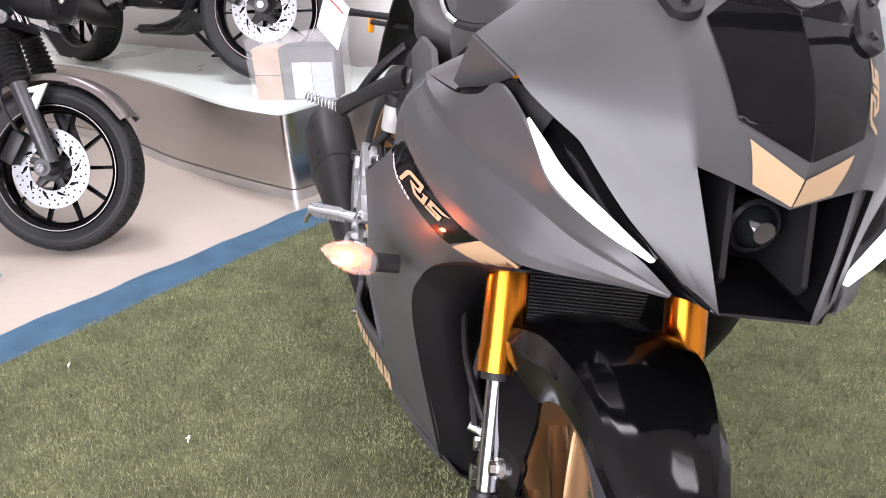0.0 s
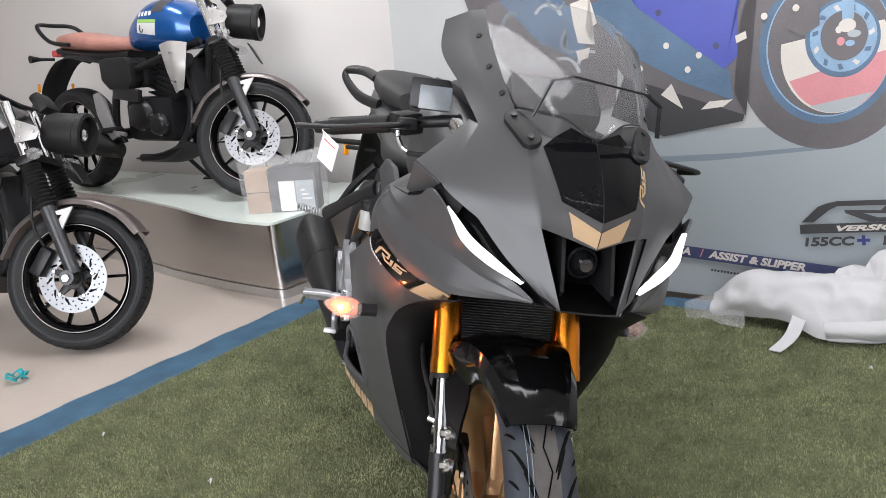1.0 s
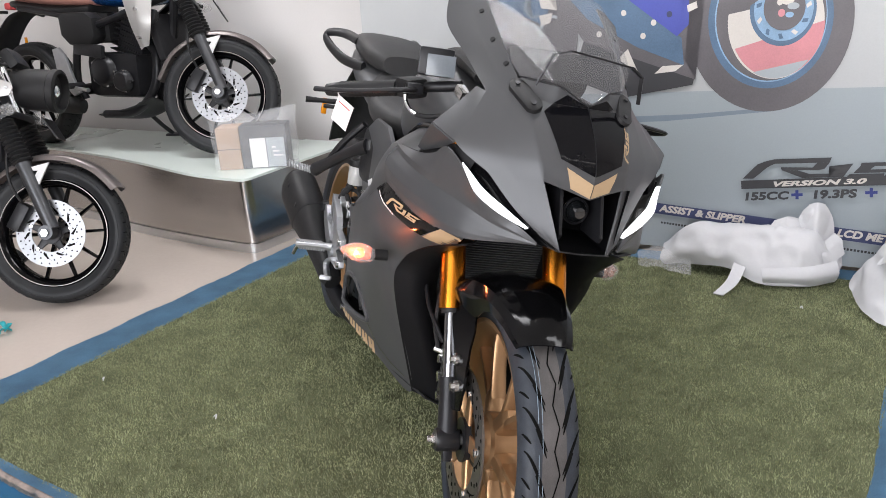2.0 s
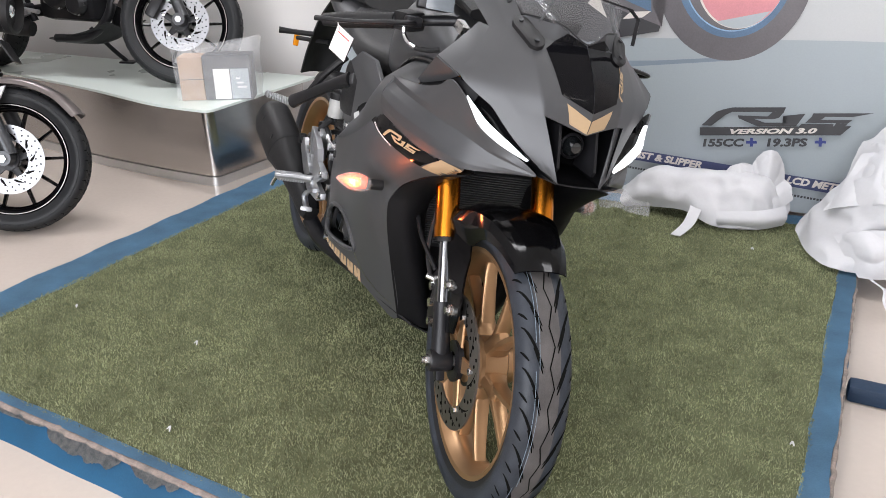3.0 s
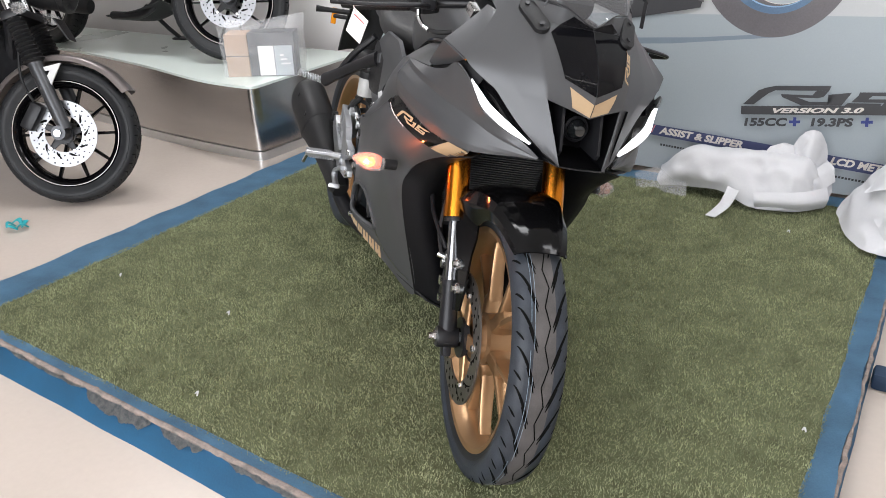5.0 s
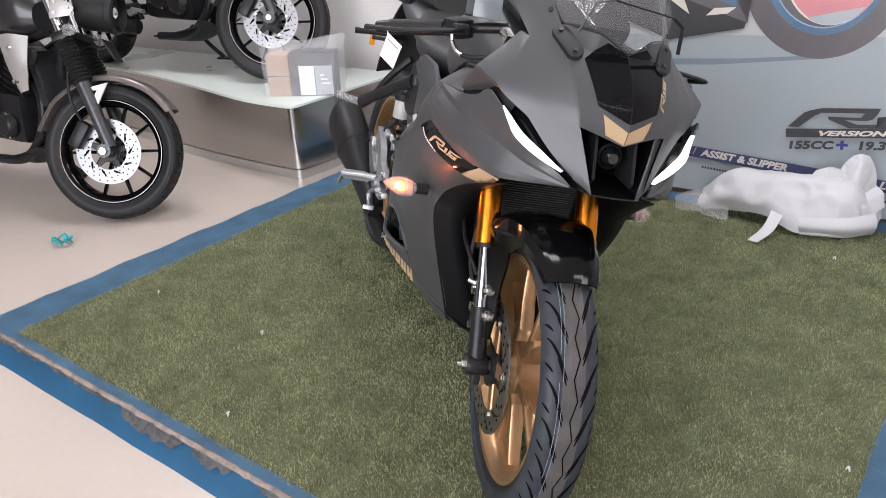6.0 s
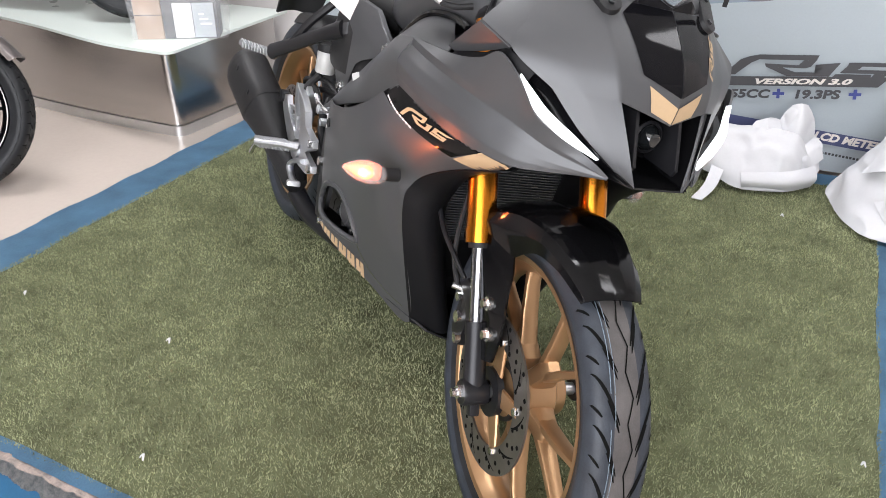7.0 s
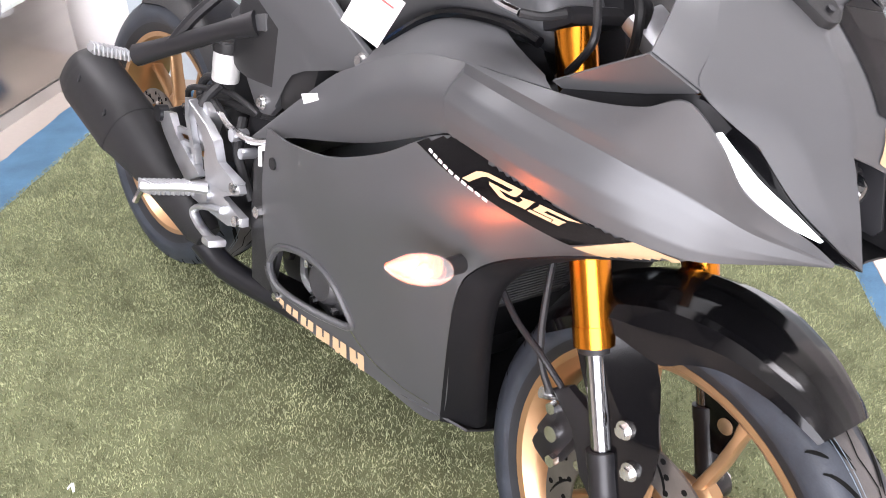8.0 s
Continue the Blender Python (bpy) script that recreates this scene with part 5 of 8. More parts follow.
# calliper on the right fork leg
cal = steered(part("brake_calliper", boxed(0.050, 0.040, 0.115, pose(-0.112, -0.122, 0.350, 0, 18, 0), 0.014), SATIN, bike, "black brake calliper"))
part("calliper_bridge", boxed(0.036, 0.060, 0.055, pose(-0.122, -0.112, 0.352, 0, 18, 0), 0.008), PLASTIC, cal)
part("calliper_bracket", prism(bmesh.new(), [(-0.135, 0.410), (-0.110, 0.432), (-0.060, 0.420), (-0.020, 0.350), (-0.010, 0.300), (-0.055, 0.330), (-0.085, 0.385)], -0.006, 0.006, Matrix.Translation((0, -0.140, 0)) @ Matrix.Rotation(radians(90), 4, "X"), 0.003), SATIN, cal)
for dx, dz, r in ((0.012, -0.036, 0.009), (0.0, 0.002, 0.011), (-0.012, 0.036, 0.009)):
    bm = bmesh.new()
    rod(bm, (-0.112 + dx, -0.140, 0.350 + dz), (-0.112 + dx, -0.151, 0.350 + dz), r, 6 if r < 0.01 else 18)
    part("calliper_bolt", bm, STEEL, cal)
bm = bmesh.new()
rod(bm, (-0.132, -0.136, 0.398), (-0.140, -0.158, 0.404), 0.008, 12)
part("banjo_bolt", bm, STEEL, cal)
part("brake_hose", tubed([(-0.14, -0.150, 0.404), (-0.17, -0.155, 0.45), (-0.20, -0.14, 0.54), (-0.24, -0.10, 0.68), (-0.27, -0.09, 0.80)], 0.005, 8), PLASTIC, bike, "black brake hose")
bm = bmesh.new()
lathe(bm, [(0.030, -0.004), (0.052, -0.004), (0.052, 0.002), (0.030, 0.002)], 36, Matrix.Translation((0, -0.048, 0)) @ AXLE, closed=True)
part("sensor_ring", bm, SATIN, front_wheel, "black speed sensor ring")

# ---- cockpit ----
for side in (-1, 1):
    bm = bmesh.new()
    inner, outer = Vector((-0.275, side * 0.125 - 0.02, 0.932)), Vector((-0.415, -0.380, 0.884)) if side < 0 else Vector((-0.42, 0.345, 0.850))
    rod(bm, inner, outer, 0.0115, 14)
    bar = steered(part("handlebar", bm, SATIN, bike, "black clip-on handlebar"))
    bm = bmesh.new()
    g0 = inner.lerp(outer, 0.52)
    prof = []
    for k in range(29):
        prof.append((0.0165 + 0.0014 * (k % 2), k / 28 * (outer - g0).length))
    lathe(bm, [(0.012, 0)] + prof + [(0.012, (outer - g0).length)], 18, Matrix.Translation(g0) @ (outer - g0).to_track_quat("Z", "Y").to_matrix().to_4x4())
    part("grip", bm, PLASTIC, bar, "ribbed black rubber grip")
    bm = bmesh.new()
    rod(bm, outer, outer + (outer - inner).normalized() * 0.032, 0.016, 16, 0.013)
    part("bar_end", bm, SATIN, bar)
    sw = inner.lerp(outer, 0.40)
    part("switch_box", boxed(0.055, 0.050, 0.042, Matrix.Translation(sw) @ pose(0, 0, 0, 8, 0, side * -25), 0.010), PLASTIC, bar, "black switch housing")
    part("lever", tubed([sw + Vector((0.045, 0, 0.0)), sw + Vector((0.075, side * 0.05, -0.004)), sw + Vector((0.055, side * 0.13, -0.016)), sw + Vector((0.015, side * (0.20 if side < 0 else 0.11), -0.024))], [0.010, 0.009, 0.007, 0.009], 10, flat=0.6), SATIN, bar, "black hand lever")
    part("lever_perch", boxed(0.05, 0.035, 0.022, Matrix.Translation(sw + Vector((0.028, 0, 0.002))), 0.006), SATIN, bar)
    if side < 0:
        res = part("brake_reservoir", boxed(0.062, 0.072, 0.055, Matrix.Translation((-0.288, -0.202, 0.972)) @ pose(0, 0, 0, 0, -6, -10), 0.006), SATIN, bar, "dark grey brake fluid reservoir")
        part("reservoir_face", boxed(0.004, 0.058, 0.042, Matrix.Translation((-0.256, -0.197, 0.968)) @ pose(0, 0, 0, 0, -6, -10), 0.001), POTFACE, res)
        part("banjo", boxed(0.03, 0.02, 0.02, pose(-0.20, -0.16, 0.925, 0, 30, 20), 0.004), STEEL, bar, "bright banjo fitting")
        part("banjo_hose", tubed([(-0.21, -0.16, 0.925), (-0.17, -0.13, 0.90), (-0.20, -0.10, 0.85)], 0.005, 8), PLASTIC, bar)
    if side < 0:
        part("lever_guard", tubed([(-0.302, -0.255, 0.900), (-0.298, -0.252, 0.884), (-0.280, -0.245, 0.871), (-0.252, -0.236, 0.866)], 0.0045, 8), CHROME, bar, "bright bent cable guide")
        part("cable_sheath", tubed([(-0.252, -0.236, 0.866), (-0.238, -0.216, 0.866), (-0.228, -0.190, 0.872)], 0.005, 8), PLASTIC, bar, "black rubber cable sheath")
steered(part("instrument_pod", boxed(0.045, 0.16, 0.09, pose(-0.19, 0, 0.985, 0, -50, 0), 0.014), PLASTIC, bike, "black instrument pod"))
for pts, r, mt in (([(-0.22, -0.13, 0.93), (-0.18, -0.15, 0.88), (-0.20, -0.12, 0.82), (-0.25, -0.10, 0.76)], 0.006, PLASTIC), ([(-0.20, -0.06, 0.95), (-0.15, -0.09, 0.89), (-0.17, -0.08, 0.82), (-0.24, -0.06, 0.74)], 0.007, PLASTIC), ([(-0.24, -0.16, 0.90), (-0.20, -0.19, 0.85), (-0.24, -0.17, 0.80), (-0.29, -0.12, 0.78)], 0.005, SATIN), ([(-0.16, 0.04, 0.93), (-0.13, -0.04, 0.88), (-0.18, -0.10, 0.84)], 0.008, SATIN)):
    part("cable", tubed(pts, r, 8), mt, bike, "loose control cable")
part("horn_bracket", boxed(0.05, 0.06, 0.02, pose(-0.19, -0.10, 0.865, 20, 30, 10), 0.005), ALU, bike, "bright cast bracket")
part("connector", boxed(0.03, 0.03, 0.025, pose(-0.165, -0.075, 0.83, 0, 20, 30), 0.004), TAG, bike, "white plug connector")
# paper tag hanging on the lever end
tag = new("paper_tag")
tag.parent = bike
bm = boxed(0.048, 0.0012, 0.060, Matrix.Translation((-0.345, -0.378, 0.832)) @ pose(0, 0, 0, 12, 24, 40))
ptag = part("card", bm, TAG, tag, "white paper tag")
for k in range(3):
    part("print_bar", boxed(0.034, 0.0006, 0.0022, Matrix.Translation((-0.345, -0.378, 0.832)) @ pose(0, 0, 0, 12, 24, 40) @ pose(0, -0.0010, 0.018 - 0.018 * k)), REDINK if k == 0 else TAG, tag)
part("string", tubed([(-0.335, -0.395, 0.878), (-0.34, -0.39, 0.865), (-0.345, -0.387, 0.858)], 0.0012, 6), TAG, tag)

# ---- tank, seat, tail ----
def hull(sections, n=28, power=2.6):
    return loft(bmesh.new(), [ellipse_loop((x, 0, (z0 + z1) / 2), (0, w, 0), (0, 0, (z1 - z0) / 2), n, power) for x, w, z0, z1 in sections])


def dense(sections, k=5):
    v = [Vector((*s[:3],)) for s in sections]
    w = [Vector((s[3], 0, 0)) for s in sections]
    n = (len(sections) - 1) * k
    return [(*spline(v, i / n), spline(w, i / n).x) for i in range(n + 1)]


swung(part("fuel_tank", hull(dense([(-0.285, 0.125, 0.80, 0.868), (-0.315, 0.150, 0.795, 0.900), (-0.36, 0.160, 0.79, 0.93), (-0.44, 0.170, 0.785, 0.975), (-0.54, 0.165, 0.76, 0.985), (-0.64, 0.150, 0.72, 0.94), (-0.73, 0.115, 0.72, 0.86), (-0.78, 0.09, 0.72, 0.82)])), MATTE, bike, "matte grey fuel tank"))
swung(part("tank_cover", hull(dense([(-0.34, 0.10, 0.93, 0.962), (-0.42, 0.115, 0.95, 0.995), (-0.52, 0.11, 0.955, 1.003), (-0.60, 0.08, 0.93, 0.975)]), 24, 3), PLASTIC, bike, "black textured tank top cover"))
swung(part("tank_trim", tubed([(-0.30, -0.168, 0.822), (-0.36, -0.160, 0.828), (-0.44, -0.160, 0.820), (-0.50, -0.160, 0.797), (-0.57, -0.158, 0.745)], 0.007, 8), GLOSS, bike, "black seam along the tank"))
swung(part("rider_seat", hull(dense([(-0.74, 0.09, 0.70, 0.815), (-0.84, 0.125, 0.71, 0.815), (-0.96, 0.14, 0.73, 0.83), (-1.08, 0.12, 0.76, 0.87), (-1.13, 0.09, 0.78, 0.89)]), 24, 3), SEATMAT, bike, "black vinyl rider seat"))
swung(part("pillion_seat", hull(dense([(-1.10, 0.08, 0.875, 0.935), (-1.18, 0.115, 0.88, 0.965), (-1.32, 0.115, 0.90, 0.985), (-1.46, 0.085, 0.92, 0.985), (-1.50, 0.05, 0.93, 0.975)]), 24, 3), SEATMAT, bike, "black vinyl pillion seat"))
swung(part("tail_unit", hull(dense([(-0.98, 0.10, 0.72, 0.80), (-1.12, 0.125, 0.76, 0.875), (-1.30, 0.12, 0.82, 0.905), (-1.48, 0.085, 0.87, 0.93), (-1.60, 0.035, 0.90, 0.94)]), 24, 2.6), MATTE, bike, "matte grey tail unit"))
for side in (-1, 1):
    swung(part("grab_handle", tubed([(-1.22, side * 0.11, 0.880), (-1.36, side * 0.150, 0.892), (-1.52, side * 0.172, 0.935), (-1.535, side * 0.165, 0.962), (-1.46, side * 0.125, 0.968), (-1.34, side * 0.105, 0.955)], 0.010, 10, flat=1.7), SATIN, bike, "black grab handle"))
    # side cover between tank and seat
    out = [(-1.006, 0.669), (-0.93, 0.735), (-0.842, 0.771), (-0.696, 0.770), (-0.615, 0.734), (-0.576, 0.722), (-0.568, 0.708), (-0.580, 0.690), (-0.600, 0.682), (-0.660, 0.672), (-0.742, 0.650), (-0.778, 0.632), (-0.797, 0.606), (-0.812, 0.556), (-0.832, 0.536), (-0.862, 0.530), (-0.889, 0.540), (-0.922, 0.574), (-0.966, 0.634)]
    bm = prism(bmesh.new(), out, -0.006, 0.006, Matrix.Translation((0, side * 0.192, 0)) @ Matrix.Rotation(radians(90), 4, "X"), 0.005)
    cover = part("side_cover", bm, MATTE, bike, "matte grey side cover below the seat")
    for bx, bz in ((-0.588, 0.708), (-0.857, 0.552)):
        bm = bmesh.new()
        rod(bm, (bx, side * 0.196, bz), (bx, side * 0.201, bz), 0.013, 20)
        rod(bm, (bx, side * 0.199, bz), (bx, side * 0.208, bz), 0.0085, 12)
        part("cover_bolt", bm, STEEL, cover, "bright button bolt")
    part("cover_rib", boxed(0.10, 0.012, 0.03, Matrix.Translation((-0.915, side * 0.198, 0.678)) @ pose(0, 0, 0, 0, -14, 0), 0.005), MATTE, cover)
    # frame spar and heel plate
    part("frame_spar", tubed([(-0.33, side * 0.10, 0.80), (-0.52, side * 0.185, 0.66), (-0.70, side * 0.195, 0.56), (-0.84, side * 0.175, 0.44), (-0.88, side * 0.16, 0.32)], 0.026, 12, flat=1.5), SATIN, bike, "black diamond frame spar")
    part("rear_panel", prism(bmesh.new(), [(-0.715, 0.555), (-0.80, 0.47), (-0.79, 0.36), (-0.765, 0.25), (-0.70, 0.255), (-0.68, 0.40)], -0.005, 0.005, Matrix.Translation((0, side * 0.232, 0)) @ Matrix.Rotation(radians(90), 4, "X"), 0.003), PLASTIC, bike, "black rear edge panel of the fairing")
    bm = bmesh.new()
    rod(bm, (-0.745, side * 0.236, 0.395), (-0.745, side * 0.256, 0.395), 0.011, 6)
    part("frame_bolt", bm, STEEL, bike, "bright frame bolt")
    # pillion peg hanger
    hang = part("peg_hanger", tubed([(-1.16, side * 0.305, 0.545), (-1.08, side * 0.28, 0.585), (-0.96, side * 0.235, 0.648), (-0.90, side * 0.20, 0.68)], [0.017, 0.014, 0.013, 0.018], 10, flat=1.3), SATIN, bike, "black pillion peg hanger")
    part("hanger_strut", tubed([(-1.07, side * 0.28, 0.59), (-1.03, side * 0.25, 0.66), (-0.99, side * 0.20, 0.73)], 0.011, 8), SATIN, hang)
    peg = part("pillion_peg", tubed([(-1.180, side * 0.302, 0.537), (-1.176, side * 0.345, 0.545), (-1.168, side * 0.390, 0.556)], [0.013, 0.012, 0.011], 10, steps=4, flat=0.7), ALU, hang, "ribbed aluminium pillion peg")
    for k in range(9):
        p = Vector((-1.179, side * 0.318, 0.540)).lerp(Vector((-1.169, side * 0.385, 0.555)), k / 8)
        part("peg_rib", boxed(0.027, 0.0045, 0.021, Matrix.Translation(p), 0.002), ALU, peg)
    # rearset: cast bracket, rider peg, heel guard
    def flatbar(name, pts, r, mat_, par, flat=0.55, lab=""):
        return part(name, tubed(pts, r, 10, flat=flat), mat_, par, lab)
    def cast(name, outline, y, parent, label="", thick=0.007):
        return part(name, prism(bmesh.new(), outline, -thick, thick, Matrix.Translation((0, side * y, 0)) @ Matrix.Rotation(radians(90), 4, "X"), 0.003), ALU, parent, label)
    br = cast("footrest_bracket", [(-1.037, 0.331), (-0.87, 0.405), (-0.81, 0.416), (-0.802, 0.404), (-0.815, 0.394), (-0.875, 0.370), (-0.788, 0.362), (-0.785, 0.346), (-0.837, 0.324), (-0.922, 0.318), (-0.989, 0.313)], 0.250, bike, "cast aluminium footrest bracket")
    cast("bracket_arm", [(-1.150, 0.424), (-1.130, 0.442), (-1.094, 0.450), (-1.063, 0.415), (-0.945, 0.378), (-1.008, 0.339), (-1.060, 0.365), (-1.121, 0.398)], 0.256, br)
    cast("bracket_arm", [(-1.046, 0.499), (-1.026, 0.502), (-1.024, 0.472), (-1.012, 0.443), (-0.988, 0.413), (-0.972, 0.368), (-1.000, 0.400), (-1.041, 0.460)], 0.2505, br)
    cast("bracket_arm", [(-1.030, 0.502), (-0.951, 0.480), (-0.912, 0.462), (-0.892, 0.427), (-0.815, 0.419), (-0.816, 0.404), (-0.861, 0.382), (-0.935, 0.374), (-0.948, 0.412), (-0.942, 0.432), (-0.965, 0.458), (-0.998, 0.480)], 0.2495, br, "", 0.009)
    cast("bracket_rib", [(-1.111, 0.424), (-1.020, 0.440), (-1.018, 0.430), (-1.096, 0.414)], 0.252, br, "", 0.005)
    cast("bracket_rib", [(-1.068, 0.408), (-0.992, 0.424), (-0.991, 0.414), (-1.054, 0.399)], 0.252, br, "", 0.005)
    for p, r, mt in (((-1.140, 0.262, 0.434), 0.017, SATIN), ((-0.822, 0.256, 0.408), 0.010, STEEL), ((-0.802, 0.256, 0.351), 0.010, STEEL), ((-0.925, 0.256, 0.350), 0.015, ALU)):
        bm = bmesh.new()
        rod(bm, (p[0], side * (p[1] - 0.012), p[2]), (p[0], side * (p[1] + 0.008), p[2]), r, 18)
        part("bracket_bolt", bm, mt, br)
    pg = flatbar("footpeg", [(-0.922, side * 0.255, 0.362), (-0.948, side * 0.290, 0.358), (-0.998, side * 0.352, 0.343)], [0.016, 0.013, 0.012], ALU, br, 0.8, "ribbed aluminium footpeg")
    for k in range(10):
        p = Vector((-0.945, side * 0.286, 0.358)).lerp(Vector((-0.995, side * 0.348, 0.344)), k / 9)
        part("peg_rib", boxed(0.030, 0.004, 0.026, Matrix.Translation(p) @ pose(0, 0, 0, 0, 0, side * -25), 0.001), ALU, pg)
    part("peg_feeler", tubed([(-0.996, side * 0.348, 0.345), (-1.002, side * 0.356, 0.325), (-1.008, side * 0.360, 0.308)], 0.006, 8), CHROME, pg, "bright peg feeler")
    pedal = flatbar("foot_pedal", [(-0.850, side * 0.260, 0.350), (-0.930, side * 0.262, 0.322), (-0.962, side * 0.263, 0.298), (-0.935, side * 0.264, 0.283), (-0.885, side * 0.268, 0.282), (-0.850, side * 0.272, 0.290)], [0.010, 0.009, 0.010, 0.010, 0.010, 0.010], ALU, bike, 0.7, "aluminium foot pedal")
    part("pedal_pad", boxed(0.055, 0.034, 0.014, Matrix.Translation((-0.835, side * 0.282, 0.297)) @ pose(0, 0, 0, 0, -18, side * 12), 0.005), ALU, pedal, "ribbed pedal pad")
    # swing arm
    swung(part("swing_arm", tubed([(-0.86, side * 0.12, 0.33), (-1.05, side * 0.115, 0.31), (-1.31, side * 0.115, 0.300)], [0.034, 0.028, 0.026], 12, flat=1.3), SATIN, bike, "black box swing arm"))
for pts, r in (([(-1.17, -0.19, 0.44), (-1.12, -0.215, 0.49), (-1.05, -0.215, 0.515), (-0.97, -0.20, 0.53), (-0.88, -0.19, 0.52)], 0.006), ([(-1.15, -0.18, 0.40), (-1.09, -0.21, 0.47), (-1.02, -0.22, 0.505), (-0.95, -0.22, 0.49), (-0.90, -0.21, 0.44)], 0.008),
               ([(-1.00, -0.21, 0.54), (-1.01, -0.235, 0.50), (-0.985, -0.24, 0.455), (-0.96, -0.235, 0.42)], 0.010), ([(-0.92, -0.20, 0.50), (-0.89, -0.22, 0.45), (-0.86, -0.22, 0.41), (-0.84, -0.21, 0.37)], 0.009), ([(-0.83, -0.20, 0.47), (-0.80, -0.215, 0.43), (-0.79, -0.215, 0.38)], 0.012)):
    part("rear_hose", tubed(pts, r, 8), PLASTIC, bike, "black rubber hose")
for x, z, r in ((-1.10, 0.455, 0.013), (-0.90, 0.475, 0.012), (-0.86, 0.455, 0.010)):
    bm = bmesh.new()
    rod(bm, (x, -0.20, z), (x, -0.232, z), r, 10)
    part("line_union", bm, STEEL if x < -1 else ALU, bike, "bright brake line union")
# brake fluid pot and hoses above the rear brake
pot = part("rear_reservoir", lathe(bmesh.new(), [(0.024, 0), (0.026, 0.004), (0.026, 0.052), (0.024, 0.056)], 20, pose(-1.0, -0.20, 0.545)), POTCLOUDY, bike, "white brake fluid pot with a black cap")
part("pot_cap", lathe(bmesh.new(), [(0.027, 0), (0.028, 0.003), (0.028, 0.018), (0.024, 0.022)], 20, pose(-1.0, -0.20, 0.601)), PLASTIC, pot, "black screw cap")
part("pot_hose", tubed([(-1.0, -0.20, 0.545), (-1.06, -0.205, 0.535), (-1.08, -0.21, 0.50), (-1.05, -0.215, 0.46), (-1.04, -0.22, 0.42)], 0.008, 10), PLASTIC, bike, "black rubber hose")
part("rear_master_cylinder", boxed(0.035, 0.035, 0.10, pose(-1.0, -0.225, 0.455, 0, 20, 0), 0.008), ALU, bike, "aluminium rear master cylinder")
part("cable", tubed([(-0.98, -0.22, 0.50), (-0.92, -0.225, 0.485), (-0.86, -0.215, 0.48), (-0.80, -0.20, 0.50)], 0.007, 8), CHROME, bike, "bright brake line")
part("cable", tubed([(-1.10, -0.20, 0.47), (-1.0, -0.19, 0.50), (-0.90, -0.18, 0.515), (-0.80, -0.17, 0.54)], 0.008, 8), PLASTIC, bike, "black cable")
swung(part("rear_calliper", boxed(0.09, 0.05, 0.06, pose(-1.235, -0.095, 0.385, 0, -25, 0), 0.012), SATIN, bike, "black rear brake calliper"))
swung(part("gearbox", boxed(0.22, 0.26, 0.26, pose(-0.86, 0, 0.40, 0, 8, 0), 0.04), SATIN, bike, "black gearbox casing"))
swung(part("shock_absorber", lathe(bmesh.new(), [(0.03 + 0.008 * (k % 2), k * 0.012) for k in range(18)], 16, pose(-0.95, 0, 0.42, 0, 12, 0)), SATIN, bike, "black rear spring"))
swung(part("air_box", boxed(0.26, 0.30, 0.16, pose(-0.86, 0, 0.64, 0, 8, 0), 0.03), PLASTIC, bike, "black airbox"))
part("engine_cover", lathe(bmesh.new(), [(0.0, 0.018), (0.03, 0.018), (0.036, 0.012), (0.040, 0.0), (0.06, -0.004), (0.066, -0.03)], 36, Matrix.Translation((-0.565, -0.214, 0.350)) @ Matrix.Rotation(radians(90), 4, "X")), CASING, bike, "dark grey round engine cover")
for k in range(5):
    a = math.tau * k / 5 + 0.5
    bm = bmesh.new()
    c = Vector((-0.565 + 0.052 * math.cos(a), -0.217, 0.350 + 0.052 * math.sin(a)))
    rod(bm, c, c + Vector((0, -0.010, 0)), 0.007, 8)
    part("cover_bolt", bm, STEEL, bike, "bright engine bolt")
for pts, r, mt in (([(-0.66, -0.20, 0.36), (-0.63, -0.215, 0.37), (-0.60, -0.21, 0.39)], 0.008, PLASTIC), ([(-0.53, -0.20, 0.39), (-0.50, -0.215, 0.36), (-0.49, -0.20, 0.33)], 0.010, PLASTIC), ([(-0.67, -0.195, 0.335), (-0.63, -0.215, 0.32), (-0.60, -0.215, 0.31)], 0.007, ALU)):
    part("engine_hose", tubed(pts, r, 8), mt, bike, "engine hose")
part("engine_hole_rim", tubed([SKIN["rim", -1].ray_cast(Vector((x, -1, z)), Vector((0, 1, 0)))[0] or Vector((x, -0.24, z)) for x, z in ENGINE_HOLE + ENGINE_HOLE[:1]], 0.0065, 8, steps=4), MATTE, bike)
bm = bmesh.new()
rod(bm, (-0.640, -0.256, 0.287), (-0.640, -0.266, 0.287), 0.007, 12)
part("fairing_bolt", bm, STEEL, bike, "bright fairing bolt")
bm = bmesh.new()
rod(bm, (-0.700, -0.252, 0.505), (-0.700, -0.262, 0.505), 0.010, 16)
part("fairing_clip", bm, PLASTIC, bike)
part("caution_sticker", boxed(0.045, 0.001, 0.040, Matrix.Translation((-0.66, -0.2265, 0.615)) @ pose(0, 0, 0, 12, -20, 0)), WHITEPAINT, bike, "small white caution sticker")
part("corner_sticker", prism(bmesh.new(), [(0, 0), (0.045, 0.022), (0.045, 0.012), (0.012, -0.004), (0.018, -0.03), (0.006, -0.034)], 0, 0.001, Matrix.Translation((-0.785, -0.239, 0.50)) @ Matrix.Rotation(radians(90), 4, "X")), WHITEPAINT, bike, "white corner sticker")

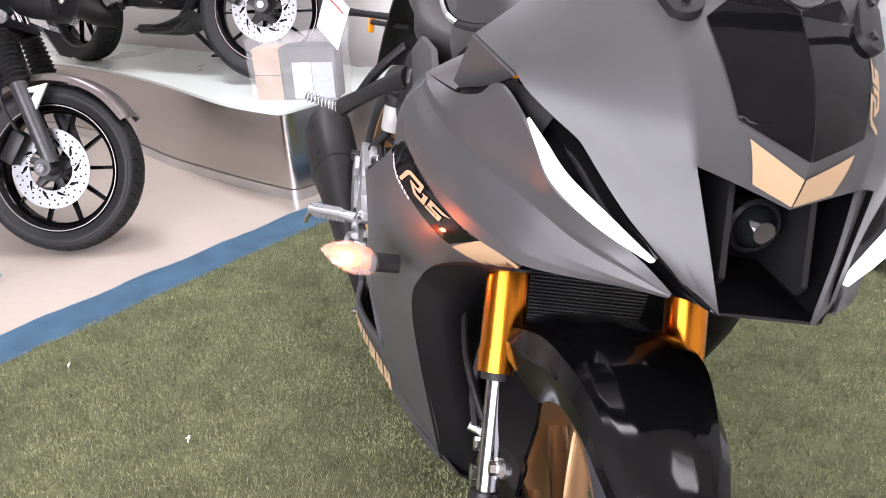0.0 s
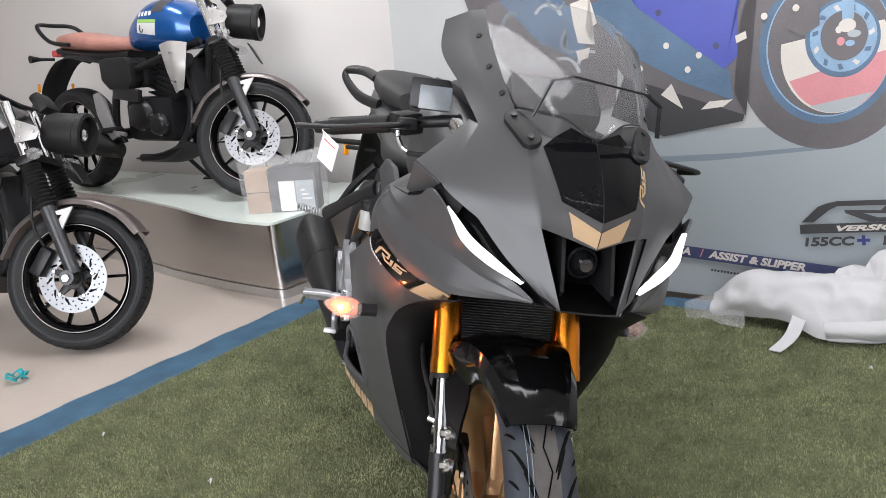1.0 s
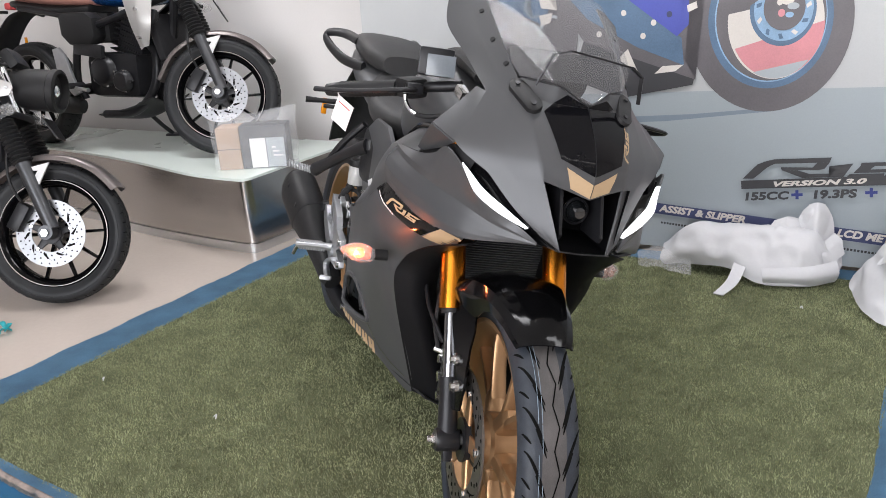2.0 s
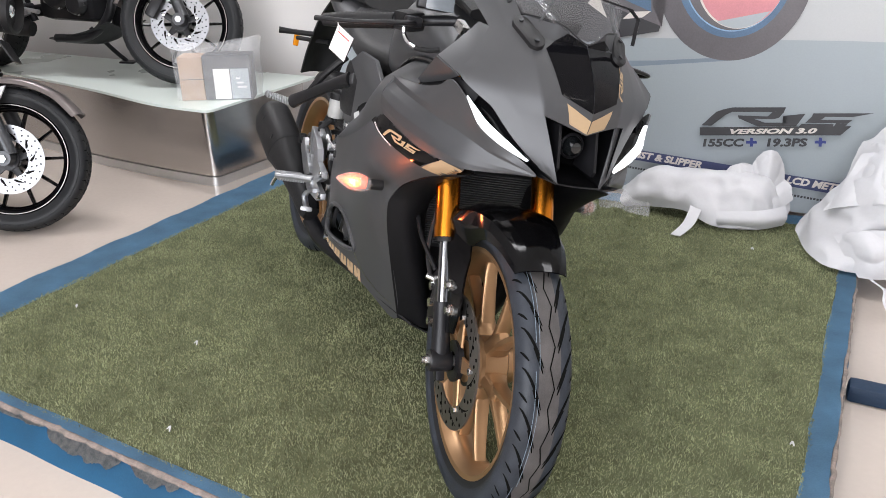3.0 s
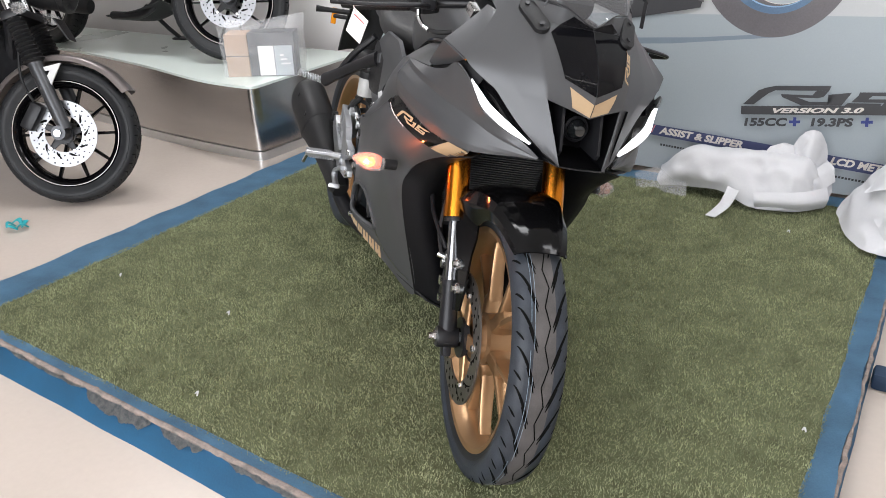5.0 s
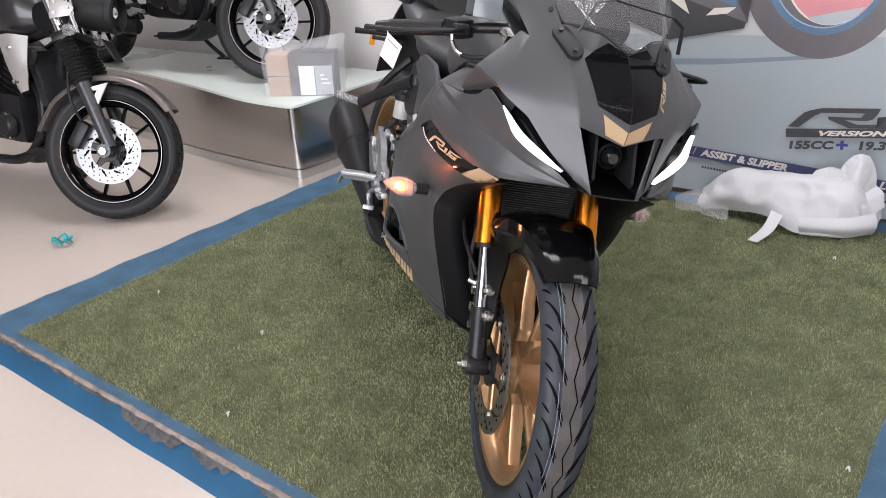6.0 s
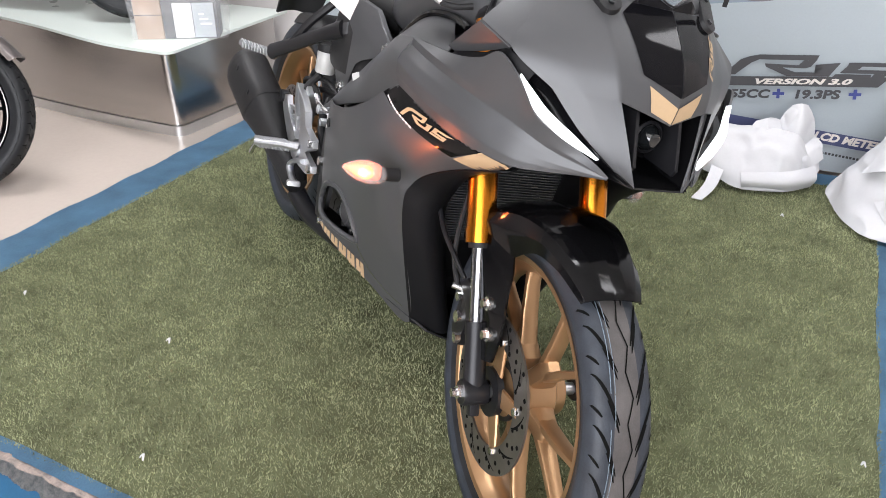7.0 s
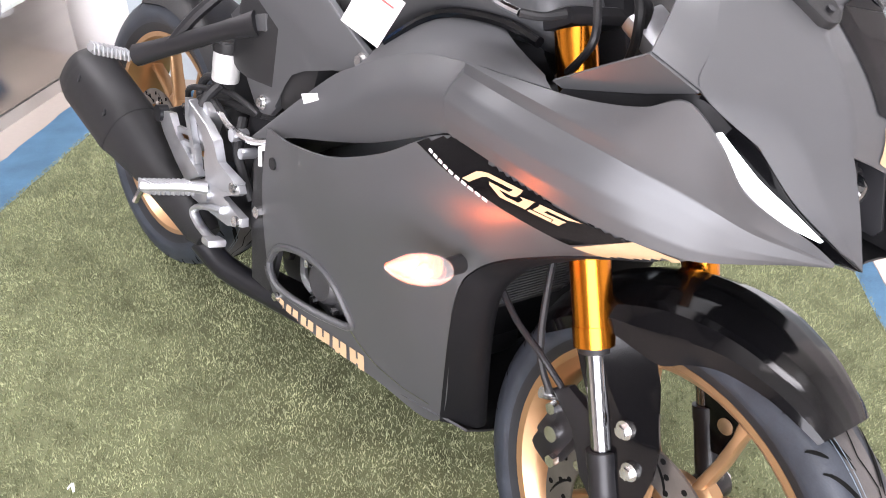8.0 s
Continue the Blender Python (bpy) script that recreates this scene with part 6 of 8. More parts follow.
# rear hugger, tail tidy and number plate bracket
rows = []
for w, drop in ((-1.0, 0.035), (-0.7, 0.004), (0.0, 0.0), (0.7, 0.004), (1.0, 0.035)):
    rows.append([(-1.355 + (0.330 - drop) * math.cos(radians(a)), -0.01 + w * 0.085, 0.305 + (0.330 - drop) * math.sin(radians(a))) for a in (10, 35, 60, 85, 110)])
swung(part("rear_hugger", patch(rows, 28, 14, 0.004), PLASTIC, bike, "black rear hugger"))
swung(part("tail_bracket", patch([[(-1.42, -0.09, 0.86), (-1.55, -0.085, 0.78), (-1.66, -0.08, 0.66), (-1.72, -0.075, 0.56)], [(-1.42, 0, 0.88), (-1.58, 0, 0.80), (-1.70, 0, 0.68), (-1.76, 0, 0.57)], [(-1.42, 0.09, 0.86), (-1.55, 0.085, 0.78), (-1.66, 0.08, 0.66), (-1.72, 0.075, 0.56)]], 20, 10, 0.006), PLASTIC, bike, "black rear plate bracket"))
for side in (-1, 1):
    st = swung(part("rear_indicator", tubed([(-1.60, side * 0.08, 0.72), (-1.62, side * 0.15, 0.715), (-1.63, side * 0.20, 0.712)], [0.010, 0.009, 0.012], 8), PLASTIC, bike, "black rear indicator stalk"))
    ry = -0.222 if side < 0 else 0.12
    part("reflector", boxed(0.014, 0.020, 0.060, pose(-1.712, ry, 0.685), 0.004), ORANGE, bike, "amber side reflector")
    part("reflector_stay", tubed([(-1.60, ry + 0.10 * -side, 0.70), (-1.66, ry - 0.05 * side, 0.692), (-1.705, ry, 0.686)], 0.008, 8), PLASTIC, bike)

# silencer: flattened oval can with a sheet cover
can = new("silencer")
can.parent = bike
tagged(can, "matte black flattened exhaust silencer")
CAN0, CAN1 = Vector((-0.945, -0.238, 0.245)), Vector((-1.405, -0.332, 0.452))
d = (Vector((-1.40, -0.352, 0.470)) - Vector((-0.99, -0.225, 0.205))).normalized()
wide = (Vector((0, 0, 1)) - d * d.z).normalized()
thin = d.cross(wide)
loops = []
for t, a, b in ((0.0, 0.028, 0.024), (0.05, 0.038, 0.030), (0.16, 0.038, 0.034), (0.34, 0.044, 0.040), (0.46, 0.054, 0.046), (0.60, 0.070, 0.053), (0.93, 0.070, 0.054), (0.98, 0.062, 0.047), (1.0, 0.048, 0.036)):
    c = CAN0.lerp(CAN1, t)
    loops.append(ellipse_loop(c, wide * a, thin * b, 28, 2.6))
part("can", loft(bmesh.new(), loops), PLASTIC, can)
loops = [ellipse_loop(CAN0.lerp(CAN1, t), wide * a, thin * b, 28, 2.6) for t, a, b in ((0.595, 0.0705, 0.0535), (0.61, 0.0725, 0.0555), (0.90, 0.0725, 0.0560), (0.915, 0.0710, 0.0545))]
part("heat_shield", loft(bmesh.new(), loops), PLASTIC, can)
for t in (0.66, 0.86):
    c = CAN0.lerp(CAN1, t) + wide * 0.030 - thin * 0.044 * (1 if thin.y > 0 else -1)
    bm = bmesh.new()
    s = Vector((0, -1, 0.25)).normalized()
    rod(bm, c - s * 0.012, c + s * 0.010, 0.008, 12)
    part("shield_bolt", bm, SATIN, can)
part("link_pipe", tubed([(-0.99, -0.228, 0.212), (-0.93, -0.20, 0.175), (-0.82, -0.15, 0.16), (-0.68, -0.10, 0.16)], 0.026, 14), SATIN, can, "black exhaust link pipe")
part("side_stand", tubed([(-0.86, 0.14, 0.26), (-0.80, 0.21, 0.13), (-0.76, 0.262, 0.058)], [0.014, 0.012, 0.012], 10), SATIN, bike, "black side stand")
part("stand_foot", boxed(0.06, 0.05, 0.012, Matrix.Translation((-0.757, 0.268, 0.062)) @ pose(0, 0, 0, 13.4, 0, 0), 0.004), SATIN, bike)
# ---- the street motorcycles behind ----
FENDERGREY = mat("dark grey metallic paint", (0.17, 0.15, 0.145), 0.3, 0.6, 0.1, 8)
FORKGREY = mat("gunmetal fork paint", (0.075, 0.077, 0.082), 0.35, 0.6, 0.1, 15)
SILVERPANEL = mat("silver painted panel", (0.46, 0.45, 0.44), 0.36, 0.5, 0.08, 8)
GREENSTRIPE = mat("lime sticker", (0.30, 0.55, 0.12), 0.45, 0, 0.05, 10)


def street_bike(m, tank_mat, seat_mat, label, numbered):
    ob = thing("street_motorcycle", m, label, "motorcycle", "street motorcycles")
    rake = radians(25)
    ax = Vector((-math.sin(rake), 0, math.cos(rake)))
    root = Vector((-0.235, 0, 0.78))
    S = Matrix.Translation(root) @ Matrix.Rotation(radians(34), 4, ax) @ Matrix.Translation(-root)

    def turn(o):
        o.matrix_basis = S.copy()
        return o

    def leg(s, side, ahead=0.036):
        return root + ax * s + Vector((math.cos(rake), 0, math.sin(rake))) * ahead + Vector((0, 0.10 * side, 0))

    for name, x in (("front_wheel", 0.0), ("rear_wheel", -1.435)):
        w = new(name)
        w.parent = ob
        w.matrix_basis = (S if x == 0 else Matrix()) @ Matrix.Translation((x, 0, 0.296))
        wd = 0.105 if x == 0 else 0.135
        part("tyre", tyre_bm(0.296, wd, 0.218, 72), RUBBER, w, "black road tyre with block tread")
        bm = bmesh.new()
        for k in range(46):
            for row, yy in ((0.0, -0.40), (0.5, -0.14), (0.0, 0.14), (0.5, 0.40)):
                a = math.tau * (k + row) / 46
                r = 0.296 - 0.026 * abs(yy) / 0.4 * abs(yy) / 0.4 + 0.001
                box(bm, 0.008, wd * 0.20, 0.026, Matrix.Rotation(a, 4, "Y") @ pose(r, wd * yy, 0, 0, 0, 70 * yy))
        tagged(part("tread_block", bm, RUBBER, w, "black rubber tread blocks"), kind="stuff")
        # thin rings paint the highlight along the black rim's edges
        for s in (-1, 1):
            bm = bmesh.new()
            lathe(bm, [(0.221, -0.0015), (0.2245, -0.0015), (0.2245, 0.0015), (0.221, 0.0015)], 72, Matrix.Translation((0, s * wd * 0.43, 0)) @ AXLE, closed=True)
            part("rim_edge", bm, DISC, w, "thin grey ring standing for the rim edge highlight")
        radius = tread_skin(0.296, wd, 0.218)
        bm = bmesh.new()
        for k in range(44):
            a0 = math.tau * k / 44
            for s in (-1, 1):
                band(bm, radius, [(a0 + 0.02 * s, s * 0.012), (a0 + 0.05, s * 0.03), (a0 + 0.04, s * wd * 0.42)], [0.0016, 0.0022, 0.0014])
        for y in (-0.012, 0.012):
            band(bm, radius, [(math.tau * k / 72, y + 0.002 * (-1) ** k) for k in range(73)], 0.0015)
        tagged(part("tread_groove", bm, GROOVE, w), kind="stuff")
        bm = bmesh.new()
        lathe(bm, [(0.229, -0.042), (0.229, 0.042), (0.212, 0.036), (0.196, 0.014), (0.196, -0.014), (0.212, -0.036)], 56, AXLE, closed=True)
        part("rim", bm, GLOSS, w, "gloss black alloy rim")
        for k in range(10):
            a = math.tau * k / 10 + 0.1
            c, t = Vector((math.cos(a), 0, math.sin(a))), Vector((-math.sin(a), 0, math.cos(a)))
            bm = bmesh.new()
            loft(bm, [ellipse_loop(c * 0.04, t * 0.009, (0, 0.016, 0), 8, 3), ellipse_loop(c * 0.20, t * 0.006, (0, 0.012, 0), 8, 3)])
            part("spoke", bm, GLOSS, w)
        bm = bmesh.new()
        lathe(bm, [(0.02, -0.06), (0.046, -0.055), (0.05, 0.0), (0.046, 0.055), (0.02, 0.06)], 32, AXLE)
        part("hub", bm, SATIN, w)
        brake_disc(w, -0.066, 0.141 if x == 0 else 0.11, 0.078 if x == 0 else 0.07, PALE_DISC, 75)
    for side in (-1, 1):
        bm = bmesh.new()
        rod(bm, leg(-0.53, side), leg(-0.22, side), 0.0275, 20, 0.030)
        lathe(bm, [(0, -0.03), (0.03, -0.03), (0.03, 0.03), (0, 0.03)], 20, Matrix.Translation((0.004, 0.10 * side, 0.300)) @ AXLE)
        low = turn(part("fork_leg", bm, FORKGREY, ob, "gunmetal lower fork leg"))
        bm = bmesh.new()
        rod(bm, (0.004, side * 0.128, 0.298), (0.004, side * 0.142, 0.298), 0.016, 6)
        part("axle_nut", bm, CHROME, low, "bright axle nut")
        p0, p1 = leg(-0.235, side), leg(-0.045, side)
        prof = [((0.046 if k % 2 else 0.036) - 0.006 * k / 22, (p1 - p0).length * k / 22) for k in range(23)]
        turn(part("gaiter", lathe(bmesh.new(), prof, 20, Matrix.Translation(p0) @ (p1 - p0).to_track_quat("Z", "Y").to_matrix().to_4x4()), PLASTIC, ob, "ribbed black fork gaiter"))
        bm = bmesh.new()
        rod(bm, leg(-0.05, side), leg(0.23, side), 0.0205, 20)
        turn(part("stanchion", bm, CHROME, ob, "silver fork stanchion"))
        out = [(0.0, -0.05), (0.085, -0.03), (0.10, 0.0), (0.085, 0.022), (0.0, 0.045)]
        plate = turn(part("lamp_bracket", prism(bmesh.new(), out, -0.003, 0.003, Matrix.Translation(leg(0.10, side) + Vector((0.01, side * 0.026, 0))) @ Matrix.Rotation(radians(90), 4, "X"), 0.001), SILVERPANEL, ob, "silver slotted headlamp bracket"))
        for q in ((0.02, 0.02), (0.02, -0.025), (0.075, 0.0)):
            bm = bmesh.new()
            c = leg(0.10, side) + Vector((0.01 + q[0], side * 0.026, q[1]))
            rod(bm, c, c + Vector((0, side * 0.010, 0)), 0.007, 10)
            part("bracket_bolt", bm, STEEL, plate)
        bm = bmesh.new()
        c = leg(0.02, side) + Vector((0.06, side * 0.045, -0.02))
        loft(bm, [ellipse_loop(c + Vector((0.05 * t, side * 0.02 * t, 0)), (0, r, 0), (0, 0, r), 14) for t, r in ((-0.6, 0.006), (-0.3, 0.022), (0.2, 0.026), (0.7, 0.018), (0.9, 0.004))])
        turn(part("indicator", bm, CLEAR, ob, "clear round indicator"))
        bm = bmesh.new()
        rod(bm, leg(0.02, side), c, 0.009, 8)
        turn(part("indicator_stalk", bm, PLASTIC, ob))
        # white stay of the mudguard
        tri = [(0.012, 0.57), (0.105, 0.60), (0.055, 0.475), (0.035, 0.475), (0.030, 0.50), (0.062, 0.565), (0.040, 0.562)]
        turn(part("mudguard_stay", prism(bmesh.new(), [(x - 0.10, z - 0.01) for x, z in tri], -0.004, 0.004, Matrix.Translation((0, side * 0.105, 0)) @ Matrix.Rotation(radians(90), 4, "X"), 0.001), WHITEPAINT, ob, "white mudguard stay"))
    rows = []
    for wv, dr in ((-1, 0.03), (-0.8, 0.006), (0, 0), (0.8, 0.006), (1, 0.03)):
        rows.append([((0.336 - dr) * math.cos(radians(a)), wv * 0.062, 0.296 + (0.336 - dr) * math.sin(radians(a))) for a in (38, 60, 85, 110, 140, 168)])
    turn(part("front_mudguard", patch(rows, 32, 14, 0.004), FENDERGREY, ob, "grey metallic front mudguard"))
    turn(part("brake_calliper", boxed(0.055, 0.06, 0.12, pose(-0.115, -0.085, 0.36, 0, 25, 0), 0.014), SATIN, ob, "black brake calliper"))
    turn(part("brake_hose", tubed([(-0.11, -0.09, 0.42), (-0.15, -0.12, 0.52), (-0.17, -0.11, 0.70), (-0.24, -0.07, 0.90)], 0.006, 8), PLASTIC, ob, "black brake hose"))
    # headlamp
    lamp = new("headlamp")
    lamp.parent = ob
    lamp.matrix_basis = S @ Matrix.Translation((-0.075, 0, 0.900)) @ Matrix.Rotation(radians(92), 4, "Y")
    part("shell", lathe(bmesh.new(), [(0.04, -0.10), (0.078, -0.085), (0.086, -0.05), (0.088, 0.045), (0.092, 0.05), (0.092, 0.075), (0.078, 0.080), (0.070, 0.050), (0.052, 0.045), (0.048, 0.055), (0.034, 0.052), (0.0, 0.05)], 40), PLASTIC, lamp, "black round headlamp shell")
    part("lens", lathe(bmesh.new(), [(0.030, 0.050), (0.026, 0.062), (0.014, 0.070), (0.0, 0.072)], 24), CHROME, lamp, "round projector lens")
    turn(part("meter", boxed(0.05, 0.12, 0.09, pose(-0.19, 0, 1.02, 0, -40, 0), 0.02), PLASTIC, ob, "black instrument pod"))
    turn(part("handlebar", tubed([(-0.42, -0.37, 1.03), (-0.35, -0.26, 1.05), (-0.30, -0.12, 1.02), (-0.29, 0, 1.01), (-0.30, 0.12, 1.02), (-0.35, 0.26, 1.05), (-0.42, 0.37, 1.03)], 0.012, 10), SATIN, ob, "black wide handlebar"))
    for side in (-1, 1):
        turn(part("grip", rod(bmesh.new(), (-0.365, side * 0.28, 1.047), (-0.425, side * 0.385, 1.028), 0.0175, 14), PLASTIC, ob, "black rubber grip"))
        turn(part("lever", tubed([(-0.31, side * 0.22, 1.045), (-0.30, side * 0.30, 1.03), (-0.345, side * 0.39, 1.015)], 0.007, 8), ALU, ob, "silver hand lever"))
        turn(part("switch_box", boxed(0.05, 0.05, 0.045, pose(-0.34, side * 0.235, 1.048, 0, 0, side * -28), 0.01), SATIN, ob))
    turn(part("reservoir", boxed(0.06, 0.05, 0.05, pose(-0.31, -0.20, 1.09, 0, 0, 20), 0.008), SATIN, ob, "black brake reservoir"))
    turn(part("lower_bracket", boxed(0.08, 0.25, 0.04, Matrix.Translation(root + ax * -0.02 + Vector((0.03, 0, 0.01))) @ pose(0, 0, 0, 0, -25, 0), 0.012), SATIN, ob))
    turn(part("front_splash", prism(bmesh.new(), [(-0.04, -0.05), (0.04, -0.05), (0.055, 0.05), (-0.055, 0.05)], -0.003, 0.003, pose(-0.02, 0, 0.735, 55, 0, 90)), PLASTIC, ob))

    def hull_at(sections, power=2.6, n=24):
        return hull(dense(sections), n, power)

    tank = part("fuel_tank", hull_at([(-0.30, 0.09, 0.80, 0.93), (-0.36, 0.14, 0.77, 0.99), (-0.46, 0.165, 0.76, 1.025), (-0.58, 0.16, 0.76, 1.01), (-0.70, 0.125, 0.77, 0.93), (-0.76, 0.08, 0.78, 0.86)]), tank_mat, ob, "rounded fuel tank")
    skin = BVHTree.FromObject(tank, bpy.context.evaluated_depsgraph_get())
    if numbered:
        def film(name, outline, material):
            part(name, drape(outline, skin, (0, -1, 0), (1, 0, 0), (0, 0, 1), (0, 1, 0), 0.002, 0.02), material, tank)
        film("number_sticker", [(-0.60, 0.855), (-0.47, 0.835), (-0.455, 0.895), (-0.595, 0.905)], WHITEPAINT)
        film("sticker_stripe", [(-0.594, 0.906), (-0.454, 0.896), (-0.451, 0.912), (-0.592, 0.922)], GREENSTRIPE)
        film("dark_band", [(-0.49, 0.95), (-0.42, 0.945), (-0.40, 1.01), (-0.47, 1.02)], P_INK)
        for k in range(4):
            film("name_bar", [(-0.585 + 0.028 * k, 0.935), (-0.566 + 0.028 * k, 0.934), (-0.564 + 0.028 * k, 0.956), (-0.583 + 0.028 * k, 0.957)], WHITEPAINT)
        bm = text_bm("01", 0.062, pose(-0.575, -0.1665, 0.853, 86, 0, 4))
        part("number", bm, P_INK, tank, "dark racing number")
    part("seat", hull_at([(-0.74, 0.09, 0.775, 0.86), (-0.84, 0.13, 0.775, 0.855), (-1.02, 0.135, 0.785, 0.875), (-1.18, 0.125, 0.80, 0.905), (-1.34, 0.10, 0.82, 0.90), (-1.38, 0.06, 0.83, 0.88)], 3), seat_mat, ob, "long bench seat")
    part("rear_cowl", hull_at([(-0.76, 0.10, 0.72, 0.79), (-1.0, 0.12, 0.73, 0.79), (-1.25, 0.11, 0.76, 0.815), (-1.40, 0.07, 0.79, 0.83)], 3), PLASTIC, ob, "black seat base")
    part("grab_rail", tubed([(-1.18, -0.14, 0.83), (-1.34, -0.145, 0.86), (-1.47, -0.12, 0.955), (-1.50, 0, 0.965), (-1.47, 0.12, 0.955), (-1.34, 0.145, 0.86), (-1.18, 0.14, 0.83)], 0.012, 10), SATIN, ob, "black tubular grab rail")
    part("rear_mudguard", patch([[(-1.28, -0.08, 0.77), (-1.42, -0.08, 0.74), (-1.55, -0.08, 0.62), (-1.60, -0.075, 0.50)], [(-1.28, 0, 0.79), (-1.44, 0, 0.76), (-1.57, 0, 0.63), (-1.62, 0, 0.50)], [(-1.28, 0.08, 0.77), (-1.42, 0.08, 0.74), (-1.55, 0.08, 0.62), (-1.60, 0.075, 0.50)]], 16, 10, 0.005), PLASTIC, ob, "black rear mudguard")
    part("tail_lamp", boxed(0.05, 0.09, 0.04, pose(-1.46, 0, 0.80), 0.012), REDINK, ob, "red tail lamp")
    for side in (-1, 1):
        part("rear_indicator", tubed([(-1.44, side * 0.06, 0.765), (-1.46, side * 0.13, 0.765), (-1.47, side * 0.19, 0.765)], [0.009, 0.010, 0.024], 10), PLASTIC, ob, "black rear indicator")
        part("reflector", boxed(0.014, 0.012, 0.05, pose(-1.545, side * 0.11, 0.60), 0.003), ORANGE, ob, "amber reflector")
        # tank shroud
        rows = [[(-0.29, 0.13, 0.79), (-0.36, 0.175, 0.80), (-0.44, 0.17, 0.785)], [(-0.28, 0.16, 0.68), (-0.345, 0.19, 0.68), (-0.40, 0.175, 0.66)], [(-0.32, 0.15, 0.56), (-0.345, 0.165, 0.55), (-0.37, 0.155, 0.54)]]
        sh = part("tank_shroud", patch(rows, 14, 18, 0.006, side), SILVERPANEL, ob, "silver radiator shroud")
        for z in (0.74, 0.60):
            bm = bmesh.new()
            rod(bm, (-0.345, side * 0.175, z), (-0.345, side * 0.195, z), 0.009, 10)
            part("shroud_bolt", bm, STEEL, sh)
        part("side_box", hull_side(side), PLASTIC, ob, "dark grey side cover")
        part("footpeg", tubed([(-0.80, side * 0.16, 0.36), (-0.82, side * 0.28, 0.355)], 0.016, 10), SATIN, ob, "black footpeg")
        part("frame_tube", tubed([(-0.28, side * 0.05, 0.80), (-0.55, side * 0.14, 0.70), (-0.78, side * 0.15, 0.62), (-0.86, side * 0.14, 0.40), (-0.84, side * 0.12, 0.28)], 0.02, 10), SATIN, ob, "black frame tube")
        part("rear_shock_stay", tubed([(-0.80, side * 0.13, 0.70), (-1.0, side * 0.135, 0.74), (-1.28, side * 0.11, 0.78)], 0.014, 8), SATIN, ob)
        part("swing_arm", tubed([(-0.86, side * 0.12, 0.34), (-1.1, side * 0.12, 0.315), (-1.34, side * 0.115, 0.296)], 0.026, 10, flat=1.3), SATIN, ob, "black swing arm")
    part("footrest_bracket", prism(bmesh.new(), [(-0.84, 0.30), (-0.79, 0.32), (-0.83, 0.40), (-0.87, 0.52), (-0.91, 0.56), (-0.955, 0.55), (-0.94, 0.44), (-0.90, 0.36)], -0.008, 0.008, Matrix.Translation((0, -0.19, 0)) @ Matrix.Rotation(radians(90), 4, "X"), 0.004), ALU, ob, "pale aluminium footrest bracket")
    part("foot_lever", tubed([(-0.88, -0.20, 0.36), (-0.78, -0.215, 0.345), (-0.70, -0.22, 0.335)], [0.012, 0.009, 0.012], 8), ALU, ob, "aluminium brake pedal")
    part("engine", boxed(0.36, 0.26, 0.24, pose(-0.62, 0, 0.41), 0.05), SATIN, ob, "black engine block")
    part("cylinder", boxed(0.17, 0.18, 0.20, pose(-0.50, 0, 0.60, 0, 20, 0), 0.02), SATIN, ob, "black finned cylinder")
    for k in range(7):
        part("cylinder_fin", boxed(0.20, 0.21, 0.006, pose(-0.54 + 0.012 * k, 0, 0.52 + 0.026 * k, 0, 20, 0), 0.002), SATIN, ob)
    for c, r in (((-0.66, -0.135, 0.43), 0.085), ((-0.53, -0.135, 0.38), 0.06)):
        cv = part("engine_cover", lathe(bmesh.new(), [(0, 0.035), (r * 0.7, 0.034), (r * 0.86, 0.026), (r, 0.0)], 32, Matrix.Translation(c) @ Matrix.Rotation(radians(90), 4, "X")), SATIN, ob, "black round engine cover")
        for k in range(5):
            a = math.tau * k / 5
            bm = bmesh.new()
            p = Vector(c) + Vector((r * 0.92 * math.cos(a), 0.0, r * 0.92 * math.sin(a)))
            rod(bm, p, p + Vector((0, -0.018, 0)), 0.008, 8)
            part("cover_bolt", bm, STEEL, cv)
    part("exhaust_pipe", tubed([(-0.43, -0.05, 0.58), (-0.36, -0.07, 0.50), (-0.38, -0.09, 0.34), (-0.50, -0.11, 0.22), (-0.70, -0.13, 0.20)], 0.022, 12), SATIN, ob, "black exhaust pipe")
    part("silencer", tubed([(-0.82, -0.16, 0.24), (-0.95, -0.19, 0.27), (-1.15, -0.205, 0.34), (-1.28, -0.21, 0.39)], [0.035, 0.055, 0.06, 0.045], 18, flat=1.1), PLASTIC, ob, "black stubby silencer")
    part("skid_plate", patch([[(-0.36, -0.13, 0.30), (-0.52, -0.14, 0.24), (-0.74, -0.14, 0.20)], [(-0.34, 0, 0.26), (-0.52, 0, 0.18), (-0.74, 0, 0.17)], [(-0.36, 0.13, 0.30), (-0.52, 0.14, 0.24), (-0.74, 0.14, 0.20)]], 14, 12, 0.006), PLASTIC, ob, "black skid plate")
    part("air_duct", boxed(0.30, 0.20, 0.16, pose(-0.78, 0, 0.66), 0.03), PLASTIC, ob, "black airbox")
    part("radiator", boxed(0.05, 0.22, 0.24, pose(-0.315, 0, 0.60, 0, -18, 0), 0.012), RADIATOR, ob, "black radiator")
    part("down_tube", tubed([(-0.27, 0, 0.80), (-0.30, 0, 0.62), (-0.36, 0, 0.42), (-0.44, 0, 0.26)], 0.022, 10), SATIN, ob, "black frame down tube")
    part("horn", lathe(bmesh.new(), [(0.0, 0.02), (0.035, 0.018), (0.04, 0.0), (0.02, -0.02)], 20, Matrix.Translation((-0.30, -0.125, 0.70)) @ Matrix.Rotation(radians(70), 4, "X")), PLASTIC, ob, "black horn")
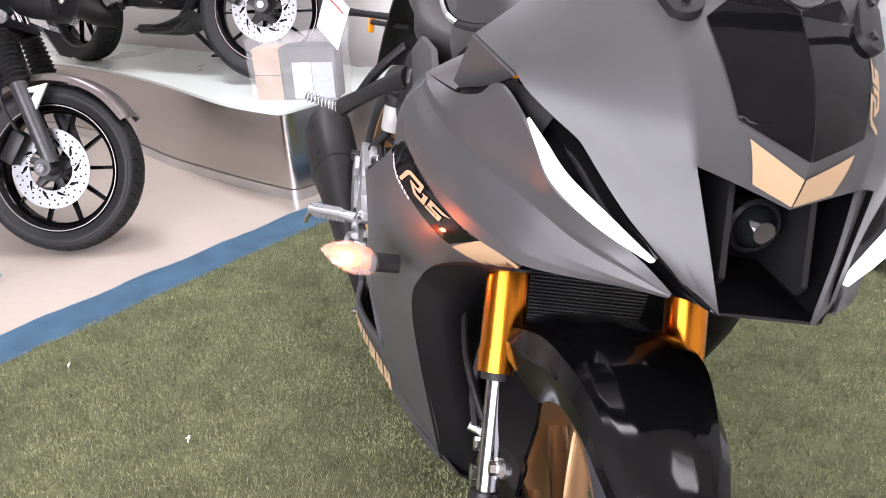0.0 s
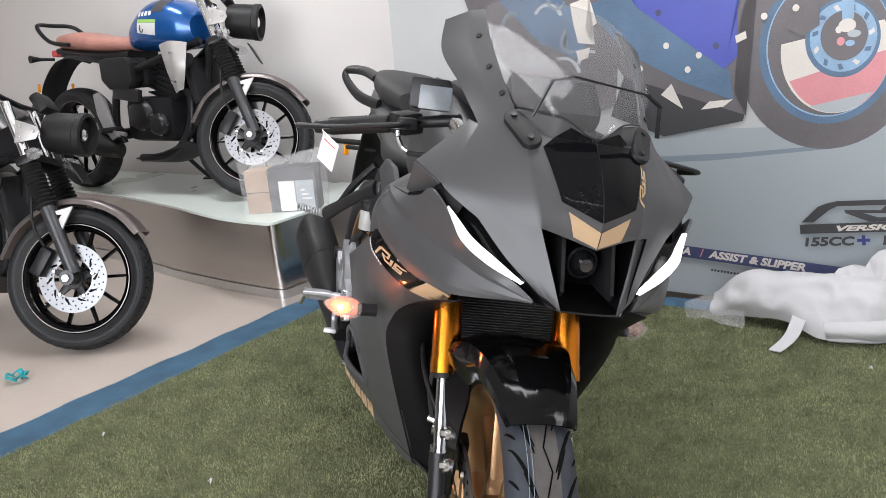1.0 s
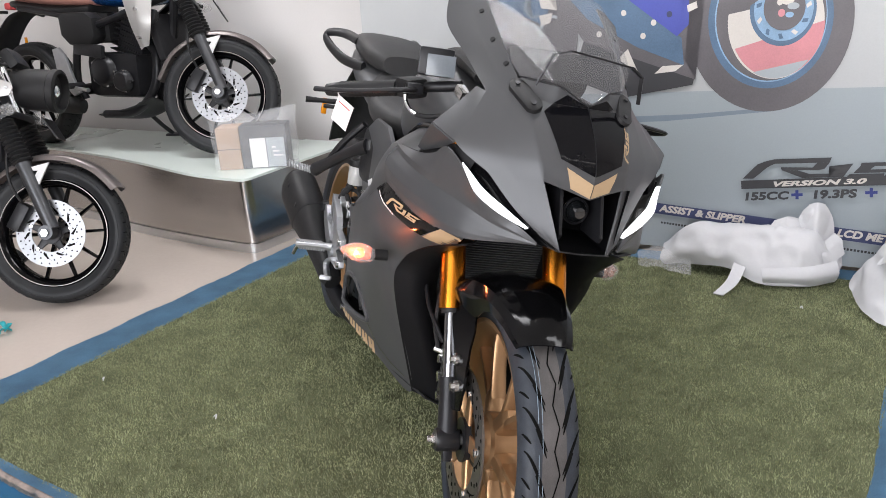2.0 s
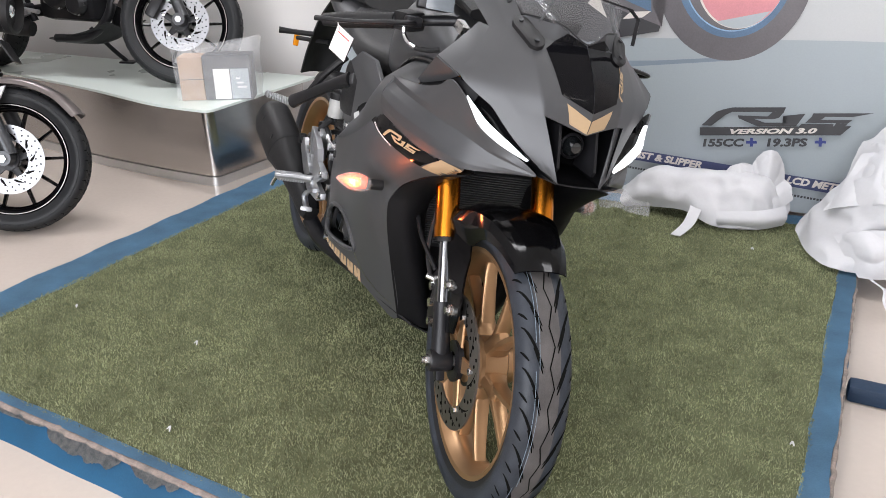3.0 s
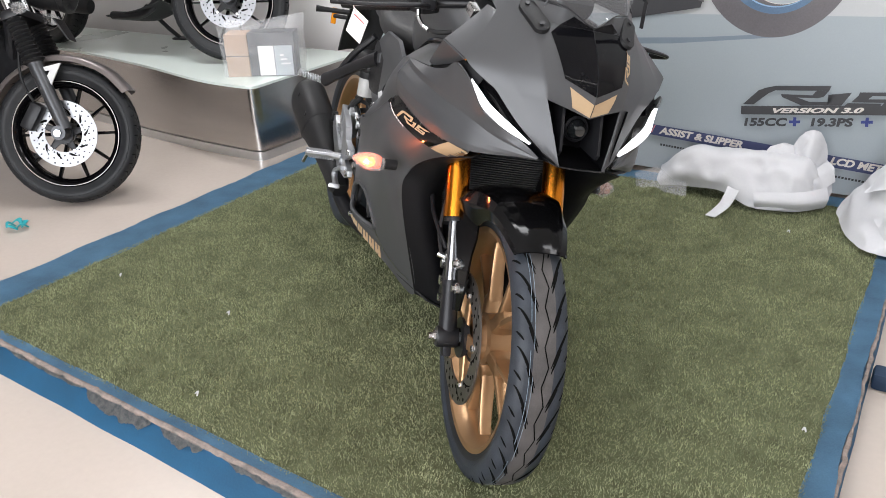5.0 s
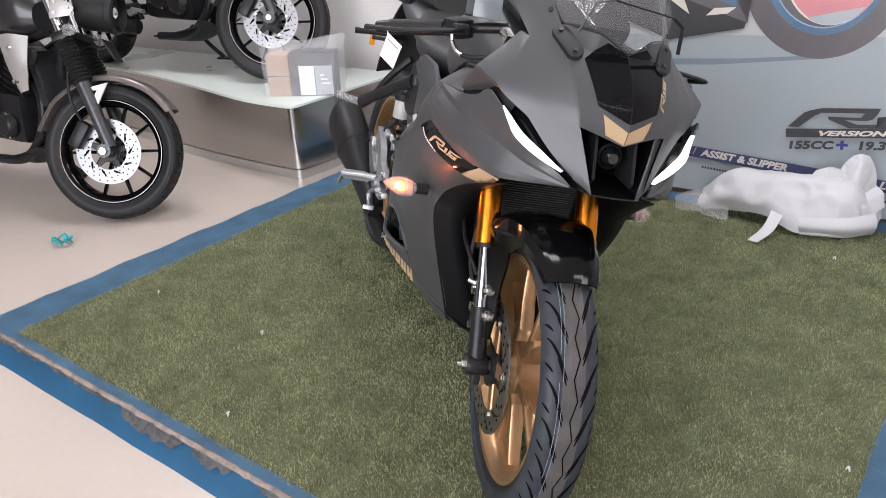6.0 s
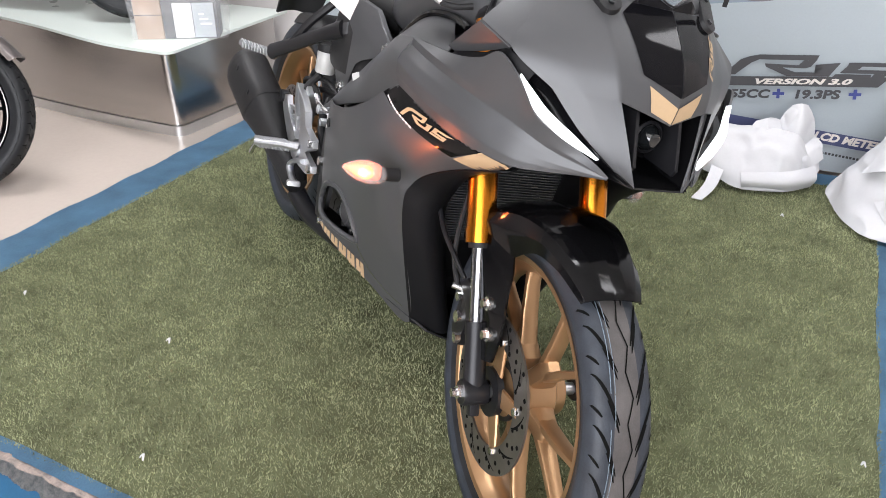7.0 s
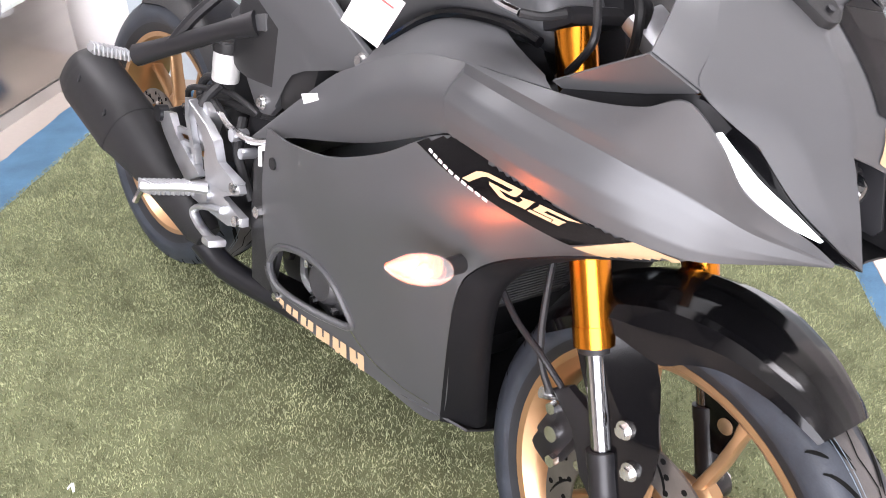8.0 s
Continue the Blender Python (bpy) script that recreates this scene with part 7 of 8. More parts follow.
    part("side_lower", boxed(0.20, 0.03, 0.07, pose(-0.72, -0.165, 0.545, 0, 8, 0), 0.012), RADIATOR, ob, "dark grey lower side cover")
    part("side_stand", tubed([(-0.72, 0.12, 0.24), (-0.66, 0.20, 0.12), (-0.62, 0.25, 0.055)], 0.012, 8), SATIN, ob, "black side stand")
    part("stand_foot", boxed(0.08, 0.06, 0.01, pose(-0.615, 0.255, 0.05, 8, 0, 20), 0.003), SATIN, ob)
    # everything fixed to the frame behind the steering head is drawn out to the true wheelbase
    for child in ob.children:
        if child.type == "MESH" and child.matrix_basis == Matrix.Identity(4):
            for v in child.data.vertices:
                if v.co.x < -0.30:
                    v.co.x = -0.30 + (v.co.x + 0.30) * 1.10
            for piece in child.children:
                for v in piece.data.vertices:
                    if v.co.x < -0.30:
                        v.co.x = -0.30 + (v.co.x + 0.30) * 1.10
    return ob


def hull_side(side):
    loops = []
    for y, s in ((0.10, 0.9), (0.165, 1.0), (0.185, 0.94), (0.192, 0.80)):
        loops.append([Vector((-0.77 + s * 0.125 * c, side * y, 0.655 + s * 0.085 * d)) for c, d in ((-1, 0.75), (-0.8, 1), (0.6, 1), (1, 0.6), (1, -0.5), (0.75, -1), (-0.5, -1), (-0.95, -0.4))])
    return loft(bmesh.new(), loops)


def parked(x, y, z, heading, lean):
    return Matrix.Translation((x, y, z)) @ Matrix.Rotation(radians(heading), 4, "Z") @ Matrix.Rotation(radians(lean), 4, "X")


street_bike(parked(-2.046, 2.898, POD_TOP, -11, -4.5), TANKBLUE, PINKSEAT, "blue tank street motorcycle with a wrapped seat on a podium", True)
street_bike(parked(-2.293, 1.876, FLOOR, -11, -4.5), TANKDARK, SEATMAT, "black street motorcycle parked on a cream tile floor", False)
# ---- the wall poster ----
poster = new("wall_poster")
poster.matrix_world = ROOM
tagged(poster, "large printed motorcycle poster hung on a showroom wall", "poster")
LAYER = [0]


def ink(name, outline, material, label=""):
    """A printed shape; later ones lie a hair in front of earlier ones."""
    LAYER[0] += 1
    y = -0.0015 - 0.00015 * LAYER[0]
    bm = bmesh.new()
    bm.faces.new([bm.verts.new((x, y, z)) for x, z in outline])
    bmesh.ops.triangulate(bm, faces=bm.faces)
    return part(name, bm, material, poster, label)


def ring(cx, cz, rx, rz, r2=0.0, tilt=0.0, n=64, a0=0.0, a1=math.tau):
    pts = []
    for k in range(n + 1):
        a = a0 + (a1 - a0) * k / n
        pts.append((cx + rx * math.cos(a) * math.cos(tilt) - rz * math.sin(a) * math.sin(tilt), cz + rx * math.cos(a) * math.sin(tilt) + rz * math.sin(a) * math.cos(tilt)))
    return pts


part("sheet", boxed(3.75, 0.012, 2.45, Matrix.Translation((-1.95 + 3.75 / 2, 0.0075, 0.01 + 2.45 / 2))), P_TOP, poster, "pale grey printed poster sheet")
ink("ground_print", [(-1.95, 0.01), (1.80, 0.01), (1.80, 0.72), (0.3, 0.70), (-0.75, 0.66), (-1.95, 0.60)], P_ROAD)
ink("low_print", [(-1.95, 0.01), (1.80, 0.01), (1.80, 0.03), (-0.6, 0.16), (-1.95, 0.20)], P_GREY)
ink("shadow_print", [(-0.95, 0.545), (-0.40, 0.583), (-0.05, 0.622), (-0.10, 0.603), (-0.50, 0.552), (-0.95, 0.520)], P_SHADE)
ink("tyre_print", ring(-0.145, 0.935, 0.285, 0.335, tilt=0.12), P_TYRE, "printed tyre")
ink("rim_print", ring(-0.140, 0.942, 0.214, 0.254, tilt=0.12), P_STEEL)
ink("rim_lip_print", ring(-0.138, 0.944, 0.192, 0.232, tilt=0.12), P_LBLUE)
ink("rim_inner_print", ring(-0.137, 0.945, 0.188, 0.228, tilt=0.12), P_TYRE)
ink("sky_print", ring(-0.118, 0.930, 0.164, 0.206, tilt=0.12, a0=math.pi * 0.92, a1=math.pi * 2.12), P_PALE)
ink("red_print", ring(-0.112, 0.925, 0.160, 0.196, tilt=0.12, a0=math.pi * 1.12, a1=math.pi * 1.98), P_RED)
ink("road_print", ring(-0.118, 0.928, 0.158, 0.202, tilt=0.12, a0=math.pi * 1.32, a1=math.pi * 1.74), P_GREY)
ink("disc_print", ring(-0.095, 0.972, 0.112, 0.128, tilt=0.12), P_STEEL)
ink("disc_ring_print", ring(-0.093, 0.976, 0.100, 0.114, tilt=0.12), P_LBLUE)
for k in range(11):
    a = math.tau * k / 11
    ink("disc_slot_print", [(-0.093 + r * math.cos(a + d), 0.976 + 1.14 * r * math.sin(a + d)) for r, d in ((0.078, 0.0), (0.094, 0.10), (0.092, 0.24), (0.076, 0.15))], P_STEEL if k % 3 else P_PALE)
ink("hub_print", ring(-0.090, 0.980, 0.070, 0.080, tilt=0.12), P_TYRE)
ink("fork_print", [(-0.120, 1.32), (-0.070, 1.32), (-0.064, 1.03), (-0.098, 1.03)], P_LBLUE)
for x, z, rx, rz, mt in ((-0.082, 1.012, 0.026, 0.022, P_PALE), (-0.060, 0.985, 0.020, 0.012, P_GREY), (-0.098, 0.962, 0.012, 0.014, P_RED), (-0.106, 1.0, 0.010, 0.012, P_PALE), (-0.070, 0.955, 0.014, 0.010, P_LBLUE)):
    ink("axle_print", ring(x, z, rx, rz, n=24), mt)
ink("calliper_print", [(-0.245, 1.08), (-0.170, 1.10), (-0.165, 1.02), (-0.215, 0.985), (-0.262, 1.01)], P_TYRE)
ink("engine_print", [(-1.20, 1.18), (-0.95, 1.02), (-0.845, 0.87), (-0.39, 0.72), (-0.435, 0.80), (-0.42, 1.05), (-0.36, 1.30), (-1.1, 1.35)], P_TYRE)
ink("gearbox_print", [(-1.62, 1.42), (-1.50, 1.10), (-1.30, 0.86), (-1.02, 0.72), (-0.88, 0.76), (-0.86, 1.05), (-1.0, 1.42)], P_TYRE)
ink("gearbox_blue_print", [(-1.38, 1.20), (-1.20, 1.02), (-1.02, 0.94), (-0.98, 1.06), (-1.14, 1.22)], P_STEEL)
for k, (x, z, r, a0, a1) in enumerate(((-1.16, 1.10, 0.07, 0.3, 2.6), (-1.06, 1.02, 0.05, 2.0, 5.2), (-1.24, 0.98, 0.06, 3.4, 5.8), (-1.10, 0.88, 0.08, 0.2, 1.9), (-1.32, 1.10, 0.05, 1.0, 3.6), (-1.12, 1.18, 0.04, 3.0, 6.0), (-0.98, 0.92, 0.06, 1.2, 3.0))):
    arc = [a0 + (a1 - a0) * j / 14 for j in range(15)]
    ink("casing_print", [(x + r * math.cos(a), z + r * math.sin(a)) for a in arc] + [(x + (r - 0.012 - 0.006 * math.sin(3 * a)) * math.cos(a), z + (r - 0.012) * math.sin(a)) for a in reversed(arc)], P_GREY if k % 3 == 0 else P_SHADE)
ink("frame_print", [(-1.0, 1.14), (-0.83, 0.96), (-0.62, 0.845), (-0.436, 0.775), (-0.45, 0.88), (-0.70, 1.06), (-0.85, 1.2)], P_STEEL)
ink("belly_print", [(-0.845, 0.872), (-0.395, 0.722), (-0.40, 0.700), (-0.688, 0.642), (-0.90, 0.72)], P_INK)
ink("fin_print", [(-0.70, 0.80), (-0.66, 0.84), (-0.615, 0.745)], P_PALE)
ink("vent_print", [(-0.55, 0.742), (-0.52, 0.772), (-0.437, 0.778), (-0.47, 0.752)], P_PALE)
ink("fairing_print", [(-1.00, 1.40), (-0.81, 1.165), (-0.785, 1.12), (-0.468, 0.886), (-0.425, 0.93), (-0.43, 1.13), (-0.36, 1.45)], P_BLUE, "printed royal blue fairing")
ink("vent_print", [(-0.435, 1.00), (-0.40, 1.015), (-0.395, 0.99), (-0.43, 0.975)], P_PALE)
for k, (x, z) in enumerate(((-0.71, 1.10), (-0.50, 0.97), (-0.68, 0.98), (-0.78, 0.90), (-0.56, 0.94), (-0.60, 0.89), (-0.34, 1.06), (-0.24, 1.08))):
    ink("bolt_print", ring(x, z, 0.011, 0.012, n=14), P_PALE if k > 1 else P_NAVY)
# tailpiece seen through the windscreen: plain pale swirls of print
for pts in ([(-1.06, 1.16), (-0.98, 1.18), (-0.95, 1.08), (-1.0, 1.05), (-0.96, 1.0), (-1.03, 1.01), (-1.05, 1.09)], [(-1.04, 0.98), (-0.98, 0.99), (-0.99, 0.95), (-1.03, 0.94)]):
    ink("pale_print", pts, P_PALE)

TILT_UP = radians(6.5)


def on_text(u, v):
    return (-0.19 + u * math.cos(TILT_UP) - v * math.sin(TILT_UP), 0.30 + u * math.sin(TILT_UP) * 1.0 + v * math.cos(TILT_UP))


for b in [stroke for shape in MARK for stroke in shape]:
    ink("emblem", [on_text(0.004 + 0.625 * u, 0.034 + 0.085 * v - 0.03 * u) for u, v in b], P_INK, "dark printed emblem shape")
ink("version_bar", [on_text(0.0, -0.008), on_text(0.52, -0.012), on_text(0.555, 0.024), on_text(0.0, 0.026)], P_INK)


def words(name, body, u, v, size, material, angle, squeeze=1.0, shear=0.0, label=""):
    LAYER[0] += 1
    x, z = (u, v)
    m = Matrix.Translation((x, -0.0015 - 0.00015 * LAYER[0], z)) @ Matrix.Rotation(-angle, 4, "Y") @ Matrix.Rotation(radians(90), 4, "X")
    return part(name, text_bm(body, size, m, 0.0002, shear, squeeze, bold=size * 0.045), material, poster, label)


words("lettering", "VERSION 3.0", *on_text(0.110, -0.002), 0.027, P_PALE, TILT_UP, 2.15, 0.3, "pale printed words")
words("lettering", "155CC", *on_text(0.004, -0.054), 0.043, P_INK, TILT_UP, 1.32, 0.12, "dark printed words")
words("lettering", "19.3PS", *on_text(0.250, -0.054), 0.043, P_INK, TILT_UP, 1.32, 0.12)
for u in (0.201, 0.452):
    for w, h in ((0.0055, 0.018), (0.020, 0.0055)):
        ink("plus_print", [on_text(u + a * w, -0.038 + b * h) for a, b in ((-1, 1), (1, 1), (1, -1), (-1, -1))], P_PLUS)
ink("band_print", [(-0.95, 0.232), (1.6, 0.085), (1.6, 0.037), (-0.95, 0.186)], P_NAVY, "navy printed band")
DOWN = -math.atan2(0.147, 2.55)
words("lettering", "VVA", -0.665, 0.181, 0.040, P_PALE, DOWN, 1.1, 0.2)
words("lettering", "ASSIST & SLIPPER", -0.508, 0.172, 0.040, P_PALE, DOWN, 1.15, 0.2, "pale printed words")
words("lettering", "LCD METER", 0.165, 0.134, 0.040, P_PALE, DOWN, 1.1, 0.2, "pale printed words")
ink("divider_print", [(-0.545, 0.172), (-0.540, 0.172), (-0.528, 0.205), (-0.533, 0.205)], P_RED)
for k in range(14):
    u = -0.50 + 0.012 * k
    ink("small_print", [(u, 0.118 - 0.055 * 0.012 * k), (u + 0.008, 0.118 - 0.055 * 0.012 * k), (u + 0.008, 0.127 - 0.055 * 0.012 * k), (u, 0.127 - 0.055 * 0.012 * k)], P_INK)
for k in range(16):
    u = 0.17 + 0.012 * k
    ink("small_print", [(u, 0.082 - 0.057 * 0.012 * k), (u + 0.008, 0.082 - 0.057 * 0.012 * k), (u + 0.008, 0.091 - 0.057 * 0.012 * k), (u, 0.091 - 0.057 * 0.012 * k)], P_INK)

# ---- packing foam heaps on the turf ----
def crumpled(name, sheets, label, seed, amp):
    """A heap of soft foam: several loose sheets through control rows, each with broad folds and a few crisp creases."""
    heap = None
    for n, rows in enumerate(sheets):
        one = patch(rows, 64, 48, 0)
        one.normal_update()
        moved = {}
        for v in one.verts:
            p = v.co + Vector((seed + 3 * n, seed * 0.7, 0))
            bent = p + 0.06 * Vector((noise.noise(p * 5), noise.noise(p * 5 + Vector((7, 0, 0))), noise.noise(p * 5 + Vector((0, 9, 0)))))
            a, b, c = noise.noise(bent * 5), noise.noise(bent * 11 + Vector((3, 1, 4))), noise.noise(bent * 24)
            fold = 1.0 - 2.6 * math.sqrt(a * a + 0.00006)
            crease = 0.8 - 2.6 * math.sqrt(b * b + 0.00006)
            moved[v] = v.co + v.normal * amp * (0.9 * fold + 0.55 * crease + 0.12 * c) + Vector((a, b, 0)) * amp * 0.8
        for v, c in moved.items():
            v.co = c
            v.co.z = max(0.006, v.co.z)
        bmesh.ops.solidify(one, geom=one.faces[:], thickness=0.002)
        if heap:
            part("fold", one, FOAM, heap, "", 40)
        else:
            heap = part(name, one, FOAM, None, "", 40)
    return tagged(heap, label, "packing sheet", "packing sheets")


crumpled("packing_sheet", [
    [[(0.20, 2.54, 0.06), (0.30, 2.54, 0.12), (0.42, 2.52, 0.13), (0.55, 2.48, 0.12), (0.64, 2.46, 0.14), (0.74, 2.42, 0.12), (0.82, 2.40, 0.08)],
     [(0.19, 2.48, 0.05), (0.30, 2.42, 0.17), (0.43, 2.38, 0.19), (0.57, 2.36, 0.19), (0.64, 2.34, 0.20), (0.73, 2.33, 0.18), (0.83, 2.36, 0.09)],
     [(0.19, 2.44, 0.03), (0.31, 2.36, 0.11), (0.43, 2.31, 0.12), (0.55, 2.28, 0.08), (0.63, 2.26, 0.11), (0.73, 2.27, 0.10), (0.82, 2.32, 0.06)],
     [(0.21, 2.44, 0.015), (0.32, 2.38, 0.04), (0.44, 2.31, 0.05), (0.54, 2.25, 0.015), (0.64, 2.24, 0.02), (0.73, 2.26, 0.015), (0.81, 2.33, 0.02)]],
    # two upright lobes and a flap lying against them
    [[(0.665, 2.33, 0.06), (0.725, 2.28, 0.08), (0.80, 2.34, 0.06)], [(0.660, 2.36, 0.17), (0.725, 2.32, 0.18), (0.805, 2.37, 0.16)], [(0.675, 2.39, 0.25), (0.730, 2.36, 0.265), (0.795, 2.39, 0.24)], [(0.705, 2.41, 0.285), (0.735, 2.40, 0.292), (0.765, 2.41, 0.283)]],
    [[(0.555, 2.32, 0.08), (0.615, 2.27, 0.09), (0.68, 2.31, 0.08)], [(0.550, 2.35, 0.16), (0.620, 2.30, 0.18), (0.685, 2.34, 0.17)], [(0.585, 2.38, 0.225), (0.630, 2.36, 0.25), (0.675, 2.38, 0.235)]],
    [[(0.60, 2.255, 0.03), (0.72, 2.250, 0.05), (0.835, 2.32, 0.12)], [(0.62, 2.265, 0.08), (0.73, 2.275, 0.11), (0.825, 2.34, 0.17)], [(0.66, 2.30, 0.11), (0.74, 2.31, 0.15), (0.80, 2.37, 0.19)]],
], "crumpled white foam packing sheet heaped on green turf", 3.0, 0.013)
bm = patch([[(0.455, 2.30, 0.085), (0.425, 2.22, 0.035), (0.375, 2.14, 0.010)], [(0.500, 2.29, 0.085), (0.465, 2.21, 0.03), (0.410, 2.13, 0.008)]], 14, 6, 0.003)
tagged(part("foam_strip", bm, FOAM), "loose strip of white packing foam on green turf", "packing strip", "packing sheets")
bm = patch([[(0.56, 2.25, 0.012), (0.70, 2.255, 0.012), (0.80, 2.30, 0.02)], [(0.545, 2.215, 0.05), (0.70, 2.225, 0.055), (0.81, 2.28, 0.06)], [(0.54, 2.23, 0.085), (0.70, 2.25, 0.09), (0.80, 2.30, 0.10)]], 24, 14, 0.003)
tagged(part("foam_strip", bm, FOAM), "curled strip of white packing foam on green turf", "packing strip", "packing sheets")
bm = patch([[(0.08, 2.50, 0.03), (0.18, 2.47, 0.05), (0.28, 2.42, 0.03)], [(0.09, 2.44, 0.05), (0.19, 2.42, 0.075), (0.30, 2.38, 0.05)], [(0.10, 2.41, 0.008), (0.20, 2.36, 0.012), (0.30, 2.33, 0.008)]], 24, 14, 0)
for v in bm.verts:
    v.co.z = max(0.006, v.co.z + 0.022 * noise.noise(v.co * 22))
tagged(part("clear_film", bm, WRAP), "crinkled clear plastic film on green turf", "plastic film")
crumpled("packing_sheet", [
    [[(1.02, 2.30, 0.34), (1.12, 2.32, 0.42), (1.25, 2.30, 0.44), (1.42, 2.25, 0.36)],
     [(0.95, 2.20, 0.22), (1.04, 2.12, 0.34), (1.20, 2.08, 0.38), (1.42, 2.10, 0.34)],
     [(0.87, 2.22, 0.11), (0.96, 2.05, 0.22), (1.12, 1.98, 0.30), (1.40, 2.02, 0.24)],
     [(0.85, 2.26, 0.03), (0.90, 2.04, 0.08), (1.06, 1.93, 0.12), (1.36, 1.97, 0.12)],
     [(0.85, 2.16, 0.012), (0.885, 1.95, 0.010), (1.02, 1.90, 0.012), (1.30, 1.92, 0.012)]],
    # a broad fold lying over the heap and a pointed flap at its foot
    [[(1.00, 2.20, 0.35), (1.13, 2.12, 0.44), (1.36, 2.10, 0.46)], [(0.93, 2.13, 0.245), (1.07, 2.04, 0.345), (1.34, 2.01, 0.36)], [(0.885, 2.10, 0.165), (1.02, 1.975, 0.24), (1.24, 1.95, 0.23)]],
    [[(0.90, 2.00, 0.11), (1.00, 1.93, 0.165), (1.16, 1.92, 0.17)], [(0.935, 1.93, 0.06), (1.01, 1.885, 0.085), (1.13, 1.88, 0.09)], [(0.975, 1.875, 0.010), (1.015, 1.862, 0.012), (1.09, 1.865, 0.015)]],
], "tall crumpled white foam packing sheet at the turf corner", 11.0, 0.014)
bm = tubed([(0.99, 1.90, 0.02), (1.02, 1.86, 0.006), (1.035, 1.80, 0.006), (1.03, 1.76, -0.02), (1.05, 1.72, -0.06)], 0.006, 8, flat=0.3)
tagged(part("tie_strap", bm, FOAM), "thin white plastic tie hanging off the turf edge", "strap")

# ---- small things ----
def carton():
    m = Matrix.Translation((-1.735, 2.625, POD_TOP)) @ Matrix.Rotation(radians(17), 4, "Z")
    ob = thing("wrapped_carton", m, "film-wrapped cardboard and dark carton standing on a podium", "carton")
    b1 = part("cardboard_box", boxed(0.11, 0.13, 0.20, pose(-0.095, 0.015, 0.10), 0.003), CARD, ob, "brown cardboard box")
    part("box_gap", boxed(0.112, 0.132, 0.003, pose(-0.095, 0.015, 0.098)), DARKBOX, b1)
    b2 = part("printed_box", boxed(0.22, 0.12, 0.205, pose(0.072, 0.01, 0.1025), 0.003), DARKBOX, ob, "dark printed carton")
    part("label_sheet", boxed(0.075, 0.001, 0.14, pose(0.045, -0.0515, 0.075)), TAG, b2, "white paper label")
    part("label_sheet", boxed(0.085, 0.001, 0.14, pose(0.128, -0.0515, 0.075)), P_GREY, b2, "grey printed label")
    for k in range(3):
        part("print_bar", boxed(0.02 + 0.012 * k, 0.001, 0.008, pose(0.12 + 0.008 * k, -0.0528, 0.10 - 0.02 * k)), TAG, b2)
    rows = []
    for z, o in ((0.0, 0.006), (0.10, 0.012), (0.20, 0.010), (0.245, 0.02)):
        w, d = 0.165 + o, 0.075 + o
        row = [(-w + 0.01, -d + 0.02, z), (-w * 0.5, -d + 0.015, z + (0.01 if z > 0.2 else 0)), (0, -d + 0.015, z), (w * 0.6, -d + 0.015, z + (0.02 if z > 0.2 else 0)), (w + 0.03, -d + 0.02, z + (0.05 if z > 0.2 else 0)), (w + 0.025, d * 0.9, z + (0.03 if z > 0.2 else 0)), (0, d + 0.01, z), (-w + 0.01, d, z)]
        rows.append(row)
    bm = patch(rows, 60, 24, 0)
    for v in bm.verts:
        v.co += Vector((noise.noise(v.co * 18), noise.noise(v.co * 18 + Vector((7, 0, 0))), 0.6 * noise.noise(v.co * 14 + Vector((3, 0, 0))))) * 0.008
        v.co.z = max(0.002, v.co.z)
    part("plastic_wrap", bm, WRAP, ob, "crinkled clear plastic wrap").visible_shadow = False
    return ob


carton()
bm = bmesh.new()
for k in range(5):
    a = k * 1.3
    tube(bm, [(-2.31 + 0.02 * math.cos(a), 1.53 + 0.02 * math.sin(a), FLOOR + 0.008), (-2.31 + 0.035 * math.cos(a + 0.8), 1.53 + 0.035 * math.sin(a + 0.8), FLOOR + 0.03), (-2.31 + 0.05 * math.cos(a + 1.4), 1.53 + 0.03 * math.sin(a + 1.4), FLOOR + 0.012)], [0.004, 0.012, 0.006], 8, flat=0.35)
tagged(part("plastic_scrap", bm, TEAL), "crumpled teal plastic scrap on a cream floor", "scrap")
bm = boxed(0.75, 0.06, 0.05, Matrix.Translation((1.17, 1.17, FLOOR + 0.025)) @ pose(0, 0, 0, 0, 0, -14), 0.012)
tagged(part("floor_batten", bm, NAVY), "dark blue cloth covered batten on a cream floor", "batten")

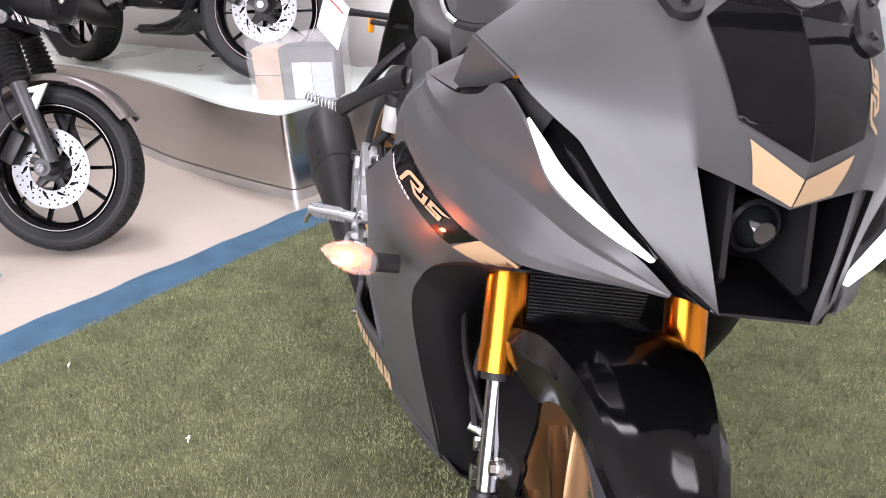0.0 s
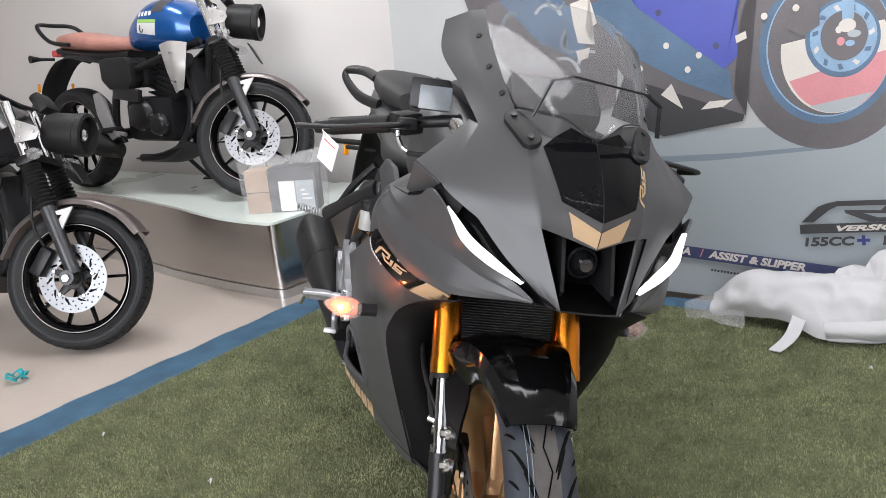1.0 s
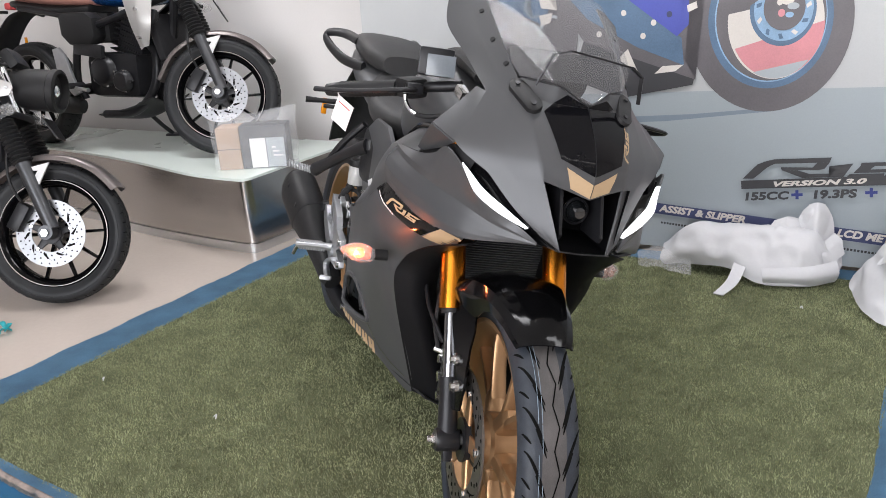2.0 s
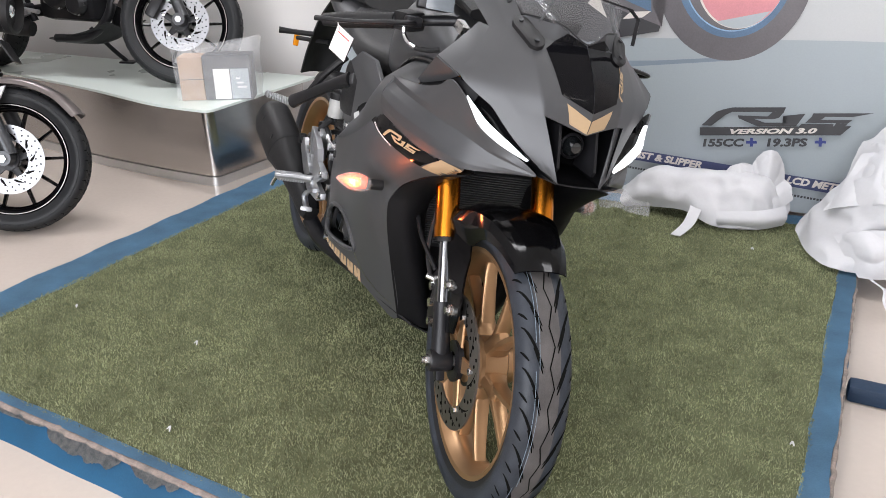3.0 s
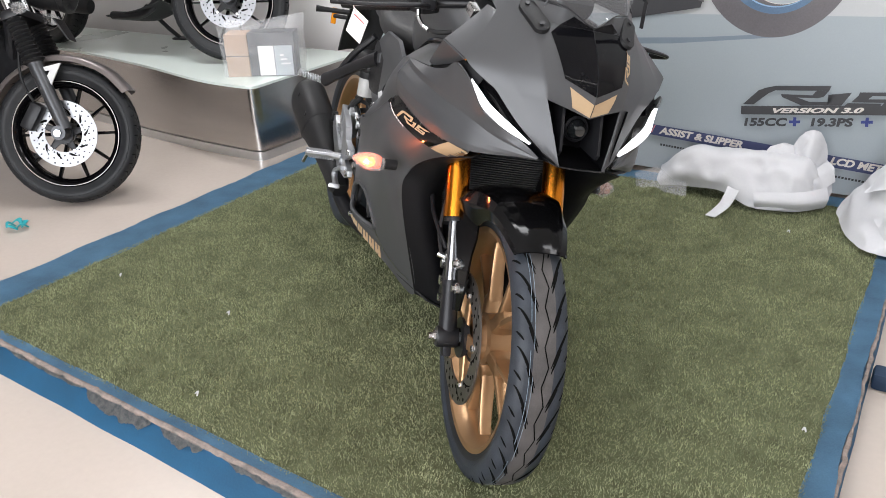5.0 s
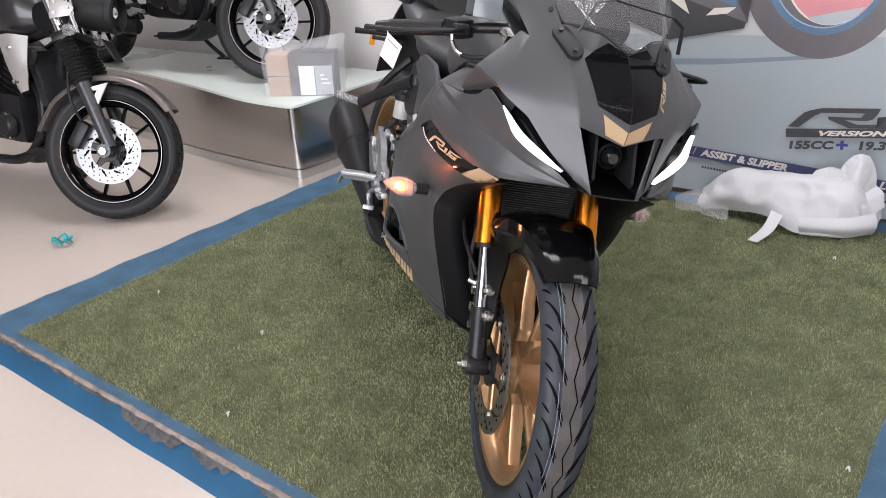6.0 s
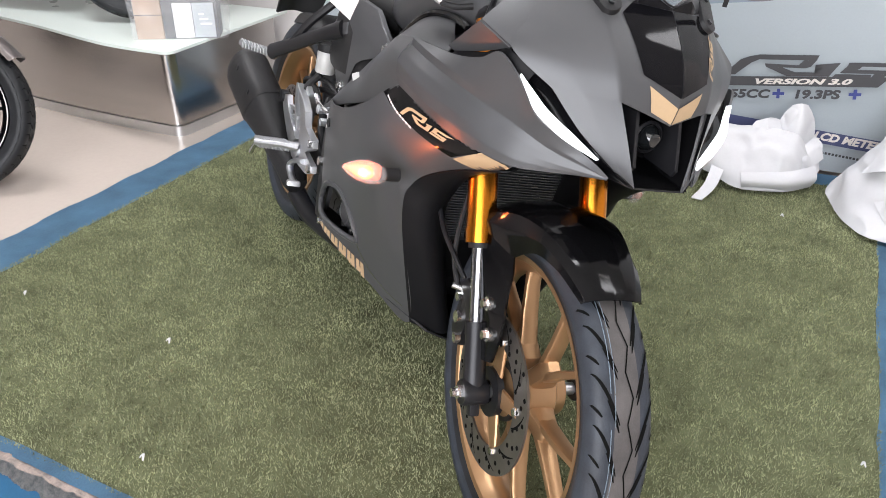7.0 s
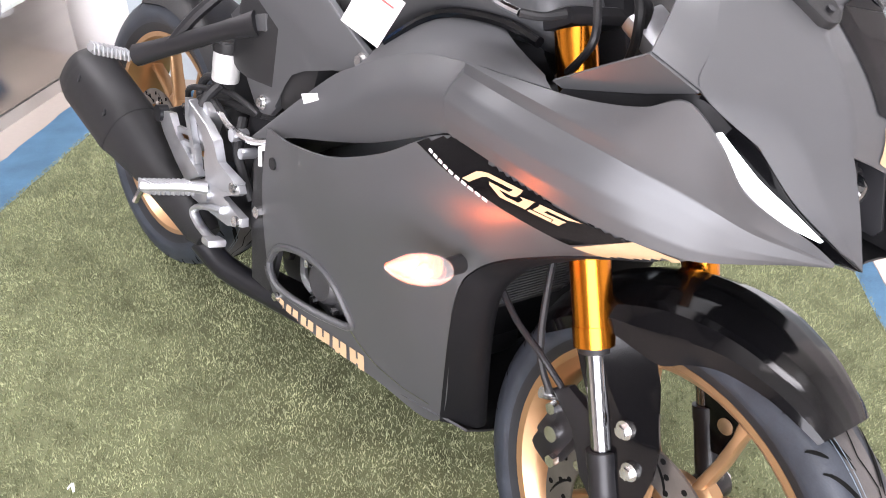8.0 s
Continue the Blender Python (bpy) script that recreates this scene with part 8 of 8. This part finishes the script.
# pale scraps caught in the turf
for k, (x, y, r) in enumerate(((-1.0, 1.02, 0.008), (-0.86, 0.64, 0.007), (-1.49, 1.15, 0.006), (0.59, 0.89, 0.005), (-0.40, 1.95, 0.005), (0.66, 2.05, 0.005))):
    bm = bmesh.new()
    tube(bm, [(x - r, y, 0.012), (x, y + r * 0.5, 0.018), (x + r * 0.6, y - r, 0.012)], [0.0015, 0.0035, 0.0015], 6, flat=0.5)
    tagged(part("foam_scrap", bm, FOAM), "tiny white foam scrap on green turf", "scrap", "foam scraps")

# ---- turf blades ----
def blades(n=300000):
    """Short upright blades over the whole mat, as one sheet of stuff."""
    rng = np.random.default_rng(4)
    u, v = rng.random(n), rng.random(n)
    a, b, c, d = [np.array(p) for p in turf_in]
    base = (a * (1 - u)[:, None] + b * u[:, None]) * (1 - v)[:, None] + (d * (1 - u)[:, None] + c * u[:, None]) * v[:, None]
    ang = rng.random(n) * math.tau
    # tufts: blades of one small cell lean together and share a height
    cell = np.floor(base / 0.009).astype(int)
    code = (cell[:, 0] * 7919 + cell[:, 1] * 104729) % 4096
    tuft = rng.random((4096, 3))
    h = 0.002 + 0.003 * rng.random(n) + 0.006 * tuft[code, 2]
    w = 0.0010 + 0.0007 * rng.random(n)
    lean = (tuft[code, :2] - 0.5) * 0.008 + (rng.random((n, 2)) - 0.5) * 0.008
    side = np.stack([np.cos(ang), np.sin(ang)], 1) * w[:, None]
    co = np.zeros((n, 3, 3))
    co[:, 0, :2], co[:, 1, :2], co[:, 2, :2] = base - side, base + side, base + lean
    co[:, 0, 2] = co[:, 1, 2] = -0.001
    co[:, 2, 2] = h
    me = bpy.data.meshes.new("turf_blades")
    me.vertices.add(3 * n)
    me.vertices.foreach_set("co", co.ravel())
    me.loops.add(3 * n)
    me.loops.foreach_set("vertex_index", np.arange(3 * n))
    me.polygons.add(n)
    me.polygons.foreach_set("loop_start", np.arange(n) * 3)
    me.polygons.foreach_set("loop_total", np.full(n, 3))
    me.update(calc_edges=True)
    me.materials.append(BLADE)
    ob = new("turf_blades", me)
    return tagged(ob, "short green artificial grass blades", "turf", kind="stuff")


blades()
